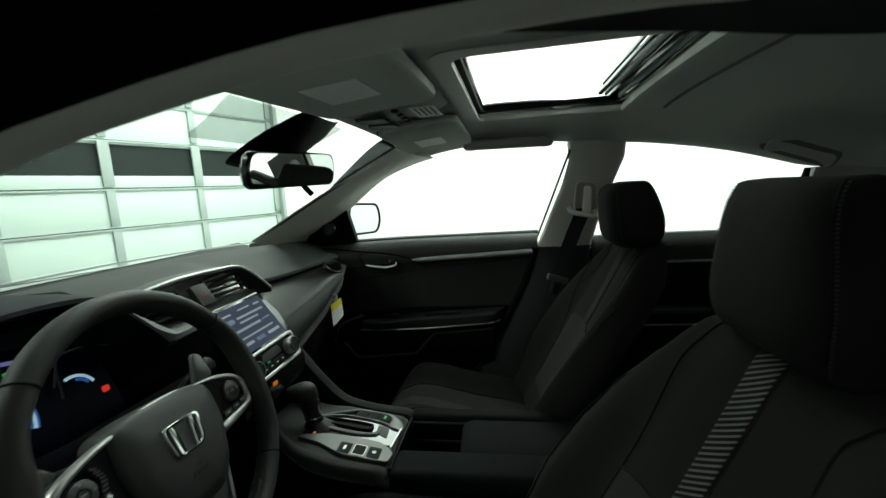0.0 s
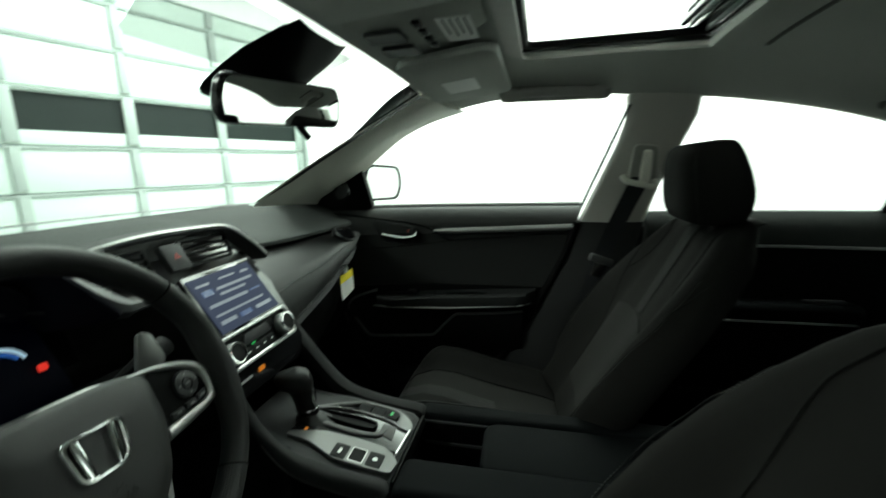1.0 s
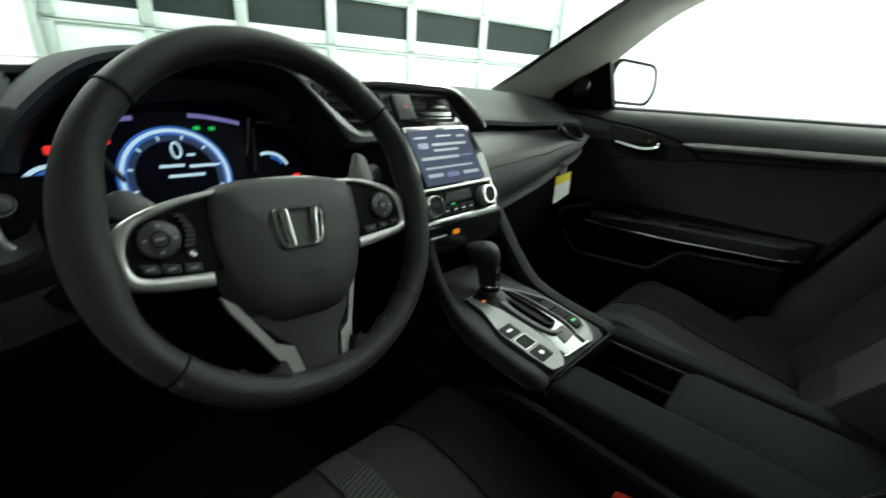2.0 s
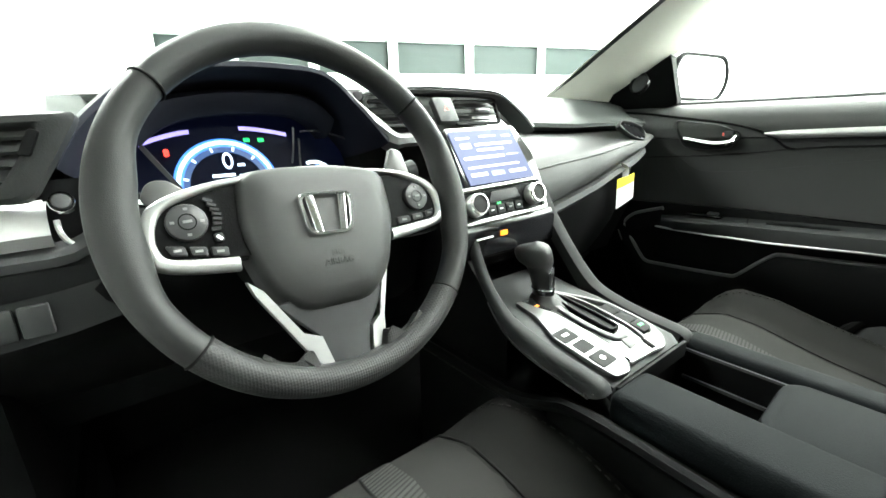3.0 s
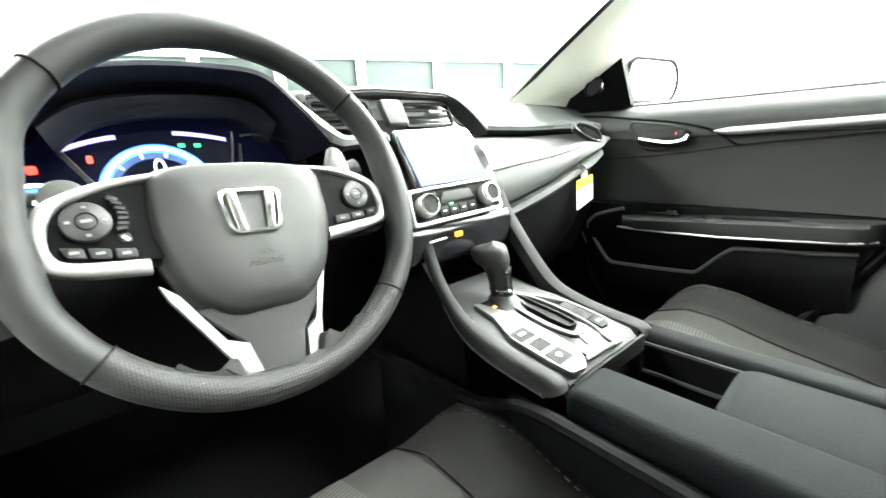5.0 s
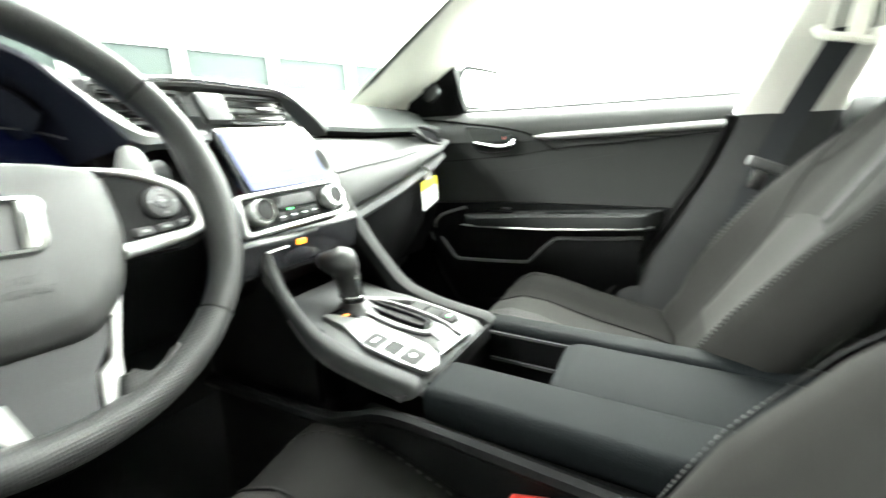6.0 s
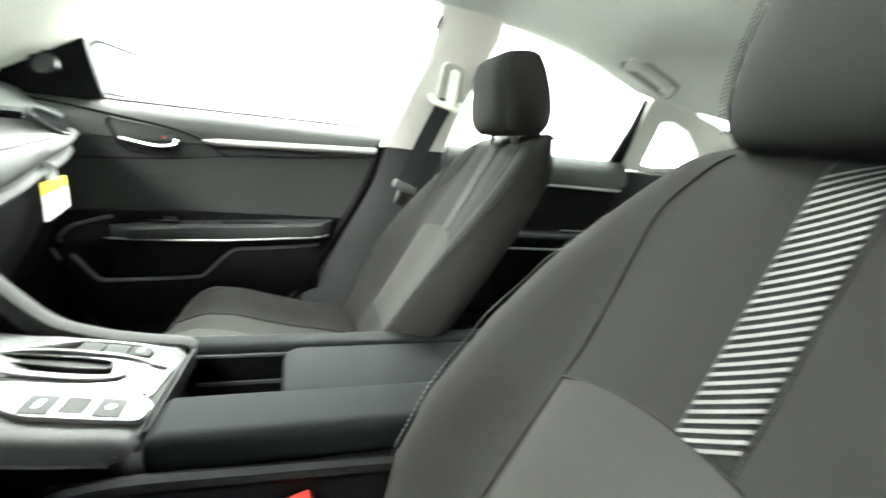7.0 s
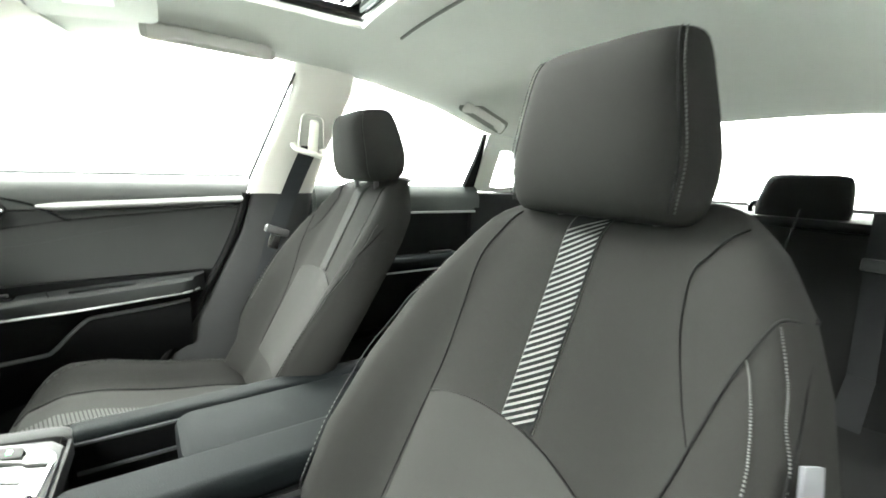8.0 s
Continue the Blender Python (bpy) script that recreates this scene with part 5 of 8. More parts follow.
build_front_belt(1, "dark passenger belt hanging from the centre pillar")
build_front_belt(-1, "dark driver belt hanging from the centre pillar")


def build_buckle(x, y, label):
    b = thing("belt_buckle", label, "belt buckle", (x, y, 0.36))
    m = Matrix.Translation((x, y, 0.0)) @ Euler((radians(-18), 0, 0)).to_matrix().to_4x4()
    bm = bm_new()
    box(bm, (0, 0, 0.47), (0.024, 0.048, 0.12), 0.006, 3)
    bmesh.ops.transform(bm, matrix=Matrix.Translation((x, y + 0.14, -0.008)) @ Euler((radians(-18), 0, 0)).to_matrix().to_4x4(), verts=bm.verts)
    s = part("stalk", bm, M_BLACK, b)
    bm = bm_new()
    box(bm, (0, 0, 0.533), (0.020, 0.044, 0.014), 0.004, 3)
    bmesh.ops.transform(bm, matrix=Matrix.Translation((x, y + 0.14, -0.008)) @ Euler((radians(-18), 0, 0)).to_matrix().to_4x4(), verts=bm.verts)
    part("release_button", bm, M_RED, s, "red release button")


build_buckle(-0.150, -0.228, "black belt buckle with a red release button beside the console")

# ---- dashboard ----
XC = -0.030      # middle of the centre stack


def dash_front(x):
    """Front edge of the upper pad: y, z at x."""
    z = table(((-0.70, 0.885), (-0.62, 0.895), (-0.5, 0.915), (-0.2, 0.925), (0.10, 0.920), (0.17, 0.888), (0.35, 0.880), (0.50, 0.881), (0.62, 0.878), (0.70, 0.872)), x)[0]
    y = table(((-0.70, 0.60), (-0.565, 0.640), (-0.545, 0.80), (-0.215, 0.80), (-0.190, 0.653), (0.12, 0.655), (0.2, 0.635), (0.5, 0.612), (0.70, 0.612)), x)[0]
    return y, z


def inlay_low(x):
    z = table(((0.10, 0.722), (0.17, 0.735), (0.27, 0.753), (0.34, 0.767), (0.42, 0.786), (0.53, 0.806), (0.60, 0.822), (0.66, 0.838)), x)[0]
    y = table(((0.10, 0.520), (0.35, 0.533), (0.55, 0.560), (0.66, 0.59)), x)[0]
    return y, z


def build_dash():
    d = thing("dashboard", "dark grey moulded dashboard with a pale inlay and central screen", "dashboard", (0, 0.8, 0.5))
    xs = frange(-0.74, 0.66, 46)
    bm = bm_new()
    rows = []
    for x in xs:
        y, z = dash_front(x)
        e = abs(x) / 0.66
        drop = 0.02 * e ** 3
        back = 0.99 - 0.14 * e ** 2
        crest = 0.955 - drop
        rows.append([Vector((x, back, 0.915 - drop)), Vector((x, back - 0.02, 0.940 - drop)), Vector((x, back - 0.07, crest - 0.006)), Vector((x, back - 0.105, crest - 0.006)), Vector((x, back - 0.110, crest - 0.011)), Vector((x, back - 0.117, crest - 0.011)), Vector((x, back - 0.122, crest - 0.002)), Vector((x, back * 0.55 + y * 0.45, crest - 0.001)), Vector((x, back * 0.35 + y * 0.65, (crest + z) / 2 + 0.014)),
                     Vector((x, y + 0.05, z + 0.014)), Vector((x, y + 0.015, z + 0.006)), Vector((x, y + 0.003, z - 0.003)), Vector((x, y + 0.004, z - 0.012)), Vector((x, y + 0.03, z - 0.018)), Vector((x, y + 0.06, z - 0.020))])
    loft(bm, rows)
    part("upper_pad", bm, M_DASH, d, "dark grey soft pad")
    # body behind everything
    bm = bm_new()
    rows = []
    for x in xs:
        y, z = dash_front(x)
        rows.append([Vector((x, y + 0.05, z - 0.018)), Vector((x, 0.66, 0.78)), Vector((x, 0.64, 0.66)), Vector((x, 0.70, 0.50)), Vector((x, 0.90, 0.42)), Vector((x, 1.0, 0.42))])
    loft(bm, rows)
    part("core", bm, M_BLACK, d)
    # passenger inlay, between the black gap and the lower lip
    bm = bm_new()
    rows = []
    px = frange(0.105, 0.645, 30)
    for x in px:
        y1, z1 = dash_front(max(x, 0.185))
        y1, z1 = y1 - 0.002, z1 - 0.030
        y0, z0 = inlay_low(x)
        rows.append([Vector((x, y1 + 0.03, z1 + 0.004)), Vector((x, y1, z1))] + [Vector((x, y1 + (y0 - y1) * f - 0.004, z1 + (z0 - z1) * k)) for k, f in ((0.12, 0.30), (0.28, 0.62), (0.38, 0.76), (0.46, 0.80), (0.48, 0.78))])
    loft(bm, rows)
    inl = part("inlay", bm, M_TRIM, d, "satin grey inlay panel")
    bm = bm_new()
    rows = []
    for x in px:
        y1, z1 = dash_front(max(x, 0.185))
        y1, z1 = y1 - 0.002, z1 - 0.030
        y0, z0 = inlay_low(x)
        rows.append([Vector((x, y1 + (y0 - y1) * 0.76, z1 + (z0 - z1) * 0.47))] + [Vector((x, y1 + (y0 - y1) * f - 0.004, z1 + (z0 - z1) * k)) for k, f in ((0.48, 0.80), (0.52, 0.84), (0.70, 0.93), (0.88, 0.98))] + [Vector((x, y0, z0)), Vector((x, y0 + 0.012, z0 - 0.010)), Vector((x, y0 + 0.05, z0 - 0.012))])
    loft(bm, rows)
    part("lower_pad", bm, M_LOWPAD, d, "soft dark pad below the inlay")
    bm = bm_new()
    tube(bm, [Vector((x, 0, 0)) + (lambda a, b: Vector((0, a[0] + (b[0] - a[0]) * 0.80 - 0.0060, a[1] - 0.03 + (b[1] - a[1] + 0.03) * 0.47)))(dash_front(max(x, 0.185)), inlay_low(x)) for x in frange(0.12, 0.50, 16)], 0.0016, 6)
    part("crease_line", bm, M_GREY, inl, "thin grey line")
    # glovebox and its lip
    bm = bm_new()
    rows = []
    for x in frange(0.105, 0.62, 16):
        y0, z0 = inlay_low(x)
        rows.append([Vector((x, y0 + 0.03, z0 - 0.012)), Vector((x, y0 + 0.012, z0 - 0.020)), Vector((x, y0 + 0.008, z0 - 0.032)), Vector((x, y0 + 0.022, z0 - 0.045)), Vector((x, y0 + 0.05, z0 - 0.055))])
    loft(bm, rows)
    part("lip", bm, M_GREY, d)
    bm = bm_new()
    rows = []
    for x in frange(0.12, 0.62, 16):
        y0, z0 = inlay_low(x)
        rows.append([Vector((x, y0 + 0.045, z0 - 0.05)), Vector((x, y0 + 0.05, z0 - 0.12)), Vector((x, y0 + 0.09, z0 - 0.22)), Vector((x, y0 + 0.17, 0.46)), Vector((x, 0.90, 0.42))])
    loft(bm, rows)
    part("glovebox", bm, M_BLACK, d, "black glovebox lid")
    # passenger side vent
    vm = Matrix.Translation((0.524, 0.582, 0.853)) @ Euler((radians(60), 0, radians(10))).to_matrix().to_4x4()
    o = rounded([(-0.092, 0.012), (-0.020, -0.022), (0.040, -0.034), (0.072, -0.018), (0.062, 0.010), (0.0, 0.026), (-0.06, 0.030)], 0.016)
    bm = bm_new()
    ringplate(bm, o, [(p[0] * 0.90, p[1] * 0.84) for p in o], 0.010, vm, bevel=0.003)
    v = part("side_vent", bm, M_WING, d, "side air vent with a grey surround")
    bm = bm_new()
    plate(bm, [(p[0] * 0.88, p[1] * 0.82) for p in o], 0.004, vm, z0=-0.004)
    part("vent_well", bm, M_FRIT, v)
    for k in range(4):
        bm = bm_new()
        bar(bm, vm @ Vector((-0.052 + k * 0.024, 0.022 - k * 0.004, 0.006)), vm @ Vector((-0.022 + k * 0.024, -0.012 - k * 0.005, 0.006)), 0.004, 0.006)
        part("vane", bm, M_GLOSSBLACK, v)

    # centre brow with two vents and the hazard switch
    bm = bm_new()
    pts = spline([(-0.205, 0.635, 0.936), (-0.10, 0.632, 0.947), (0.02, 0.630, 0.945), (0.085, 0.622, 0.938), (0.120, 0.600, 0.905), (0.142, 0.582, 0.872)], 7)
    rows = []
    for p in pts:
        rows.append([p + Vector((0, a, b)) for a, b in ((0.03, 0.004), (0.006, 0.005), (-0.006, 0.002), (-0.009, -0.003), (-0.005, -0.008), (0.03, -0.012))])
    loft(bm, rows, close=True, cap=True)
    br = part("brow", bm, M_GREY, d, "satin grey brow over the centre vents")
    bm = bm_new()
    tube(bm, [p + Vector((0, -0.008, 0.003)) for p in pts], 0.003, 6)
    part("bright_line", bm, M_SILVER, br)
    bm = bm_new()
    loft(bm, [[Vector((x, y, z)) for x in frange(-0.215, 0.115, 6)] for y, z in ((0.66, 0.945), (0.655, 0.90), (0.60, 0.868), (0.575, 0.862))])
    part("vent_well", bm, M_FRIT, d)
    for x0, x1 in ((-0.205, -0.095), (-0.030, 0.085)):
        bm = bm_new()
        o = rounded([(x0, 0), (x1, 0), (x1, 0.052), (x0, 0.052)], 0.008)
        i = rounded([(x0 + 0.005, 0.005), (x1 - 0.005, 0.005), (x1 - 0.005, 0.047), (x0 + 0.005, 0.047)], 0.006)
        vm = Matrix.Translation((0, 0.612, 0.882)) @ Euler((radians(68), 0, 0)).to_matrix().to_4x4()
        ringplate(bm, o, i, 0.006, vm)
        vt = part("centre_vent", bm, M_BLACK, d)
        for k in range(4):
            bm = bm_new()
            bar(bm, vm @ Vector((x0 + 0.006, 0.011 + k * 0.0115, 0.0)), vm @ Vector((x1 - 0.006, 0.011 + k * 0.0115, 0.0)), 0.016, 0.0025)
            part("vane", bm, M_BLACK, vt)
        bm = bm_new()
        box(bm, vm @ Vector((x0 + (x1 - x0) * 0.6, 0.026, 0.010)), (0.030, 0.010, 0.006), 0.002)
        part("tab", bm, M_SILVER, vt)
    bm = bm_new()
    hm = Matrix.Translation((-0.062, 0.606, 0.905)) @ Euler((radians(60), 0, 0)).to_matrix().to_4x4()
    plate(bm, rounded([(-0.020, -0.024), (0.022, -0.024), (0.020, 0.024), (-0.022, 0.024)], 0.005), 0.012, hm, 0.003)
    hz = part("hazard_switch", bm, M_GREY, d)
    bm = bm_new()
    ringplate(bm, [(0.006 * math.cos(a), 0.006 * math.sin(a)) for a in (math.pi / 2, math.pi * 7 / 6, math.pi * 11 / 6)], [(0.0046 * math.cos(a), 0.0046 * math.sin(a)) for a in (math.pi / 2, math.pi * 7 / 6, math.pi * 11 / 6)], 0.001, hm, z0=0.012)
    part("triangle", bm, M_RED, hz, "red warning triangle")

    bm = bm_new()
    rows = []
    for p in spline([(-0.258, 0.612, 0.938), (-0.246, 0.603, 0.926), (-0.230, 0.593, 0.906), (-0.205, 0.578, 0.880), (-0.188, 0.569, 0.866), (-0.168, 0.566, 0.863), (-0.10, 0.566, 0.866)], 6):
        w = 1.0 + 0.9 * (1 - smooth(p.x, -0.20, -0.165))
        rows.append([p + Vector((a * 0.4 * (w - 1), a, b * w)) for a, b in ((0.03, -0.012), (0.004, -0.010), (-0.006, -0.004), (-0.004, 0.004), (0.010, 0.010), (0.03, 0.006))])
    loft(bm, rows, close=True, cap=True)
    part("vent_edge", bm, M_BUTTON, d, "satin grey edge of the centre vent")
    # screen
    TL, TR, BL = Vector((-0.084, 0.566, 0.872)), Vector((0.066, 0.566, 0.874)), Vector((-0.090, 0.498, 0.786))
    ux = (TR - TL).normalized()
    uy = (TL - BL).normalized()
    uz = ux.cross(uy)
    sm = Matrix((ux, uy, uz)).transposed().to_4x4()
    sm.translation = BL
    W, H = (TR - TL).length, (TL - BL).length
    bm = bm_new()
    plate(bm, rounded([(-0.012, -0.008), (W + 0.020, -0.008), (W + 0.030, H * 0.5), (W + 0.014, H + 0.010), (-0.006, H + 0.010)], 0.008), 0.012, sm, 0.003, z0=-0.014)
    sc = part("screen_bezel", bm, M_GLOSSBLACK, d, "gloss black screen surround")
    bm = bm_new()
    plate(bm, [(0.0, 0.004), (W, 0.004), (W, H), (0, H)], 0.002, sm, z0=-0.0005)
    M_SCREEN = material("lit_screen", (0.006, 0.006, 0.009), 0.4, spec=0.02, emit=(0.28, 0.33, 0.55), strength=0.29)
    lit = part("display", bm, M_SCREEN, sc, "lit bluish touch display")
    M_UI = glow("screen_white", (0.72, 0.80, 1.0), 0.42)
    M_UI2 = glow("screen_blue", (0.10, 0.24, 0.9), 0.30)
    for a, b, w, h, mt in ((0.06, 0.84, 0.20, 0.035, M_UI), (0.42, 0.86, 0.26, 0.03, M_UI), (0.78, 0.84, 0.14, 0.04, M_UI), (0.08, 0.66, 0.16, 0.10, M_UI2), (0.30, 0.70, 0.60, 0.045, M_UI), (0.30, 0.60, 0.42, 0.04, M_UI),
                           (0.06, 0.46, 0.62, 0.05, M_UI), (0.72, 0.48, 0.20, 0.03, M_UI2), (0.06, 0.30, 0.80, 0.035, M_UI), (0.06, 0.16, 0.24, 0.06, M_UI), (0.36, 0.14, 0.20, 0.08, M_UI2), (0.64, 0.15, 0.28, 0.06, M_UI)):
        bm = bm_new()
        plate(bm, rounded([(a * W, b * H), ((a + w) * W, b * H), ((a + w) * W, (b + h) * H), (a * W, (b + h) * H)], 0.001, 2), 0.0006, sm, z0=0.0016)
        part("screen_bar", bm, mt, lit)

    # climate panel
    a, b, c = Vector((-0.122, 0.494, 0.782)), Vector((0.062, 0.494, 0.786)), Vector((-0.126, 0.474, 0.734))
    ux = (b - a).normalized()
    uy = (a - c).normalized()
    uz = ux.cross(uy)
    hm = Matrix((ux, uy, uz)).transposed().to_4x4()
    hm.translation = c
    W, H = (b - a).length, (a - c).length
    bm = bm_new()
    o = rounded([(-0.006, -0.004), (W + 0.008, -0.004), (W + 0.004, H + 0.004), (-0.004, H + 0.004)], 0.008)
    i = rounded([(0.000, 0.003), (W + 0.001, 0.003), (W - 0.002, H - 0.002), (0.002, H - 0.002)], 0.006)
    ringplate(bm, o, i, 0.012, hm, z0=-0.006, bevel=0.002)
    cp = part("climate_frame", bm, M_SILVER, d, "satin silver climate panel frame")
    bm = bm_new()
    plate(bm, i, 0.006, hm, z0=-0.006)
    face = part("climate_face", bm, M_BLACK, cp)
    for x in (0.024, W - 0.024):
        km = hm @ Matrix.Translation((x, H * 0.5, 0))
        bm = bm_new()
        disc(bm, km, 0.0180, 0.016, 32, 0.002)
        kn = part("knob", bm, M_SILVER, cp, "ribbed silver knob")
        bm = bm_new()
        disc(bm, km @ Matrix.Translation((0, 0, 0.0162)), 0.0150, 0.002, 32, 0.001)
        part("knob_cap", bm, M_WING, kn)
        bm = bm_new()
        ringplate(bm, [(0.0165 * math.cos(k * math.pi / 16), 0.0165 * math.sin(k * math.pi / 16)) for k in range(32)], [(0.0145 * math.cos(k * math.pi / 16), 0.0145 * math.sin(k * math.pi / 16)) for k in range(32)], 0.0205, km)
        part("knob_ring", bm, M_CHROME, kn)
    for k in range(4):
        bm = bm_new()
        x = 0.060 + k * 0.0205
        plate(bm, rounded([(x - 0.009, 0.007), (x + 0.009, 0.007), (x + 0.009, 0.021), (x - 0.009, 0.021)], 0.002), 0.004, hm, 0.001)
        bt = part("climate_button", bm, M_WING, cp)
        bm = bm_new()
        plate(bm, [(x - 0.003, 0.0127), (x + 0.003, 0.0127), (x + 0.003, 0.0145), (x - 0.003, 0.0145)], 0.0006, hm, z0=0.004)
        part("button_mark", bm, M_PAPER, bt)
    bm = bm_new()
    plate(bm, rounded([(0.056, 0.027), (W - 0.054, 0.027), (W - 0.060, H - 0.008), (0.066, H - 0.008)], 0.003), 0.004, hm, 0.001)
    bt = part("climate_button", bm, M_GREY, cp)
    bm = bm_new()
    plate(bm, [(0.074, 0.0225), (0.082, 0.0225), (0.082, 0.0250), (0.074, 0.0250)], 0.001, hm, z0=0.002)
    part("lamp", bm, M_GREEN, face, "green indicator")
    # socket panel with the airbag lamp
    bm = bm_new()
    loft(bm, [[Vector((x, y, z)) for x in frange(-0.135, 0.10, 6)] for y, z in ((0.490, 0.730), (0.482, 0.715), (0.484, 0.672), (0.515, 0.640), (0.60, 0.600), (0.64, 0.575))])
    sp = part("socket_panel", bm, M_GLOSSBLACK, d)
    bm = bm_new()
    box(bm, (-0.033, 0.481, 0.7055), (0.016, 0.004, 0.009), 0.002)
    part("airbag_lamp", bm, M_AMBER, sp, "lit amber airbag lamp")
    bm = bm_new()
    bar(bm, (-0.095, 0.4805, 0.703), (-0.060, 0.4805, 0.704), 0.003, 0.0022)
    part("marking", bm, M_PAPER, sp)

    # driver side: hood over the instruments
    bm = bm_new()
    arch = spline([(-0.585, 0.862, 0), (-0.555, 0.905, 0), (-0.495, 0.952, 0), (-0.42, 0.968, 0), (-0.33, 0.969, 0), (-0.275, 0.958, 0), (-0.235, 0.915, 0), (-0.205, 0.868, 0)], 6)
    rows = []
    for y, g, dz in ((0.86, 1.02, 0.006), (0.75, 1.02, 0.006), (0.66, 1.015, 0.006), (0.615, 1.01, 0.003), (0.600, 1.0, 0.0), (0.598, 0.985, -0.006), (0.61, 0.965, -0.012), (0.66, 0.94, -0.022), (0.72, 0.90, -0.032)):
        rows.append([Vector((-0.39 + (p.x + 0.39) * g, y - 0.035 * ((p.x + 0.39) / 0.19) ** 2 - 0.25 * max(0, 0.93 - p.y), p.y + dz)) for p in arch])
    loft(bm, rows)
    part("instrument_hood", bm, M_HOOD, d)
    # stepped shroud under the hood
    crown = [p for p in arch if p.y > 0.925]
    bm = bm_new()
    loft(bm, [[Vector((-0.39 + (p.x + 0.39) * g, y - 0.035 * ((p.x + 0.39) / 0.19) ** 2, p.y + dz)) for p in crown] for y, g, dz in ((0.70, 0.955, -0.024), (0.655, 0.945, -0.030), (0.646, 0.935, -0.034), (0.648, 0.90, -0.048), (0.660, 0.86, -0.060), (0.70, 0.85, -0.062))])
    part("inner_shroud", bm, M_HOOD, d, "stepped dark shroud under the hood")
    # instrument face
    fm = Matrix.Translation((-0.402, 0.668, 0.818)) @ Euler((radians(72), 0, 0)).to_matrix().to_4x4()
    bm = bm_new()
    plate(bm, rounded([(-0.19, -0.085), (0.19, -0.085), (0.17, 0.06), (0.10, 0.095), (-0.10, 0.095), (-0.17, 0.06)], 0.03), 0.004, fm, z0=-0.006)
    ins = part("instrument_face", bm, M_NAVY, d, "dark blue lit instrument face")

    def arc(r0, r1, a0, a1, mt, z0, nm, cx=-0.008, cy=-0.010, lab=""):
        bm = bm_new()
        n = 40
        for k in range(n):
            q = []
            for rr, kk in ((r0, k), (r1, k), (r1, k + 1), (r0, k + 1)):
                an = radians(a0 + (a1 - a0) * kk / n)
                q.append(fm @ Vector((cx + rr * math.cos(an), cy + rr * math.sin(an), z0)))
            bm.faces.new([bm.verts.new(p) for p in q])
        bmesh.ops.remove_doubles(bm, verts=bm.verts, dist=1e-6)
        return part(nm, bm, mt, ins, lab)
    arc(0.058, 0.070, -20, 200, M_BLUE, 0.002, "rev_ring", lab="glowing blue ring")
    arc(0.0615, 0.0665, -20, 200, M_ICE, 0.003, "rev_ring")
    arc(0.050, 0.058, -20, 200, M_DIMBLUE, 0.0015, "rev_band")
    for k in range(8):
        an = 195 - k * 30
        arc(0.052, 0.058, an - 1.5, an + 1.5, M_ICE, 0.004, "tick")
    # speed figure
    bm = bm_new()
    ov = [(0.007 * math.cos(k * math.pi / 10), 0.012 * math.sin(k * math.pi / 10)) for k in range(20)]
    ringplate(bm, ov, [(p[0] * 0.62, p[1] * 0.72) for p in ov], 0.001, fm @ Matrix.Translation((-0.004, 0.027, 0.003)))
    part("speed_figure", bm, M_ICE, ins)
    for x, y, w, h, mt in ((0.008, 0.018, 0.010, 0.0035, M_ICE), (-0.028, 0.004, 0.030, 0.004, M_ICE), (0.008, 0.002, 0.034, 0.004, M_ICE), (-0.020, -0.010, 0.045, 0.004, M_ICE), (0.024, 0.0535, 0.008, 0.005, M_GREEN), (0.044, 0.0525, 0.008, 0.005, M_GREEN)):
        bm = bm_new()
        plate(bm, [(x, y), (x + w, y), (x + w, y + h), (x, y + h)], 0.001, fm, z0=0.003)
        part("readout", bm, mt, ins)
    for sg in (-1, 1):
        bm = bm_new()
        x0, x1, y0, y1 = (0.020, 0.087, 0.073, 0.061) if sg > 0 else (-0.045, -0.106, 0.070, 0.055)
        for k in range(8):
            f, g = k / 8, (k + 1) / 8
            q = [(x0 + (x1 - x0) * a, y0 + (y1 - y0) * a ** 1.5 + e) for a, e in ((f, -0.003), (g, -0.003), (g, 0.003), (f, 0.003))]
            bm.faces.new([bm.verts.new(fm @ Vector((*p, 0.006))) for p in q])
        bmesh.ops.remove_doubles(bm, verts=bm.verts, dist=1e-6)
        part("light_bar", bm, M_VIOLET, ins, "violet light bar")
        arc(0.028, 0.033, 20 if sg > 0 else 70, 110 if sg > 0 else 160, M_ICE, 0.004, "side_gauge", cx=sg * 0.128 - 0.008, cy=-0.015)
        arc(0.022, 0.0265, 30 if sg > 0 else 80, 80 if sg > 0 else 140, M_BLUE, 0.004, "side_gauge", cx=sg * 0.128 - 0.008, cy=-0.015)
        bm = bm_new()
        bar(bm, fm @ Vector((sg * 0.104, 0.052, 0.010)), fm @ Vector((sg * (0.094 if sg > 0 else 0.070), -0.01, 0.010)), 0.0022, 0.006)
        part("divider", bm, M_BUTTON, ins)
    for x, y, w in ((-0.080, 0.038, 0.006), (-0.138, 0.029, 0.010), (0.155, -0.03, 0.012)):
        bm = bm_new()
        plate(bm, rounded([(x, y), (x + w, y), (x + w, y + 0.010), (x, y + 0.010)], 0.003), 0.001, fm, z0=0.003)
        part("warning_lamp", bm, M_REDLAMP, ins, "small red warning lamp")
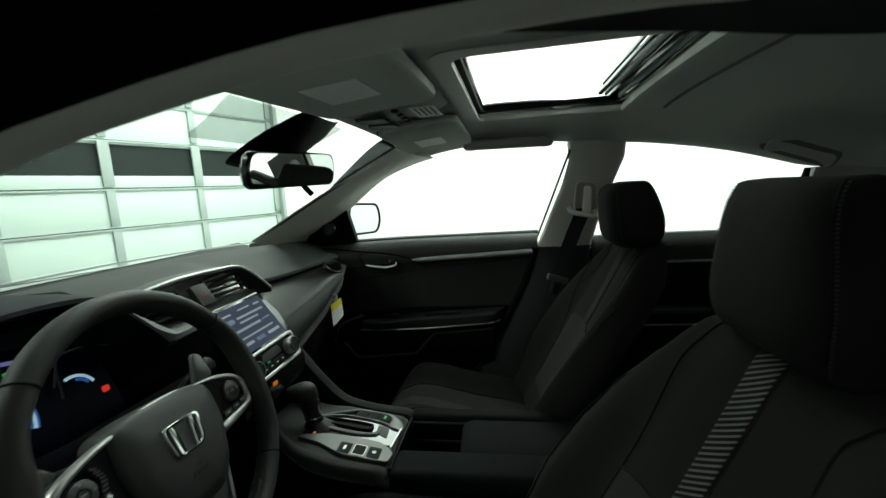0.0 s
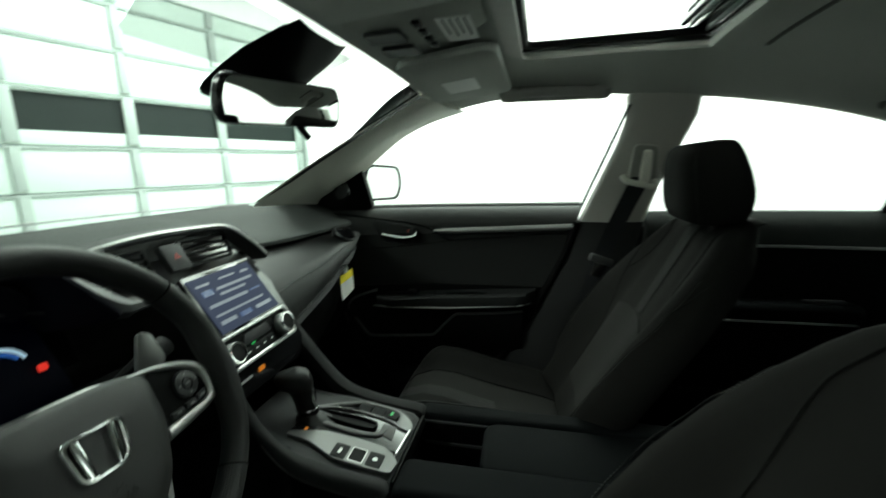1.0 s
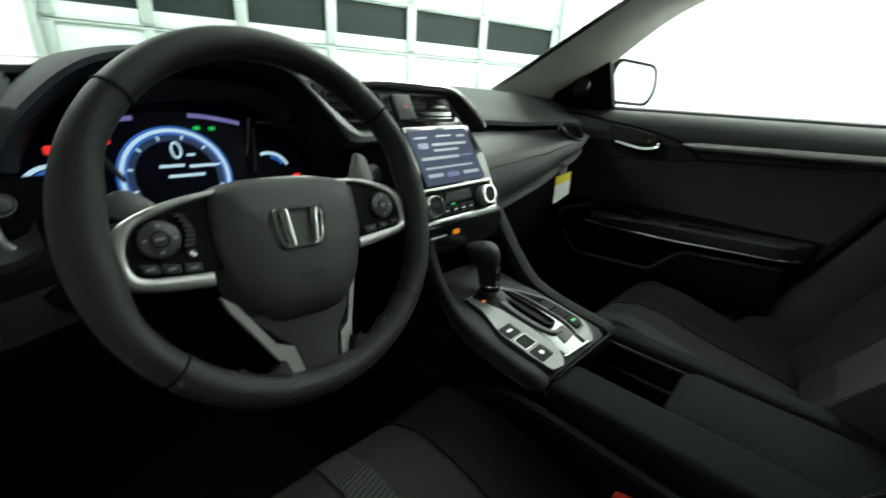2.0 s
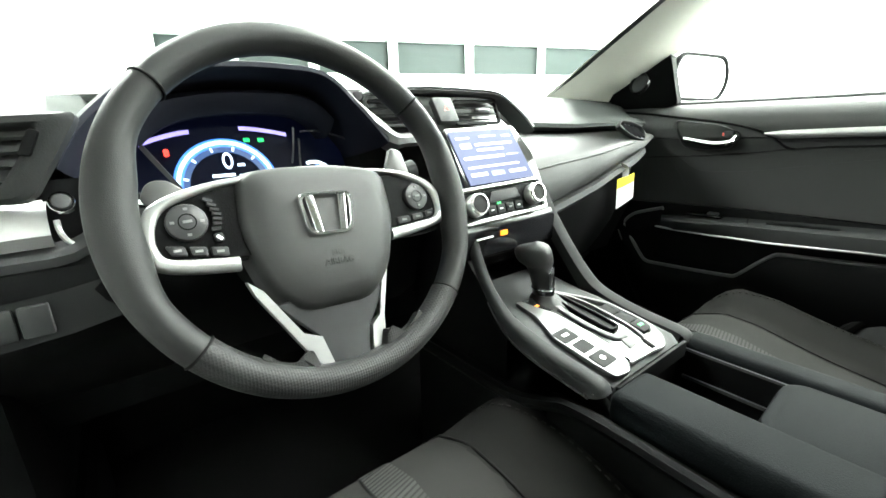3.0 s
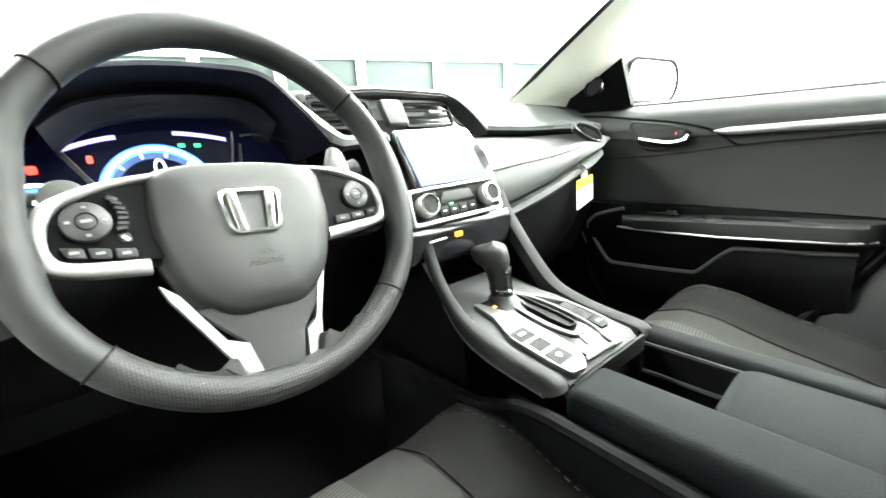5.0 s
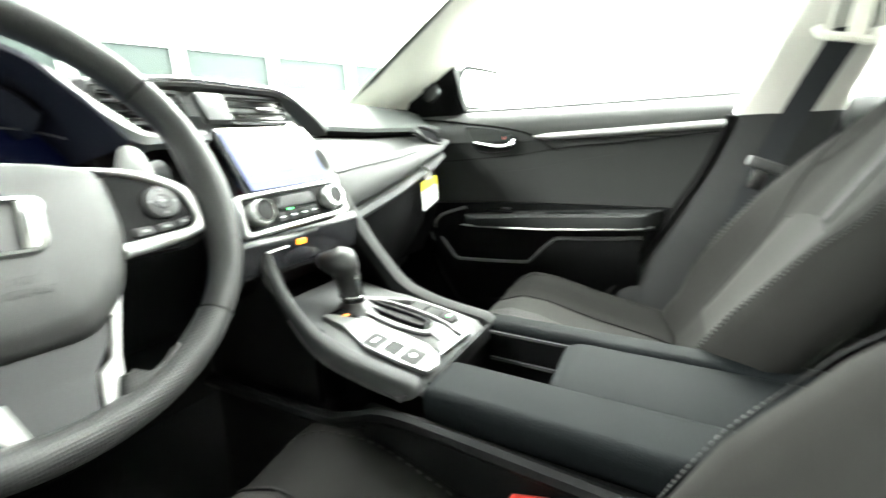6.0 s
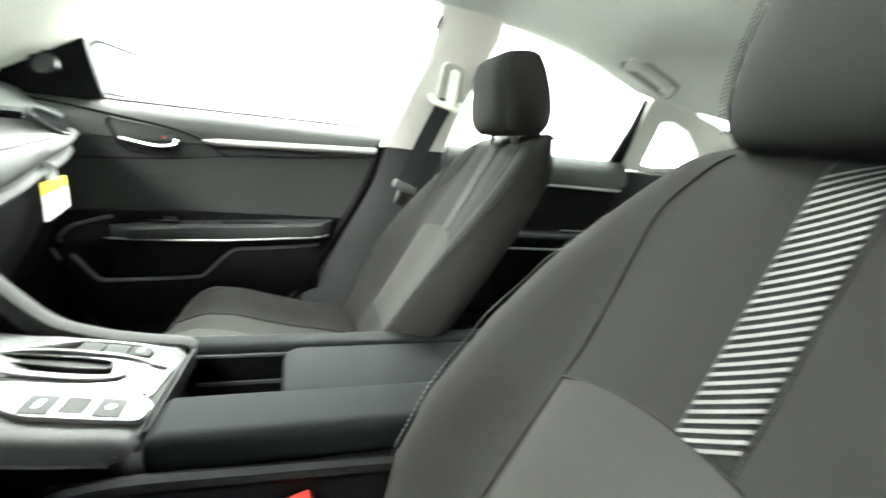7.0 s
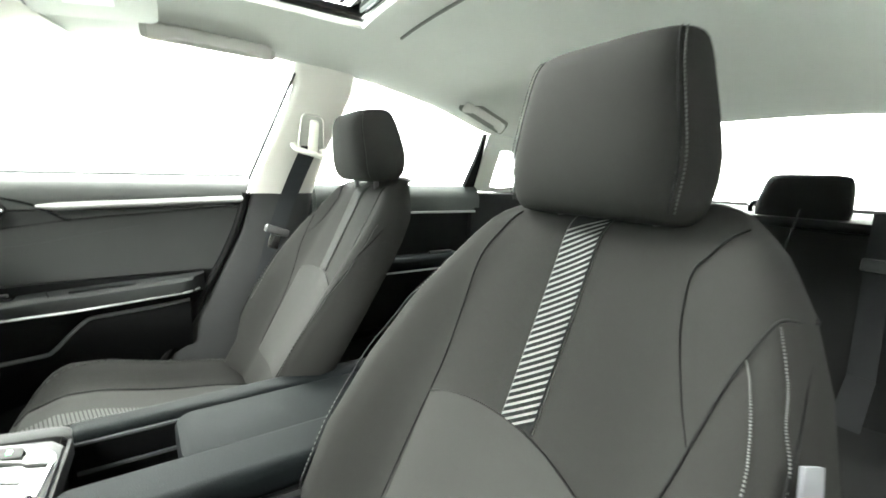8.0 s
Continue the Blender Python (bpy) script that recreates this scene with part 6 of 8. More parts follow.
    # bright arcs of the small dial beside the main display
    for pts in (((-0.314, 0.648, 0.888), (-0.316, 0.648, 0.865), (-0.321, 0.650, 0.836)), ((-0.304, 0.646, 0.882), (-0.280, 0.646, 0.882), (-0.250, 0.646, 0.875), (-0.220, 0.645, 0.864), (-0.196, 0.643, 0.852))):
        bm = bm_new()
        tube(bm, spline(pts, 6), 0.0016, 6)
        part("dial_arc", bm, M_DECK, ins, "thin bright arc")
    # driver side vent and trim
    vm = Matrix.Translation((-0.615, 0.548, 0.862)) @ Euler((radians(72), 0, radians(-14))).to_matrix().to_4x4()
    o = rounded([(-0.10, -0.036), (0.016, -0.038), (0.062, 0.046), (-0.10, 0.040)], 0.012)
    oi = rounded([(-0.10, -0.024), (-0.006, -0.026), (0.030, 0.032), (-0.10, 0.029)], 0.008)
    bm = bm_new()
    ringplate(bm, o, oi, 0.014, vm, bevel=0.004)
    v = part("side_vent", bm, M_LOWPAD, d, "side air vent with a grey surround")
    bm = bm_new()
    plate(bm, rounded([(0.014, 0.004), (0.023, 0.002), (0.032, 0.026), (0.024, 0.028)], 0.003), 0.006, vm, 0.001, z0=0.012)
    part("vent_wheel", bm, M_BLACK, v, "black vent thumb wheel")
    bm = bm_new()
    plate(bm, [(p[0] * 0.9, p[1] * 0.85) for p in o], 0.004, vm, z0=-0.006)
    part("vent_well", bm, M_FRIT, v)
    for k in range(4):
        bm = bm_new()
        bar(bm, vm @ Vector((-0.095, -0.018 + k * 0.013, 0.003)), vm @ Vector((-0.002 + k * 0.009, -0.018 + k * 0.014, 0.003)), 0.010, 0.003)
        part("vane", bm, M_BLACK, v)
    # same trim as the passenger inlay; its bright reflection is in the silver
    bm = bm_new()
    rows = []
    for x in frange(-0.74, -0.597, 8):
        rows.append([Vector((x, 0.56, 0.826)), Vector((x, 0.538, 0.822)), Vector((x, 0.524, 0.812)), Vector((x, 0.517, 0.797)), Vector((x, 0.522, 0.785)), Vector((x, 0.55, 0.780))])
    loft(bm, rows)
    part("inlay", bm, M_SILVER, d, "inlay panel with its white reflection put into the silver")
    bm = bm_new()
    rows = []
    for x, dz in ((-0.74, 0.0), (-0.60, 0.0), (-0.585, 0.002), (-0.572, 0.008), (-0.565, 0.020)):
        rows.append([Vector((x, 0.56, 0.784 + dz)), Vector((x, 0.526, 0.782 + dz)), Vector((x, 0.516, 0.775 + dz)), Vector((x, 0.518, 0.766 + dz)), Vector((x, 0.55, 0.760 + dz))])
    loft(bm, rows)
    part("lower_lip", bm, M_GREY, d, "grey lip below the silver panel")
    bm = bm_new()
    loft(bm, [[Vector((x, 0.552, z)) for z in (0.775, 0.800, 0.825, 0.845)] for x in (-0.60, -0.57, -0.545)])
    part("button_panel", bm, M_BLACK, d)
    bm = bm_new()
    bmt = Matrix.Translation((-0.584, 0.535, 0.822)) @ Euler((radians(65), 0, 0)).to_matrix().to_4x4()
    disc(bm, bmt, 0.0075, 0.012, 28, 0.002)
    sb = part("start_button", bm, M_GREY, d)
    bm = bm_new()
    ringplate(bm, [(0.0105 * math.cos(k * math.pi / 14), 0.0105 * math.sin(k * math.pi / 14)) for k in range(28)], [(0.0080 * math.cos(k * math.pi / 14), 0.0080 * math.sin(k * math.pi / 14)) for k in range(28)], 0.010, bmt, bevel=0.001)
    part("button_ring", bm, M_CHROME, sb)
    bm = bm_new()
    tube(bm, spline([(-0.592, 0.533, 0.808), (-0.5915, 0.530, 0.798), (-0.588, 0.529, 0.788), (-0.580, 0.529, 0.780), (-0.570, 0.531, 0.776)], 6), 0.0026, 6)
    part("bright_line", bm, M_SILVER, d)
    bm = bm_new()
    rows = []
    for x in frange(-0.74, -0.13, 20):
        k = smooth(x, -0.55, -0.35)
        rows.append([Vector((x, 0.55 + 0.04 * k, 0.775)), Vector((x, 0.515 + 0.06 * k, 0.765)), Vector((x, 0.508 + 0.07 * k, 0.74)), Vector((x, 0.512 + 0.07 * k, 0.705)), Vector((x, 0.54 + 0.06 * k, 0.67)), Vector((x, 0.62, 0.60)), Vector((x, 0.75, 0.50))])
    loft(bm, rows)
    low = part("knee_panel", bm, M_BLACK, d)
    bm = bm_new()
    loft(bm, [[Vector((x, 0.500 + 0.012 * smooth(x, -0.62, -0.55), z0 + dz)) for z0 in (0.746, 0.742, 0.724, 0.706, 0.702)] for x, dz in ((-0.74, -0.004), (-0.64, -0.002), (-0.60, 0.0), (-0.57, 0.003), (-0.55, 0.006))])
    fascia = part("switch_fascia", bm, M_WING, low, "grey switch fascia")
    for x in (-0.672, -0.647, -0.622):
        bm = bm_new()
        box(bm, (x, 0.4995, 0.7235), (0.0225, 0.008, 0.030), 0.002)
        part("switch", bm, M_GREY, fascia)


build_dash()


def build_tag():
    t = thing("price_tag", "yellow and white paper tag hanging from the dashboard end", "paper tag", (0.49, 0.57, 0.76))
    tl, tr = Vector((0.473, 0.578, 0.737)), Vector((0.512, 0.556, 0.752))
    n = Vector((-0.0006, -0.0010, 0))

    def sheet(name, rows, mt, lab=""):
        bm = bm_new()
        pts = [[a, a.lerp(b, 0.5) + n * 1.5, b] for a, b in rows]
        loft(bm, pts)
        loft(bm, [[p - n for p in r] for r in pts])
        part(name, bm, mt, t, lab)
    sheet("loop", [(Vector((0.418, 0.553, 0.786)), Vector((0.437, 0.546, 0.782))), (Vector((0.450, 0.556, 0.778)), Vector((0.464, 0.549, 0.774))), (Vector((0.474, 0.566, 0.760)), Vector((0.489, 0.558, 0.760))), (Vector((0.481, 0.570, 0.742)), Vector((0.496, 0.562, 0.746)))], M_PAPER)
    sheet("header", [(tl, tr), (tl + Vector((0.001, 0, -0.026)), tr + Vector((0.001, 0, -0.022)))], M_YELLOW, "yellow printed head")
    sheet("slip", [(tl + Vector((0.001, 0, -0.026)), tr + Vector((0.001, 0, -0.022))), (tl + Vector((0.004, 0, -0.078)), tr + Vector((0.004, 0, -0.064)))], M_PAPER)


build_tag()

# ---- steering wheel ----


def build_wheel():
    C = Vector((-0.376, 0.402, 0.811))
    tilt, yaw = 0.372, 0.066
    n = Vector((math.sin(yaw) * math.cos(tilt), -math.cos(yaw) * math.cos(tilt), math.sin(tilt)))
    r = Vector((math.cos(yaw), math.sin(yaw), 0))
    u = n.cross(r)
    m = Matrix((r, u, n)).transposed().to_4x4()
    m.translation = C
    w = thing("steering_wheel", "black leather steering wheel with silver-edged spokes", "steering wheel")
    w.matrix_basis = m @ Matrix.Rotation(radians(-4), 4, "Z")
    def add(name, bm, mt, parent=w, lab="", sharp=40):
        return part(name, bm, mt, parent, lab, local=True, sharp=sharp)
    def rim(a0, a1, nm, mt, rad):
        bm = bm_new()
        k = 48
        rows = []
        for i in range(k + 1):
            a = radians(a0 + (a1 - a0) * i / k)
            e = Vector((math.cos(a), math.sin(a), 0))
            grip = 1 - smooth(abs(math.sin(a)), 0.16, 0.46)
            rr = rad + 0.0034 * grip
            c = e * (0.1890 - rr)
            rows.append([c + e * (rr * math.cos(t)) + Vector((0, 0, rad * 1.2 * math.sin(t))) for t in (2 * math.pi * q / 18 for q in range(18))])
        loft(bm, rows, close=True, cap=True)
        return add(nm, bm, mt)
    rim(41, 139, "rim_top", M_LEATHER, 0.0148)
    rim(139.6, 221, "rim_side", M_LEATHER, 0.0146)
    rim(221.6, 318, "rim_bottom", M_PERF, 0.0152)
    rim(318.6, 400.4, "rim_side", M_LEATHER, 0.0146)
    for a in (40.7, 139.3, 221.3, 318.3):
        bm = bm_new()
        an = radians(a)
        e = Vector((math.cos(an), math.sin(an), 0))
        c = e * 0.1741
        tube(bm, [c + e * (0.0151 * math.cos(t)) + Vector((0, 0, 0.0180 * math.sin(t))) for t in (2 * math.pi * q / 20 for q in range(20))], 0.0013, 6, closed=True, up=(-e.y, e.x, 0))
        add("rim_seam", bm, M_PIPING)
    # airbag cover, domed
    o = rounded([(-0.080, 0.036), (-0.040, 0.043), (0.040, 0.043), (0.080, 0.036), (0.083, -0.020), (0.066, -0.075), (0.038, -0.105), (-0.038, -0.105), (-0.066, -0.075), (-0.083, -0.020)], 0.016, 5)
    bm = bm_new()
    rows = []
    for f, z in ((0.99, -0.045), (1.0, -0.020), (0.995, -0.010), (0.965, -0.002), (0.90, 0.004), (0.70, 0.009), (0.40, 0.011), (0.05, 0.012)):
        rows.append([Vector((p[0] * f, -0.030 + (p[1] + 0.030) * f, z)) for p in o])
    loft(bm, rows, close=True, cap=True)
    bag = add("airbag_cover", bm, M_COVER, sharp=70)
    # badge: a plain bright shape
    o = rounded([(-0.030, 0.022), (0.030, 0.022), (0.024, -0.022), (-0.024, -0.022)], 0.011, 5)
    bm = bm_new()
    ringplate(bm, o, [(p[0] * 0.82, p[1] * 0.80) for p in o], 0.006, Matrix.Translation((-0.002, -0.012, 0.010)), bevel=0.002)
    bd = add("badge", bm, M_CHROME, bag, "plain chrome badge")
    for sg in (-1, 1):
        bm = bm_new()
        plate(bm, [(sg * 0.0215, 0.018), (sg * 0.0125, 0.018), (sg * 0.0085, -0.018), (sg * 0.0165, -0.018)], 0.004, Matrix.Translation((-0.002, -0.012, 0.011)), 0.001)
        add("badge_bar", bm, M_CHROME, bd)
    # raised lettering
    for k, word in enumerate(("SRS", "AIRBAG")):
        cu = bpy.data.curves.new("lettering", "FONT")
        cu.body, cu.size, cu.align_x, cu.extrude = word, 0.0090, "CENTER", 0.0004
        tmp = bpy.data.objects.new("lettering", cu)
        scene.collection.objects.link(tmp)
        me = bpy.data.meshes.new_from_object(tmp.evaluated_get(bpy.context.evaluated_depsgraph_get()))
        bpy.data.objects.remove(tmp)
        bm = bm_new()
        bm.from_mesh(me)
        bpy.data.meshes.remove(me)
        bmesh.ops.translate(bm, verts=bm.verts, vec=(0.001, -0.0545 - 0.009 * k, 0.0114))
        add("lettering", bm, M_COVER, bag, "raised lettering in the cover vinyl")
    # spokes: open silver mouldings round the button pods
    frames = {
        -1: ([(-0.066, 0.0340), (-0.097, 0.0290), (-0.1235, 0.0216), (-0.1450, 0.0113), (-0.1530, 0.0), (-0.1558, -0.020), (-0.1537, -0.033), (-0.1465, -0.0440), (-0.1226, -0.0500), (-0.086, -0.0535)],
             [(-0.066, 0.0285), (-0.0925, 0.0232), (-0.1150, 0.0162), (-0.1345, 0.0075), (-0.1432, -0.005), (-0.1458, -0.0190), (-0.1442, -0.0285), (-0.1385, -0.0352), (-0.1200, -0.0382), (-0.086, -0.0405)]),
        1: ([(0.046, 0.0378), (0.090, 0.0358), (0.1200, 0.0298), (0.1400, 0.0215), (0.1515, 0.0112), (0.1572, -0.004), (0.1580, -0.0210), (0.1500, -0.0330), (0.1150, -0.0410), (0.076, -0.0462)],
            [(0.046, 0.0345), (0.087, 0.0300), (0.1130, 0.0232), (0.1300, 0.0160), (0.1405, 0.0080), (0.1458, -0.004), (0.1462, -0.0175), (0.1390, -0.0258), (0.1100, -0.0295), (0.077, -0.0330)]),
    }
    keys = {
        -1: [[(-0.1405, -0.0240), (-0.1265, -0.0262), (-0.1250, -0.0345), (-0.1365, -0.0328)], [(-0.1240, -0.0265), (-0.1100, -0.0287), (-0.1100, -0.0368), (-0.1225, -0.0348)], [(-0.1075, -0.0290), (-0.0935, -0.0305), (-0.0935, -0.0388), (-0.1070, -0.0372)]],
        1: [[(0.0875, -0.0215), (0.1050, -0.0205), (0.1060, -0.0280), (0.0880, -0.0300)], [(0.1085, -0.0200), (0.1240, -0.0185), (0.1250, -0.0258), (0.1090, -0.0276)], [(0.1275, -0.0180), (0.1425, -0.0145), (0.1395, -0.0225), (0.1280, -0.0252)]],
    }
    for sg in (-1, 1):
        outer, inner = frames[sg]
        bm = bm_new()
        ribbon(bm, outer, inner, 0.012, z0=-0.013)
        fr = add("spoke_frame", bm, M_SILVER, w, "satin silver spoke frame")
        bm = bm_new()
        plate(bm, [p.to_2d() for p in spline([(*p, 0) for p in inner[1:]], 3)] + [(sg * 0.074, -0.041), (sg * 0.074, 0.026)], 0.012, z0=-0.018)
        pod = add("button_pod", bm, M_BLACK, fr)
        bm = bm_new()
        plate(bm, rounded([(sg * 0.070, 0.028), (sg * 0.150, 0.012), (sg * 0.174, 0.010), (sg * 0.174, -0.022), (sg * 0.150, -0.042), (sg * 0.070, -0.044)], 0.01), 0.018, z0=-0.034)
        add("spoke", bm, M_LEATHER)
        cx, cy, cr = (-0.1215, -0.0060, 0.0160) if sg < 0 else (0.1195, 0.0010, 0.0160)
        bm = bm_new()
        disc(bm, Matrix.Translation((cx, cy, -0.006)), cr, 0.0055, 30, 0.002)
        pad = add("button_wheel", bm, M_DIAL, pod, "grey direction pad")
        bm = bm_new()
        ringplate(bm, [(0.0072 * math.cos(k * math.pi / 10), 0.0072 * math.sin(k * math.pi / 10)) for k in range(20)], [(0.0062 * math.cos(k * math.pi / 10), 0.0062 * math.sin(k * math.pi / 10)) for k in range(20)], 0.0008, Matrix.Translation((cx, cy, -0.0007)))
        add("button_ring", bm, M_BLACK, pad)
        bm = bm_new()
        bar(bm, (cx - 0.0035, cy, 0.0), (cx + 0.0035, cy + 0.0006, 0.0), 0.0022, 0.0012)
        add("button_mark", bm, M_PRINT, pad)
        for a in range(4):
            bm = bm_new()
            px, py = cx + 0.0112 * math.cos(a * math.pi / 2), cy + 0.0112 * math.sin(a * math.pi / 2)
            bar(bm, (px - 0.0016, py, -0.0002), (px + 0.0016, py, -0.0002), 0.0022, 0.0010)
            add("button_mark", bm, M_PRINT, pad)
        for key in keys[sg]:
            bm = bm_new()
            plate(bm, rounded(key, 0.002), 0.0035, z0=-0.006, bevel=0.001)
            bt = add("button", bm, M_GREY, pod)
            kx, ky = sum(p[0] for p in key) / 4, sum(p[1] for p in key) / 4
            bm = bm_new()
            bar(bm, (kx - 0.003, ky, -0.0022), (kx + 0.003, ky, -0.0022), 0.0022, 0.0010)
            add("button_mark", bm, M_PRINT, bt)
        if sg < 0:
            for k in range(7):
                f = k / 6
                bm = bm_new()
                a = Vector((-0.1065 + 0.0030 * f + 0.0035 * math.sin(math.pi * f), 0.0135 - 0.027 * f, -0.0035))
                bar(bm, a, a + Vector((0.0070, -0.0028 + 0.0030 * f, 0)), 0.0026, 0.004)
                add("rib", bm, M_GREY, pod)
            bm = bm_new()
            plate(bm, rounded([(-0.1035, -0.0180), (-0.0960, -0.0170), (-0.0945, -0.0245), (-0.1020, -0.0255)], 0.002), 0.0035, z0=-0.006, bevel=0.001)
            bt = add("button", bm, M_GREY, pod)
            bm = bm_new()
            bar(bm, (-0.1010, -0.0200, -0.0022), (-0.0970, -0.0235, -0.0022), 0.0026, 0.001)
            add("button_mark", bm, M_PAPER, bt, "white telephone mark")
        # bright edge of the lower spoke, widening towards the rim
        if sg < 0:
            o = [(-0.0840, -0.0650), (-0.0716, -0.0758), (-0.0433, -0.1225), (-0.0262, -0.1300), (-0.0158, -0.1706), (-0.0215, -0.1695), (-0.0330, -0.1535), (-0.0450, -0.1365), (-0.0610, -0.1090), (-0.0790, -0.0790)]
        else:
            o = [(0.0580, -0.0640), (0.0640, -0.0660), (0.0460, -0.1240), (0.0430, -0.1420), (0.0340, -0.1640), (0.0240, -0.1690), (0.0292, -0.1325), (0.0405, -0.1240)]
        bm = bm_new()
        plate(bm, o, 0.009, z0=-0.013)
        add("lower_edge", bm, M_SILVER, w, "satin silver edge")
        bm = bm_new()
        o = spline([(0.030, -0.170, 0), (0.036, -0.152, 0), (0.0405, -0.140, 0), (0.046, -0.1440, 0), (0.058, -0.1500, 0), (0.074, -0.1450, 0), (0.090, -0.1330, 0), (0.094, -0.150, 0), (0.062, -0.172, 0)], 4)
        plate(bm, [(sg * p.x, p.y) for p in (o if sg > 0 else o[::-1])], 0.020, z0=-0.013, bevel=0.005)
        add("spoke_fillet", bm, M_PERF)
    bm = bm_new()
    tube(bm, spline([(-0.068, 0.0300, -0.010), (-0.045, 0.0362, -0.009), (0.0, 0.0388, -0.009), (0.030, 0.0382, -0.009), (0.048, 0.0350, -0.010)], 6), 0.0046, 10)
    add("top_edge", bm, M_SILVER, w, "thin bright edge over the cover")
    bm = bm_new()
    plate(bm, rounded([(-0.064, -0.090), (0.060, -0.090), (0.028, -0.1310), (0.019, -0.1725), (-0.016, -0.1725), (-0.0268, -0.1300)], 0.003), 0.010, z0=-0.016, bevel=0.002)
    add("lower_spoke", bm, M_GREY, w, "satin grey lower spoke")
    bm = bm_new()
    plate(bm, rounded([(-0.045, 0.03), (0.045, 0.03), (0.05, -0.08), (-0.05, -0.08)], 0.02), 0.06, z0=-0.075)
    add("hub", bm, M_BLACK)
    for sg in (-1, 1):
        bm = bm_new()
        up = 0.9 if sg > 0 else 0.45
        plate(bm, rounded([(sg * 0.100, 0.020), (sg * 0.128, 0.012), (sg * 0.150, 0.012 + 0.028 * up), (sg * 0.142, 0.012 + 0.068 * up), (sg * 0.126, 0.012 + 0.074 * up), (sg * 0.112, 0.02 + 0.03 * up)], 0.008), 0.006, z0=-0.050, bevel=0.002)
        add("paddle", bm, M_DECK, w, "satin silver paddle behind the spoke")
    # column shroud and stalks
    c = thing("steering_column", "black steering column shroud with two stalks", "steering column", (-0.37, 0.5, 0.75))
    bm = bm_new()
    rows = []
    for k, s in ((0.05, 0.8), (0.07, 1.0), (0.15, 1.05), (0.24, 1.0)):
        p = C - n * k + u * -0.015
        rows.append([p + r * (0.060 * s * math.cos(t)) + u * (0.050 * s * math.sin(t)) for t in (2 * math.pi * q / 20 for q in range(20))])
    loft(bm, rows, close=True, cap=True)
    part("shroud", bm, M_BLACK, c)
    for sg in (-1, 1):
        bm = bm_new()
        a = C - n * 0.075 + r * sg * 0.05 + u * 0.012
        b = C - n * 0.055 + r * sg * 0.165 + u * 0.040
        tube(bm, [a, a.lerp(b, 0.4), a.lerp(b, 0.7), b], lambda k: 0.0075 + 0.0045 * smooth(k, 0.3, 0.6), 12)
        stk = part("stalk", bm, M_BLACK, c)
        bm = bm_new()
        e = (b - a).normalized()
        tube(bm, [b - e * 0.012, b + e * 0.002], 0.0128, 12)
        part("stalk_tip", bm, M_GREY, stk)
        bm = bm_new()
        bar(bm, a.lerp(b, 0.55) + n * 0.012, a.lerp(b, 0.85) + n * 0.0125, 0.004, 0.001, up=n)
        part("marking", bm, M_PAPER, stk)


M_DIAL = material("dial_plastic", (0.030, 0.030, 0.031), 0.35, spec=0.4, grain=0.1)
M_PRINT = material("grey_print", (0.16, 0.16, 0.16), 0.6)
M_COVER = material("airbag_vinyl", (0.0115, 0.0113, 0.011), 0.55, grain=0.10, scale=1400, bump=0.2)
M_PERF = material("perforated_leather", (0.016, 0.016, 0.016), 0.55, spec=0.2, grain=0.1, scale=600)


def perforate(mt):
    nt = mt.node_tree
    b = nt.nodes["Principled BSDF"]
    vo = nt.nodes.new("ShaderNodeTexVoronoi")
    vo.inputs["Scale"].default_value = 380
    vo.inputs["Randomness"].default_value = 0.15
    nt.links.new(nt.nodes["Texture Coordinate"].outputs["Object"], vo.inputs["Vector"])
    bp = nt.nodes.new("ShaderNodeBump")
    bp.inputs["Strength"].default_value = 0.45
    bp.inputs["Distance"].default_value = 0.0012
    nt.links.new(vo.outputs["Distance"], bp.inputs["Height"])
    nt.links.new(bp.outputs[0], b.inputs["Normal"])


perforate(M_PERF)
build_wheel()

# ---- centre console ----


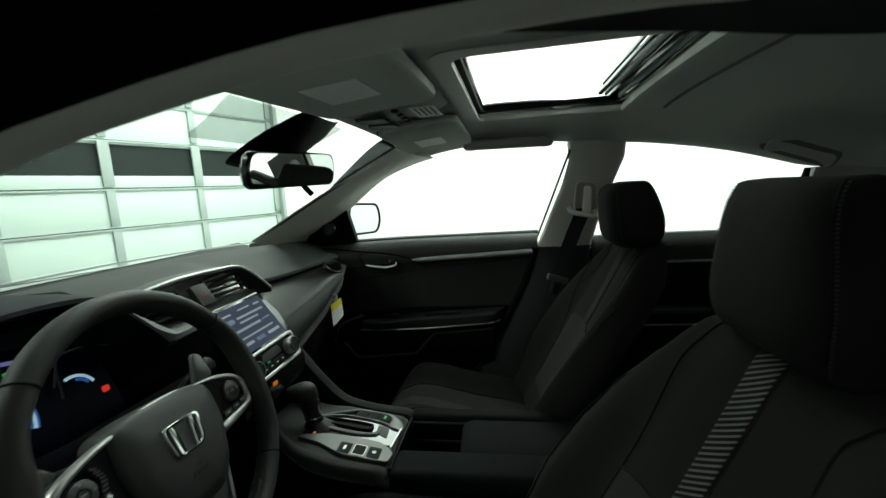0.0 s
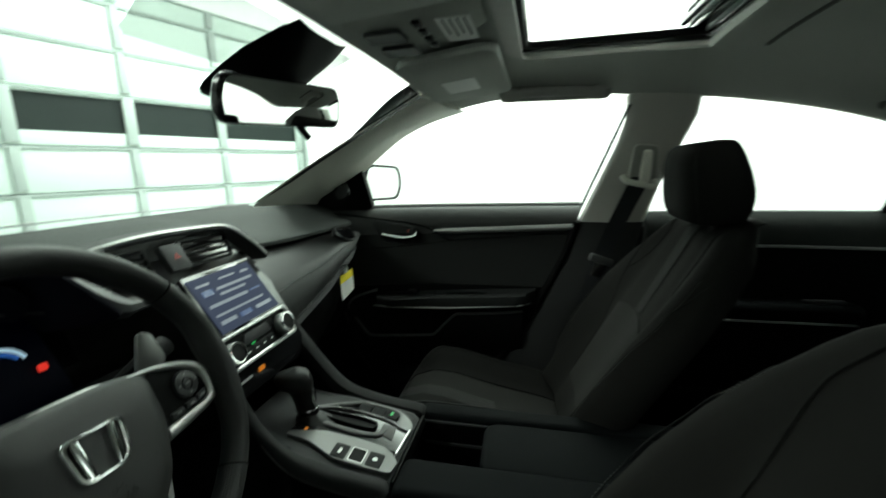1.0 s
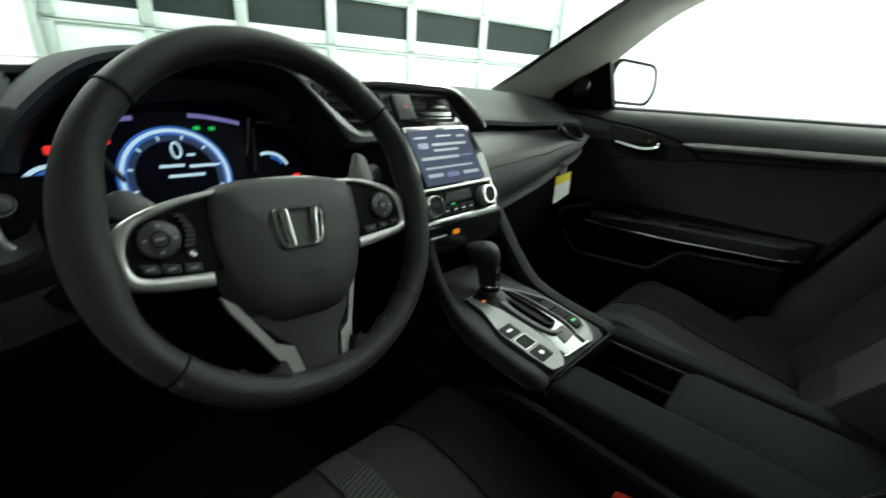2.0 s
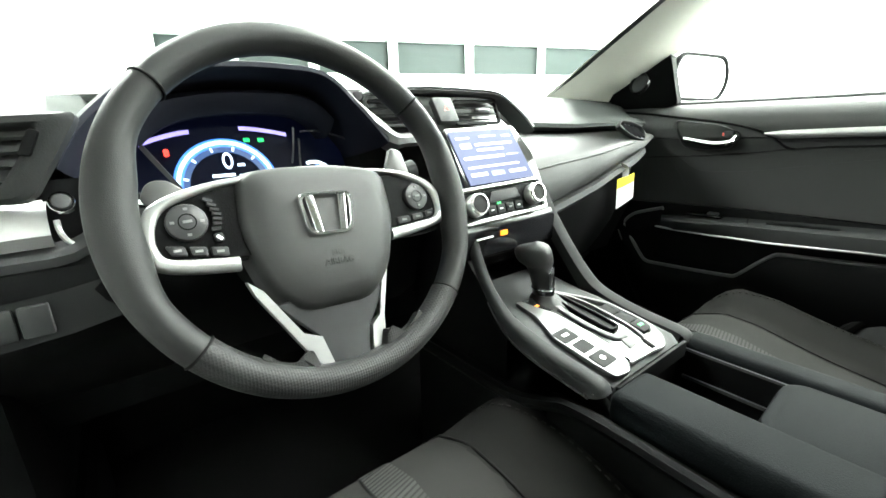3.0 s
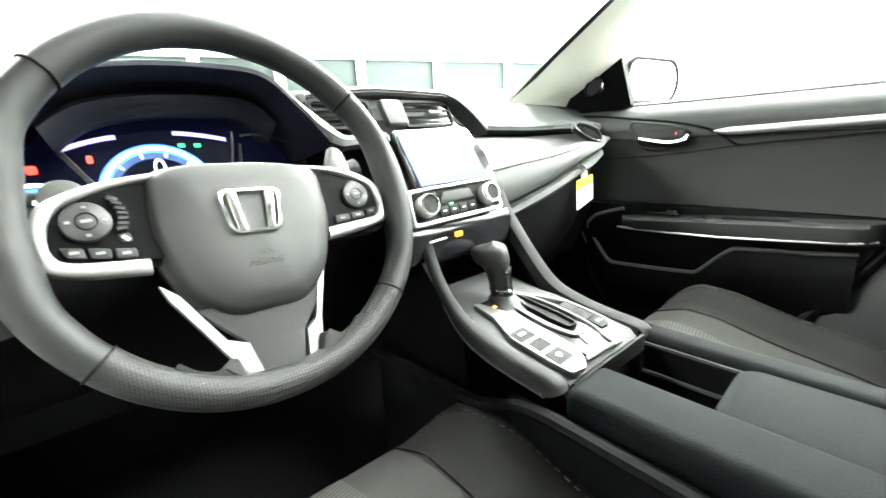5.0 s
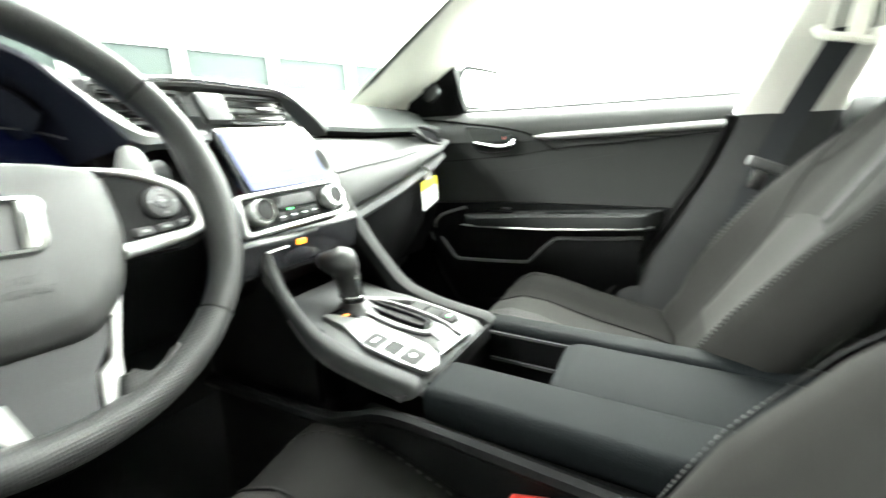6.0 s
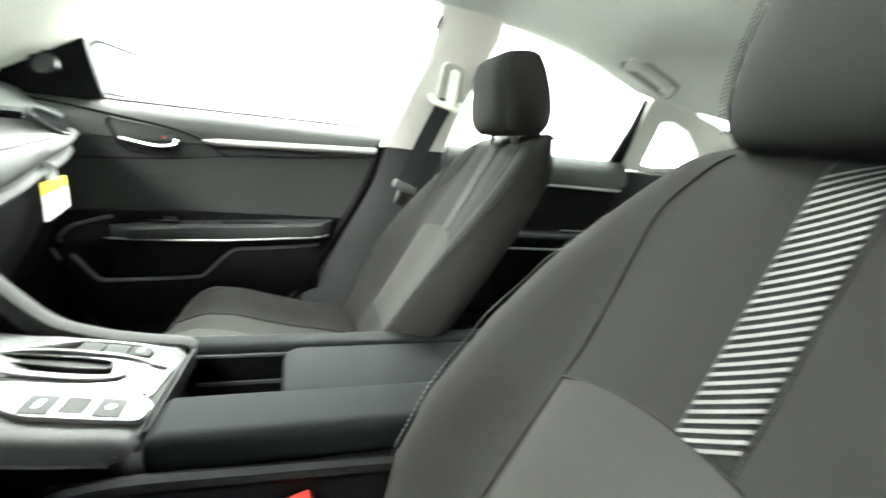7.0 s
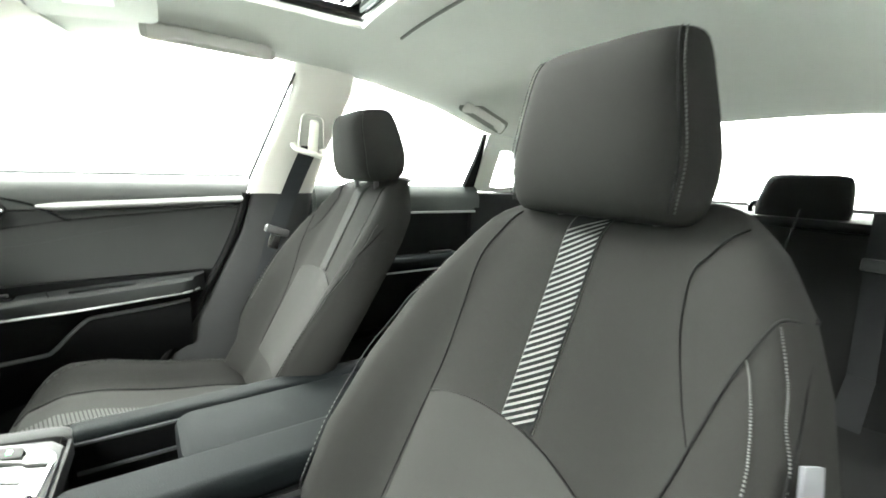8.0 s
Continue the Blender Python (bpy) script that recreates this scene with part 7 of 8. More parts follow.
def build_console():
    c = thing("centre_console", "dark centre console with silver shifter surround and padded armrest", "centre console", (0.02, 0.1, 0.235))
    # lower body
    bm = bm_new()
    rows = []
    for y, z, xl, xr in ((-0.34, 0.440, -0.122, 0.155), (0.20, 0.440, -0.122, 0.160), (0.28, 0.445, -0.118, 0.150), (0.34, 0.480, -0.115, 0.140), (0.42, 0.490, -0.110, 0.135), (0.62, 0.49, -0.110, 0.125)):
        rows.append([Vector((xl - 0.02, y, 0.24)), Vector((xl - 0.018, y, z - 0.05)), Vector((xl - 0.012, y, z - 0.012)), Vector((xl, y, z)), Vector((xr, y, z)), Vector((xr + 0.012, y, z - 0.012)), Vector((xr + 0.018, y, z - 0.05)), Vector((xr + 0.02, y, 0.24))])
    loft(bm, rows, cap=True, close=True)
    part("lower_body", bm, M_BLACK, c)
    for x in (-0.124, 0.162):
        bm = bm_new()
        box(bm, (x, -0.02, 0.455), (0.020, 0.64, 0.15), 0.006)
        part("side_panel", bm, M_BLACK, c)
    for x in (-0.135, 0.175):
        bm = bm_new()
        tube(bm, spline([(x, -0.34, 0.512), (x, 0.10, 0.530), (x, 0.25, 0.532), (x, 0.31, 0.512), (x, 0.38, 0.494), (x, 0.62, 0.485)], 6), 0.010, 8)
        part("side_moulding", bm, M_BLACK, c)
    # side pads and armrest lid
    bm = bm_new()
    box(bm, (-0.076, -0.055, 0.546), (0.086, 0.555, 0.048), 0.016, 4)
    part("side_pad", bm, M_SOFT, c, "blue-grey padded side rail")
    bm = bm_new()
    box(bm, (0.136, -0.045, 0.532), (0.052, 0.575, 0.046), 0.016, 4)
    part("side_pad", bm, M_SOFT, c, "blue-grey padded side rail")
    bm = bm_new()
    o = rounded([(-0.030, -0.33), (0.108, -0.33), (0.108, 0.085), (0.090, 0.103), (-0.015, 0.098), (-0.030, 0.085)], 0.018)
    plate(bm, o, 0.038, bevel=0.010, z0=0.517)
    part("armrest_lid", bm, M_SOFT, c, "padded armrest lid")
    # cup well
    bm = bm_new()
    o = rounded([(-0.030, 0.08), (0.108, 0.08), (0.108, 0.235), (-0.030, 0.235)], 0.012)
    rows = [[Vector((p[0], p[1], 0.538)) for p in o], [Vector((p[0] * 0.98, p[1], 0.45)) for p in o], [Vector((0.04 + (p[0] - 0.04) * 0.1, 0.16 + (p[1] - 0.16) * 0.1, 0.449)) for p in o]]
    loft(bm, rows, close=True)
    well = part("cup_well", bm, M_BLACK, c, "black cup well")
    bm = bm_new()
    bar(bm, (0.102, 0.09, 0.498), (0.102, 0.225, 0.498), 0.004, 0.005)
    part("well_ledge", bm, M_GREY, well)
    bm = bm_new()
    bar(bm, (0.1085, 0.09, 0.5405), (0.1085, 0.228, 0.5405), 0.004, 0.004)
    part("bright_edge", bm, M_GREY, well)
    # shifter deck
    bm = bm_new()
    rows = []
    for y, z, w in ((0.232, 0.556, 0.084), (0.245, 0.566, 0.088), (0.30, 0.573, 0.092), (0.38, 0.585, 0.094), (0.41, 0.590, 0.088), (0.48, 0.602, 0.086), (0.52, 0.605, 0.084)):
        lx = 0.008 - w - 0.014 + 0.012 * smooth(y, 0.38, 0.41)
        rows.append([Vector((lx, y, z - 0.020)), Vector((lx, y, z - 0.010)), Vector((lx + 0.004, y, z - 0.002)), Vector((0.008 - w + 0.014, y, z)), Vector((0.008 + w - 0.012, y, z)), Vector((0.008 + w, y, z - 0.003)), Vector((0.008 + w + 0.012, y, z - 0.016)), Vector((0.008 + w + 0.014, y, z - 0.034))])
    loft(bm, rows, cap=True, close=True)
    deck = part("deck", bm, M_DECKLIT, c, "satin grey shifter deck")
    bm = bm_new()
    box(bm, (0.006, 0.2260, 0.5465), (0.186, 0.005, 0.025), 0.001)
    part("rear_face", bm, M_BLACK, deck, "black rear face of the deck")
    # silver mouldings either side of the gate
    slope = math.atan2(0.030, 0.20)
    dm = Matrix.Translation((0.0, 0.35, 0.5815)) @ Euler((slope, 0, 0)).to_matrix().to_4x4() @ Matrix.Translation((0, -0.35, 0))
    bm = bm_new()
    o = rounded([(-0.057, 0.432), (-0.046, 0.428), (-0.026, 0.372), (-0.024, 0.310), (-0.027, 0.262), (-0.040, 0.240), (-0.056, 0.227), (-0.082, 0.231), (-0.0840, 0.262), (-0.0825, 0.330), (-0.074, 0.350), (-0.060, 0.385)], 0.006)
    plate(bm, o, 0.006, dm)
    arm = part("silver_arm", bm, M_DECK, deck, "satin silver surround")
    for k, (y0, y1) in enumerate(((0.250, 0.277), (0.281, 0.308), (0.312, 0.339))):
        q = rounded([(-0.0805, y0), (-0.0480, y0 + 0.001), (-0.0470, y1), (-0.0795, y1 - 0.001)], 0.003)
        bm = bm_new()
        if k == 1:
            # parking brake switch: a deep black pocket with a lever in it
            ringplate(bm, q, [(-0.0635 + (p[0] + 0.0635) * 0.93, 0.2945 + (p[1] - 0.2945) * 0.92) for p in q], 0.0012, dm, z0=0.006)
            bt = part("switch_frame", bm, M_SILVER, arm)
            bm = bm_new()
            plate(bm, [(-0.0635 + (p[0] + 0.0635) * 0.93, 0.2945 + (p[1] - 0.2945) * 0.92) for p in q], 0.0006, dm, z0=0.006)
            part("switch_pocket", bm, M_BLACK, bt, "black parking brake pocket")
        else:
            plate(bm, q, 0.0012, dm, 0.0005, z0=0.006)
            bt = part("console_button", bm, M_WING, arm)
            bm = bm_new()
            if k == 0:
                disc(bm, dm @ Matrix.Translation((-0.0635, (y0 + y1) / 2, 0.0072)), 0.0042, 0.0006, 16)
            else:
                plate(bm, [(-0.070, y0 + 0.011), (-0.058, y0 + 0.011), (-0.058, y0 + 0.016), (-0.070, y0 + 0.016)], 0.0006, dm, z0=0.0072)
            part("button_mark", bm, M_PAPER, bt)
    bm = bm_new()
    ribbon(bm, [(0.030, 0.424), (0.052, 0.395), (0.070, 0.366), (0.080, 0.345), (0.0815, 0.300), (0.078, 0.268), (0.066, 0.246), (0.045, 0.231), (0.024, 0.230)],
           [(0.026, 0.420), (0.046, 0.392), (0.066, 0.358), (0.0735, 0.340), (0.0755, 0.300), (0.0725, 0.275), (0.060, 0.262), (0.042, 0.262), (0.030, 0.258)], 0.008, dm, soft=0.002)
    arm = part("silver_arm", bm, M_DECK, deck, "satin silver surround")
    bm = bm_new()
    ribbon(bm, [(0.026, 0.424), (0.042, 0.395), (0.0495, 0.356), (0.0490, 0.305), (0.044, 0.275), (0.036, 0.256)], [(0.022, 0.421), (0.038, 0.392), (0.0445, 0.356), (0.0440, 0.305), (0.039, 0.275), (0.030, 0.256)], 0.008, dm, soft=0.002)
    part("bright_rim", bm, M_DECK, arm, "thin bright rim")
    for y0, y1 in ((0.265, 0.290), (0.292, 0.318), (0.320, 0.346)):
        bm = bm_new()
        plate(bm, rounded([(0.0480, y0), (0.0715, y0), (0.0735, y1), (0.0500, y1)], 0.002), 0.0035, dm, 0.0008, z0=0.004)
        bt = part("console_button", bm, M_WING, arm)
        if y0 < 0.27:
            for dx in (0.0, 0.006):
                bm = bm_new()
                plate(bm, [(0.057 + dx, 0.276), (0.0605 + dx, 0.276), (0.0605 + dx, 0.281), (0.057 + dx, 0.281)], 0.0008, dm, z0=0.0075)
                part("lamp", bm, M_GREEN, bt, "small green lamp")
    bm = bm_new()
    plate(bm, rounded([(-0.030, 0.236), (0.042, 0.236), (0.046, 0.330), (0.030, 0.430), (-0.052, 0.430), (-0.030, 0.372)], 0.006), 0.004, dm)
    gate = part("gate", bm, M_GLOSSBLACK, deck, "gloss black shifter gate")
    # slot with its raised lip and dust cover
    o = rounded([(0.004, 0.292), (0.028, 0.292), (0.031, 0.330), (0.026, 0.408), (0.006, 0.408), (0.002, 0.330)], 0.008)
    bm = bm_new()
    ringplate(bm, o, [(0.0155 + (p[0] - 0.0155) * 0.66, 0.350 + (p[1] - 0.350) * 0.93) for p in o], 0.006, dm, z0=0.004, bevel=0.002)
    lip = part("slot_lip", bm, M_BLACK, gate, "raised black lip of the lever slot")
    bm = bm_new()
    plate(bm, [(0.0155 + (p[0] - 0.0155) * 0.66, 0.350 + (p[1] - 0.350) * 0.93) for p in o], 0.001, dm, z0=0.0045)
    part("dust_cover", bm, M_BLACK, lip)
    bm = bm_new()
    ribbon(bm, [(0.001, 0.408), (-0.004, 0.360), (-0.005, 0.320), (0.0, 0.288), (0.014, 0.280)], [(-0.008, 0.404), (-0.014, 0.360), (-0.015, 0.318), (-0.006, 0.280), (0.014, 0.272)], 0.005, dm, z0=0.003, soft=0.001)
    part("slot_blade", bm, M_BUTTON, gate, "polished grey blade beside the slot")
    bm = bm_new()
    plate(bm, rounded([(-0.008, 0.254), (0.030, 0.258), (0.033, 0.284), (0.004, 0.282)], 0.005), 0.003, dm, 0.001, z0=0.003)
    part("gate_cover", bm, M_BUTTON, gate)
    bm = bm_new()
    bar(bm, dm @ Vector((-0.040, 0.236, 0.006)), dm @ Vector((0.030, 0.232, 0.006)), 0.003, 0.004)
    part("front_rim", bm, M_SILVER, gate, "thin bright rim")
    bm = bm_new()
    plate(bm, [(-0.036, 0.404), (-0.029, 0.404), (-0.029, 0.409), (-0.036, 0.409)], 0.001, dm, z0=0.0045)
    part("lamp", bm, M_AMBER, gate, "small amber lamp")
    # swept side wings up to the dashboard
    for sg, x in ((-1, -0.107), (1, 0.124)):
        bm = bm_new()
        up = 0.006 if sg < 0 else 0.0
        pts = spline([(x, 0.228, 0.549 + up), (x, 0.240, 0.562 + up), (x, 0.30, 0.570 + up), (x, 0.352, 0.580 + up), (x, 0.402, 0.599 + up), (x - sg * 0.003, 0.45, 0.650), (x - sg * 0.012, 0.492, 0.715), (x - sg * 0.020, 0.512, 0.760)], 6)
        rows = []
        for i, p in enumerate(pts):
            a, b = pts[max(i - 1, 0)], pts[min(i + 1, len(pts) - 1)]
            t = (b - a).normalized()
            nn = Vector((0, -t.z, t.y))
            deep = (-0.024 if sg < 0 else -0.032) + 0.011 * smooth(p.y, 0.36, 0.44)
            side = (0.80 if sg < 0 else 1.0) - (0.28 if sg < 0 else 0.0) * smooth(p.y, 0.34, 0.44)
            rows.append([p + Vector((sg * q * 0.016 * side, 0, 0)) + nn * h for q, h in ((-1, deep), (-1, -0.001), (-0.6, 0.002), (0.2, 0.002), (0.65, 0.0), (0.9, -0.004), (1, -0.010), (0.82, deep))])
        loft(bm, rows, cap=True, close=True)
        wg = part("wing", bm, M_WING, c, "satin grey swept wing")
        if sg < 0:
            bm = bm_new()
            line = [r[7] + Vector((-0.0012, 0, 0)) for r in rows if r[7].y < 0.44]
            tube(bm, line, 0.0014, 6)
            part("bright_edge", bm, M_GREY, wg, "thin grey edge")
        bm = bm_new()
        plate(bm, [(0.40, 0.46), (0.66, 0.46), (0.66, 0.74), (0.535, 0.72), (0.49, 0.665), (0.45, 0.625), (0.41, 0.590), (0.40, 0.575)], 0.008, Matrix.Translation((x - sg * 0.008, 0, 0)) @ Matrix(((0, 0, sg, 0), (1, 0, 0, 0), (0, 1, 0, 0), (0, 0, 0, 1))))
        part("side_wall", bm, M_BLACK, c)
    bm = bm_new()
    loft(bm, [[Vector((x, y, z)) for x in (-0.10, 0.0, 0.11)] for y, z in ((0.485, 0.598), (0.52, 0.585), (0.60, 0.585), (0.62, 0.66))])
    part("cubby", bm, M_CARPET, c, "dark rubber-lined cubby")
    # shifter
    s = thing("gear_lever", "black gear lever with leather knob and chrome insert", "gear lever", (0.005, 0.42, 0.595))
    bm = bm_new()
    base = Vector((0.002, 0.418, 0.592))
    top = Vector((0.004, 0.438, 0.682))
    rows = []
    for k, a, b, fw in ((0.24, 0.0160, 0.0185, 0), (0.34, 0.0168, 0.0200, 0), (0.50, 0.0178, 0.0215, 0), (0.60, 0.0188, 0.0230, 0.001), (0.66, 0.0205, 0.0255, 0.003), (0.71, 0.0240, 0.0315, 0.006), (0.78, 0.0258, 0.0345, 0.008), (0.86, 0.0264, 0.0352, 0.009), (0.94, 0.0256, 0.0340, 0.009), (1.0, 0.0225, 0.0295, 0.008), (1.045, 0.015, 0.020, 0.007), (1.065, 0.005, 0.007, 0.006)):
        p = base.lerp(top, k) + Vector((-0.4 * fw, fw, 0))
        rows.append([p + Vector((a * math.cos(t), b * math.sin(t), 0.004 * math.sin(t) * -k)) for t in (2 * math.pi * q / 24 for q in range(24))])
    loft(bm, rows, close=True, cap=True)
    kn = part("knob", bm, M_KNOB, s)
    bm = bm_new()
    loft(bm, [[base.lerp(top, k) + Vector((0.0005, -0.001, 0)) + Vector((a * 1.04 * math.cos(an), b * 1.04 * math.sin(an), 0)) for an in frange(radians(-112), radians(-62), 5)] for k, a, b in ((0.26, 0.0162, 0.0188), (0.40, 0.0172, 0.0206), (0.52, 0.0180, 0.0218), (0.62, 0.0192, 0.0236), (0.68, 0.0210, 0.0262))])
    part("insert", bm, M_CHROME, kn, "bright metal insert")
    bm = bm_new()
    loft(bm, [[base.lerp(top, k) + Vector((a * math.cos(t), b * math.sin(t), 0)) for t in (2 * math.pi * q / 24 for q in range(24))] for k, a, b in ((0.02, 0.0170, 0.0205), (0.10, 0.0165, 0.0200), (0.19, 0.0172, 0.0205), (0.215, 0.0172, 0.0205), (0.24, 0.0155, 0.0185))], close=True, cap=True)
    part("sleeve", bm, M_GLOSSBLACK, kn, "gloss black lever sleeve")
    bm = bm_new()
    tube(bm, [base.lerp(top, 0.235) + Vector((0.0165 * math.cos(t), 0.0200 * math.sin(t), 0)) for t in (2 * math.pi * q / 24 for q in range(24))], 0.0018, 6, closed=True)
    part("collar", bm, M_CHROME, kn, "thin chrome collar")
    bm = bm_new()
    rows = []
    for k, a, b in ((0.0, 0.030, 0.042), (0.5, 0.022, 0.030), (1.0, 0.016, 0.022)):
        p = Vector((0.002, 0.410 + 0.008 * k, 0.588 + 0.016 * k))
        rows.append([p + Vector((a * math.cos(t) * (1 + 0.05 * math.sin(6 * t)), b * math.sin(t), 0)) for t in (2 * math.pi * q / 36 for q in range(36))])
    loft(bm, rows, close=True, cap=True)
    part("boot", bm, M_KNOB, s)


build_console()

# ---- overhead ----


def build_visor(x0, sign, label):
    v = thing("sun_visor", label, "sun visor", (x0, 0.2, 1.22), group="sun visors")
    def z(x, y):
        return roof_z(x, y) - 0.014
    o = rounded([(0.165 * sign, 0.075), (0.165 * sign, 0.265), (-0.165 * sign, 0.262), (-0.175 * sign, 0.10), (-0.155 * sign, 0.078)], 0.025)
    bm = bm_new()
    c = (0, 0.17)
    rows = []
    for f, dz in ((0.05, -0.016), (0.6, -0.016), (0.93, -0.015), (0.99, -0.011), (1.0, -0.004), (0.98, 0.003), (0.9, 0.006), (0.05, 0.006)):
        rows.append([Vector((x0 + p[0] * f, c[1] + (p[1] - c[1]) * f, z(x0 + p[0] * f, c[1] + (p[1] - c[1]) * f) + dz)) for p in o])
    loft(bm, rows, close=True, cap=True)
    b = part("board", bm, M_HEAD, v, "padded grey visor board")
    lx = x0 + (0.035 if sign > 0 else 0.007)
    bm = bm_new()
    q = [Vector((lx + dx, 0.175 + dy, z(lx + dx, 0.175 + dy) - 0.0175)) for dx, dy in ((-0.05, -0.035), (0.05, -0.035), (0.05, 0.035), (-0.05, 0.035))]
    q2 = [p + Vector((0, 0, 0.001)) for p in q]
    loft(bm, [q, q2], close=True, cap=True)
    part("label", bm, M_PAPER, b, "white warning label")
    bm = bm_new()
    tube(bm, [Vector((x0 - 0.12 * sign, 0.268, z(x0, 0.265) + 0.004)), Vector((x0 + 0.17 * sign, 0.268, z(x0 + 0.17 * sign, 0.265) + 0.004))], 0.006, 8)
    part("rod", bm, M_GREY, v)


build_visor(0.285, 1, "grey sun visor folded up on the passenger side")
build_visor(-0.285, -1, "grey sun visor folded up on the driver side")


def build_overhead():
    o = thing("overhead_console", "pale overhead console with map lamps and a label", "overhead console", (0, 0.15, 1.24))
    bm = bm_new()
    rows = []
    for y, w, dz in ((0.085, 0.060, -0.004), (0.10, 0.072, -0.014), (0.18, 0.076, -0.022), (0.25, 0.072, -0.020), (0.275, 0.060, -0.006)):
        rows.append([Vector((x * w, y, roof_z(0, y) + dz * (1 - abs(x) ** 4) + 0.002)) for x in frange(-1, 1, 12)])
    loft(bm, rows)
    b = part("body", bm, M_HEAD, o)
    for x in (-0.036, 0.036):
        bm = bm_new()
        plate(bm, rounded([(x - 0.024, 0.19), (x + 0.024, 0.19), (x + 0.02, 0.245), (x - 0.02, 0.245)], 0.008), 0.006, z0=roof_z(0, 0.22) - 0.027, bevel=0.0)
        part("map_lamp", bm, M_GREY, b, "clear map lamp lens")
    for x in (-0.05, -0.015, 0.02, 0.05):
        bm = bm_new()
        box(bm, (x, 0.168, roof_z(0, 0.17) - 0.021), (0.020, 0.012, 0.006), 0.002)
        part("switch", bm, M_BLACK, b)
    bm = bm_new()
    plate(bm, [(-0.05, 0.098), (0.055, 0.098), (0.055, 0.145), (-0.05, 0.145)], 0.001, z0=roof_z(0, 0.12) - 0.0215)
    lb = part("label", bm, M_PAPER, b, "white printed label")
    for k in range(4):
        bm = bm_new()
        plate(bm, [(-0.044, 0.104 + k * 0.010), (0.03 - 0.01 * (k % 2), 0.104 + k * 0.010), (0.03 - 0.01 * (k % 2), 0.107 + k * 0.010), (-0.044, 0.107 + k * 0.010)], 0.0006, z0=roof_z(0, 0.12) - 0.0222)
        part("print_bar", bm, M_GREY, lb)


build_overhead()


def build_inner_mirror():
    m = thing("rear_view_mirror", "black rear-view mirror hanging from its windscreen mount", "mirror", (-0.03, 0.40, 1.15))
    ctr = Vector((-0.035, 0.385, 1.146))
    fx = Vector((0.945, -0.32, 0.045)).normalized()
    fn = Vector((-0.32, -0.94, -0.12)).normalized()
    fy = fn.cross(fx).normalized()
    if fy.z < 0:
        fy = -fy
    fn = fx.cross(fy)
    if fn.y > 0:
        fn = -fn
    mm = Matrix((fx, fy, fx.cross(fy))).transposed().to_4x4()
    mm.translation = ctr
    o = rounded([(-0.104, -0.031), (0.108, -0.034), (0.116, 0.0), (0.108, 0.032), (-0.100, 0.036), (-0.110, 0.0)], 0.024, 5)
    s = 1 if (fx.cross(fy)).y < 0 else -1
    bm = bm_new()
    rows = []
    for f, z in ((0.96, 0.004), (1.0, 0.002), (1.02, -0.006), (0.97, -0.018), (0.80, -0.030), (0.4, -0.036)):
        rows.append([mm @ Vector((p[0] * f, p[1] * f, s * z)) for p in o])
    loft(bm, rows, close=True, cap=True)
    h = part("housing", bm, M_GLOSSBLACK, m)
    bm = bm_new()
    plate(bm, [(p[0] * 0.94, p[1] * 0.90) for p in o], s * 0.002, mm, z0=s * 0.0035)
    part("mirror_glass", bm, M_MIRROR, m, "silvered glass")
    bm = bm_new()
    tube(bm, spline([mm @ Vector((0.03, -0.028, s * -0.01)), mm @ Vector((0.034, -0.040, s * 0.0)), mm @ Vector((0.042, -0.050, s * 0.004))], 4), 0.006, 8)
    part("dip_lever", bm, M_BLACK, h)
    bm = bm_new()
    tube(bm, spline([mm @ Vector((0.0, 0.0, s * -0.030)), ctr + Vector((0.01, 0.045, 0.035)), Vector((-0.01, 0.455, 1.20))], 5), 0.012, 10)
    part("arm", bm, M_BLACK, m)
    # sensor cover on the glass
    c = thing("sensor_cover", "black sensor cover against the top of the windscreen", "sensor cover", (0, 0.42, 1.2))
    bm = bm_new()
    rows = []
    for y, w, d in ((0.510, 0.050, 0.004), (0.500, 0.062, 0.012), (0.482, 0.072, 0.022), (0.445, 0.082, 0.034), (0.40, 0.088, 0.036), (0.345, 0.080, 0.026), (0.32, 0.070, 0.006)):
        zt = 1.243 - (y - 0.336) * 0.42
        rows.append([Vector((-0.01 + x * w, y, zt - 0.004 - d * (1 - abs(x) ** 3.5))) for x in frange(-1, 1, 14)])
    loft(bm, rows)
    part("shell", bm, M_BLACK, c)


build_inner_mirror()


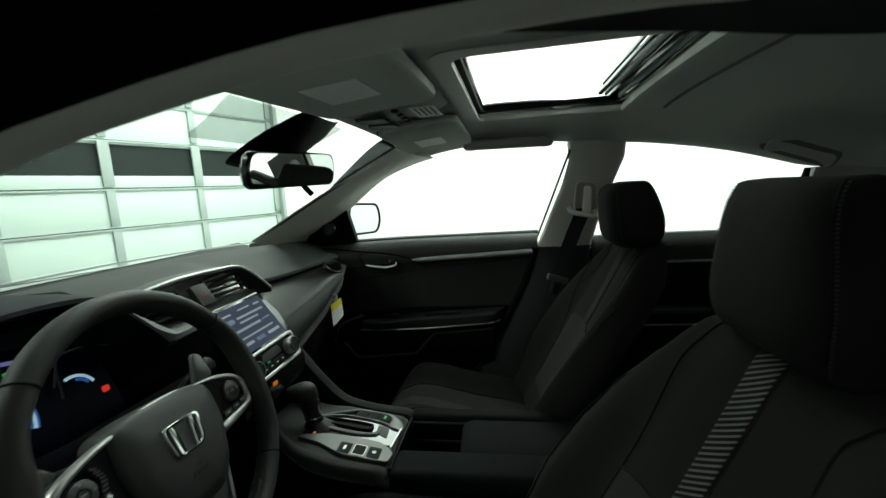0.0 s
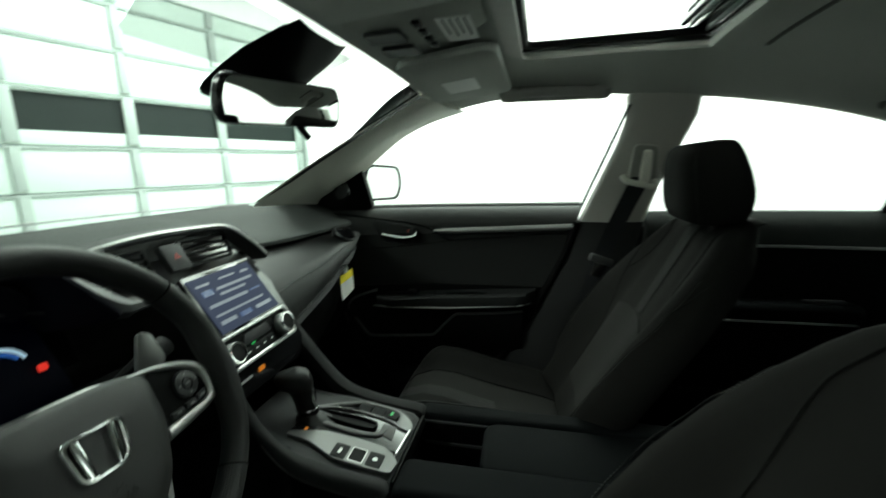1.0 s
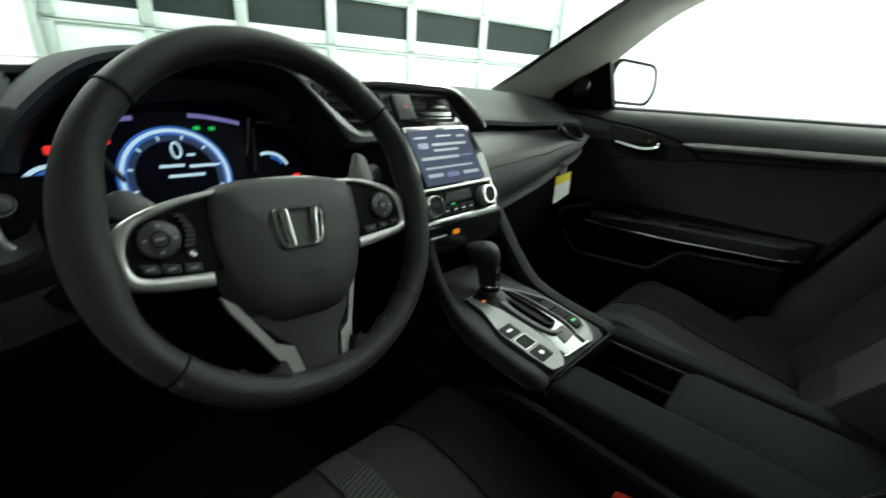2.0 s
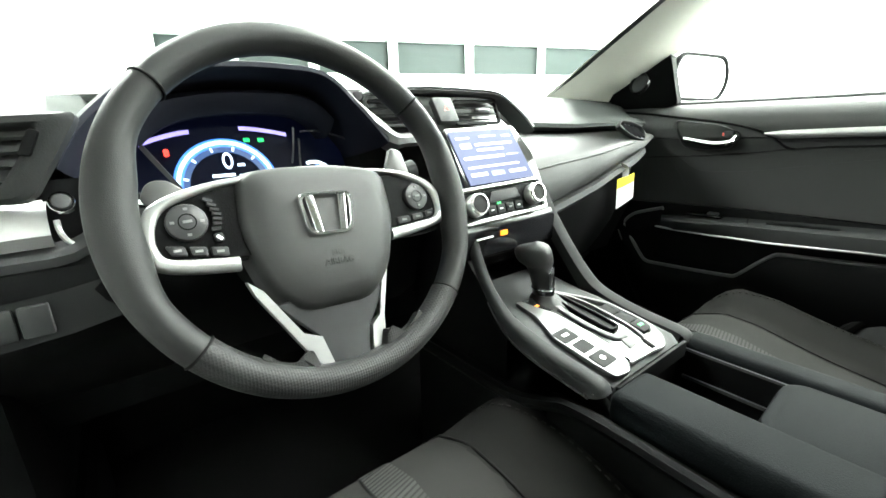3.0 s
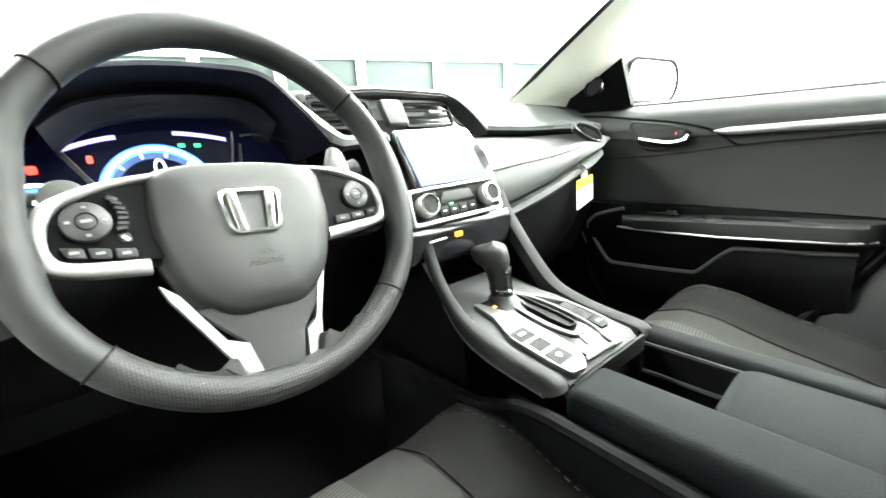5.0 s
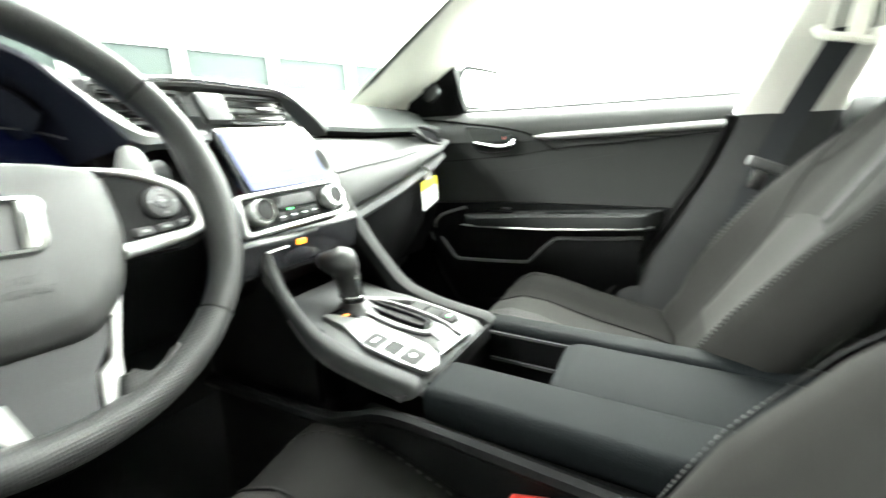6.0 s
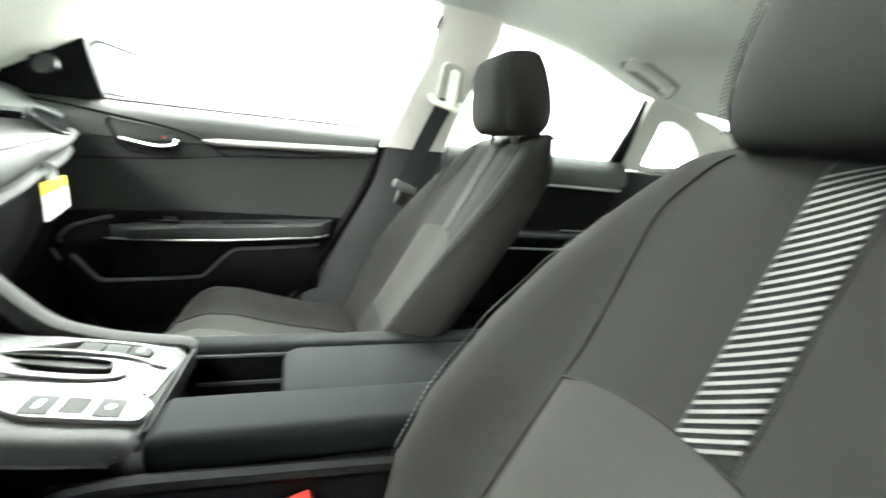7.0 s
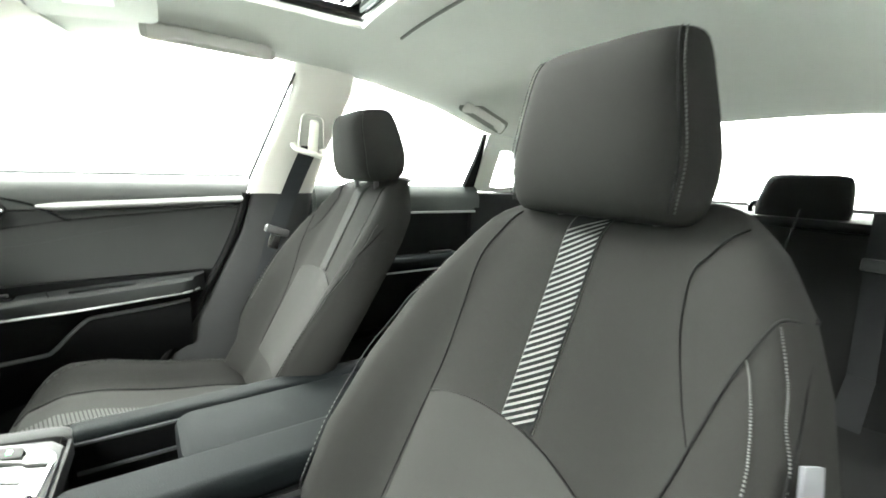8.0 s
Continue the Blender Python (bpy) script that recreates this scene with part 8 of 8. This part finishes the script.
def build_grab(x, y0, y1, z, label, recessed, slope):
    g = thing("grab_handle", label, "grab handle", (x, (y0 + y1) / 2, z), group="grab handles")
    c = Vector((x, (y0 + y1) / 2, z))
    ln = abs(y0 - y1) / 2 + 0.012
    e1, e2 = Vector((0.0, 1.0, slope)).normalized(), Vector((0.50, 0.0, -0.866))
    e2 = (e2 - e1 * e2.dot(e1)).normalized()
    m = Matrix((e1, e2, e1.cross(e2))).transposed().to_4x4()
    m.translation = c
    s = 1 if e1.cross(e2).z < 0 else -1
    bm = bm_new()
    rows = []
    for k in frange(0, 1, 20):
        e = abs(2 * k - 1)
        wide = 0.0125 + 0.006 * smooth(e, 0.70, 0.88) - 0.004 * smooth(e, 0.95, 1.0)
        lift = 0.020 - 0.012 * smooth(e, 0.72, 0.92)
        thick = 0.0070 - 0.002 * smooth(e, 0.95, 1.0)
        drop = 0.010 * (1 - smooth(e, 0.55, 0.95)) - 0.004
        rows.append([m @ Vector((-ln + 2 * ln * k, -drop + wide * math.cos(t), s * (lift + thick * math.sin(t)))) for t in (2 * math.pi * q / 12 for q in range(12))])
    loft(bm, rows, close=True, cap=True)
    part("bow", bm, M_HANDLE, g)
    # flat plate whose darker colour paints the shade behind the bow
    bm = bm_new()
    o = rounded([(-ln - 0.010, -0.026), (ln + 0.010, -0.026), (ln + 0.014, 0.0), (ln + 0.010, 0.024), (-ln - 0.010, 0.024), (-ln - 0.014, 0.0)], 0.018, 5)
    plate(bm, o, s * 0.002, m, z0=-s * 0.001)
    part("recess", bm, M_SHADOWGREY if recessed else M_PILLARSHADE, g, "flat plate behind the bow, recess shade in its colour")
    for k in (-1, 1):
        bm = bm_new()
        plate(bm, rounded([(k * (ln - 0.002), -0.015), (k * (ln - 0.034), -0.013), (k * (ln - 0.034), 0.014), (k * (ln - 0.002), 0.016)], 0.007), s * 0.012, m)
        part("foot", bm, M_HANDLE, g)


build_grab(0.502, 0.085, -0.135, 1.222, "grey folding grab handle above the front passenger window", False, 0.02)
build_grab(0.522, -0.745, -0.895, 1.132, "grey folding grab handle above the rear window", True, 0.38)
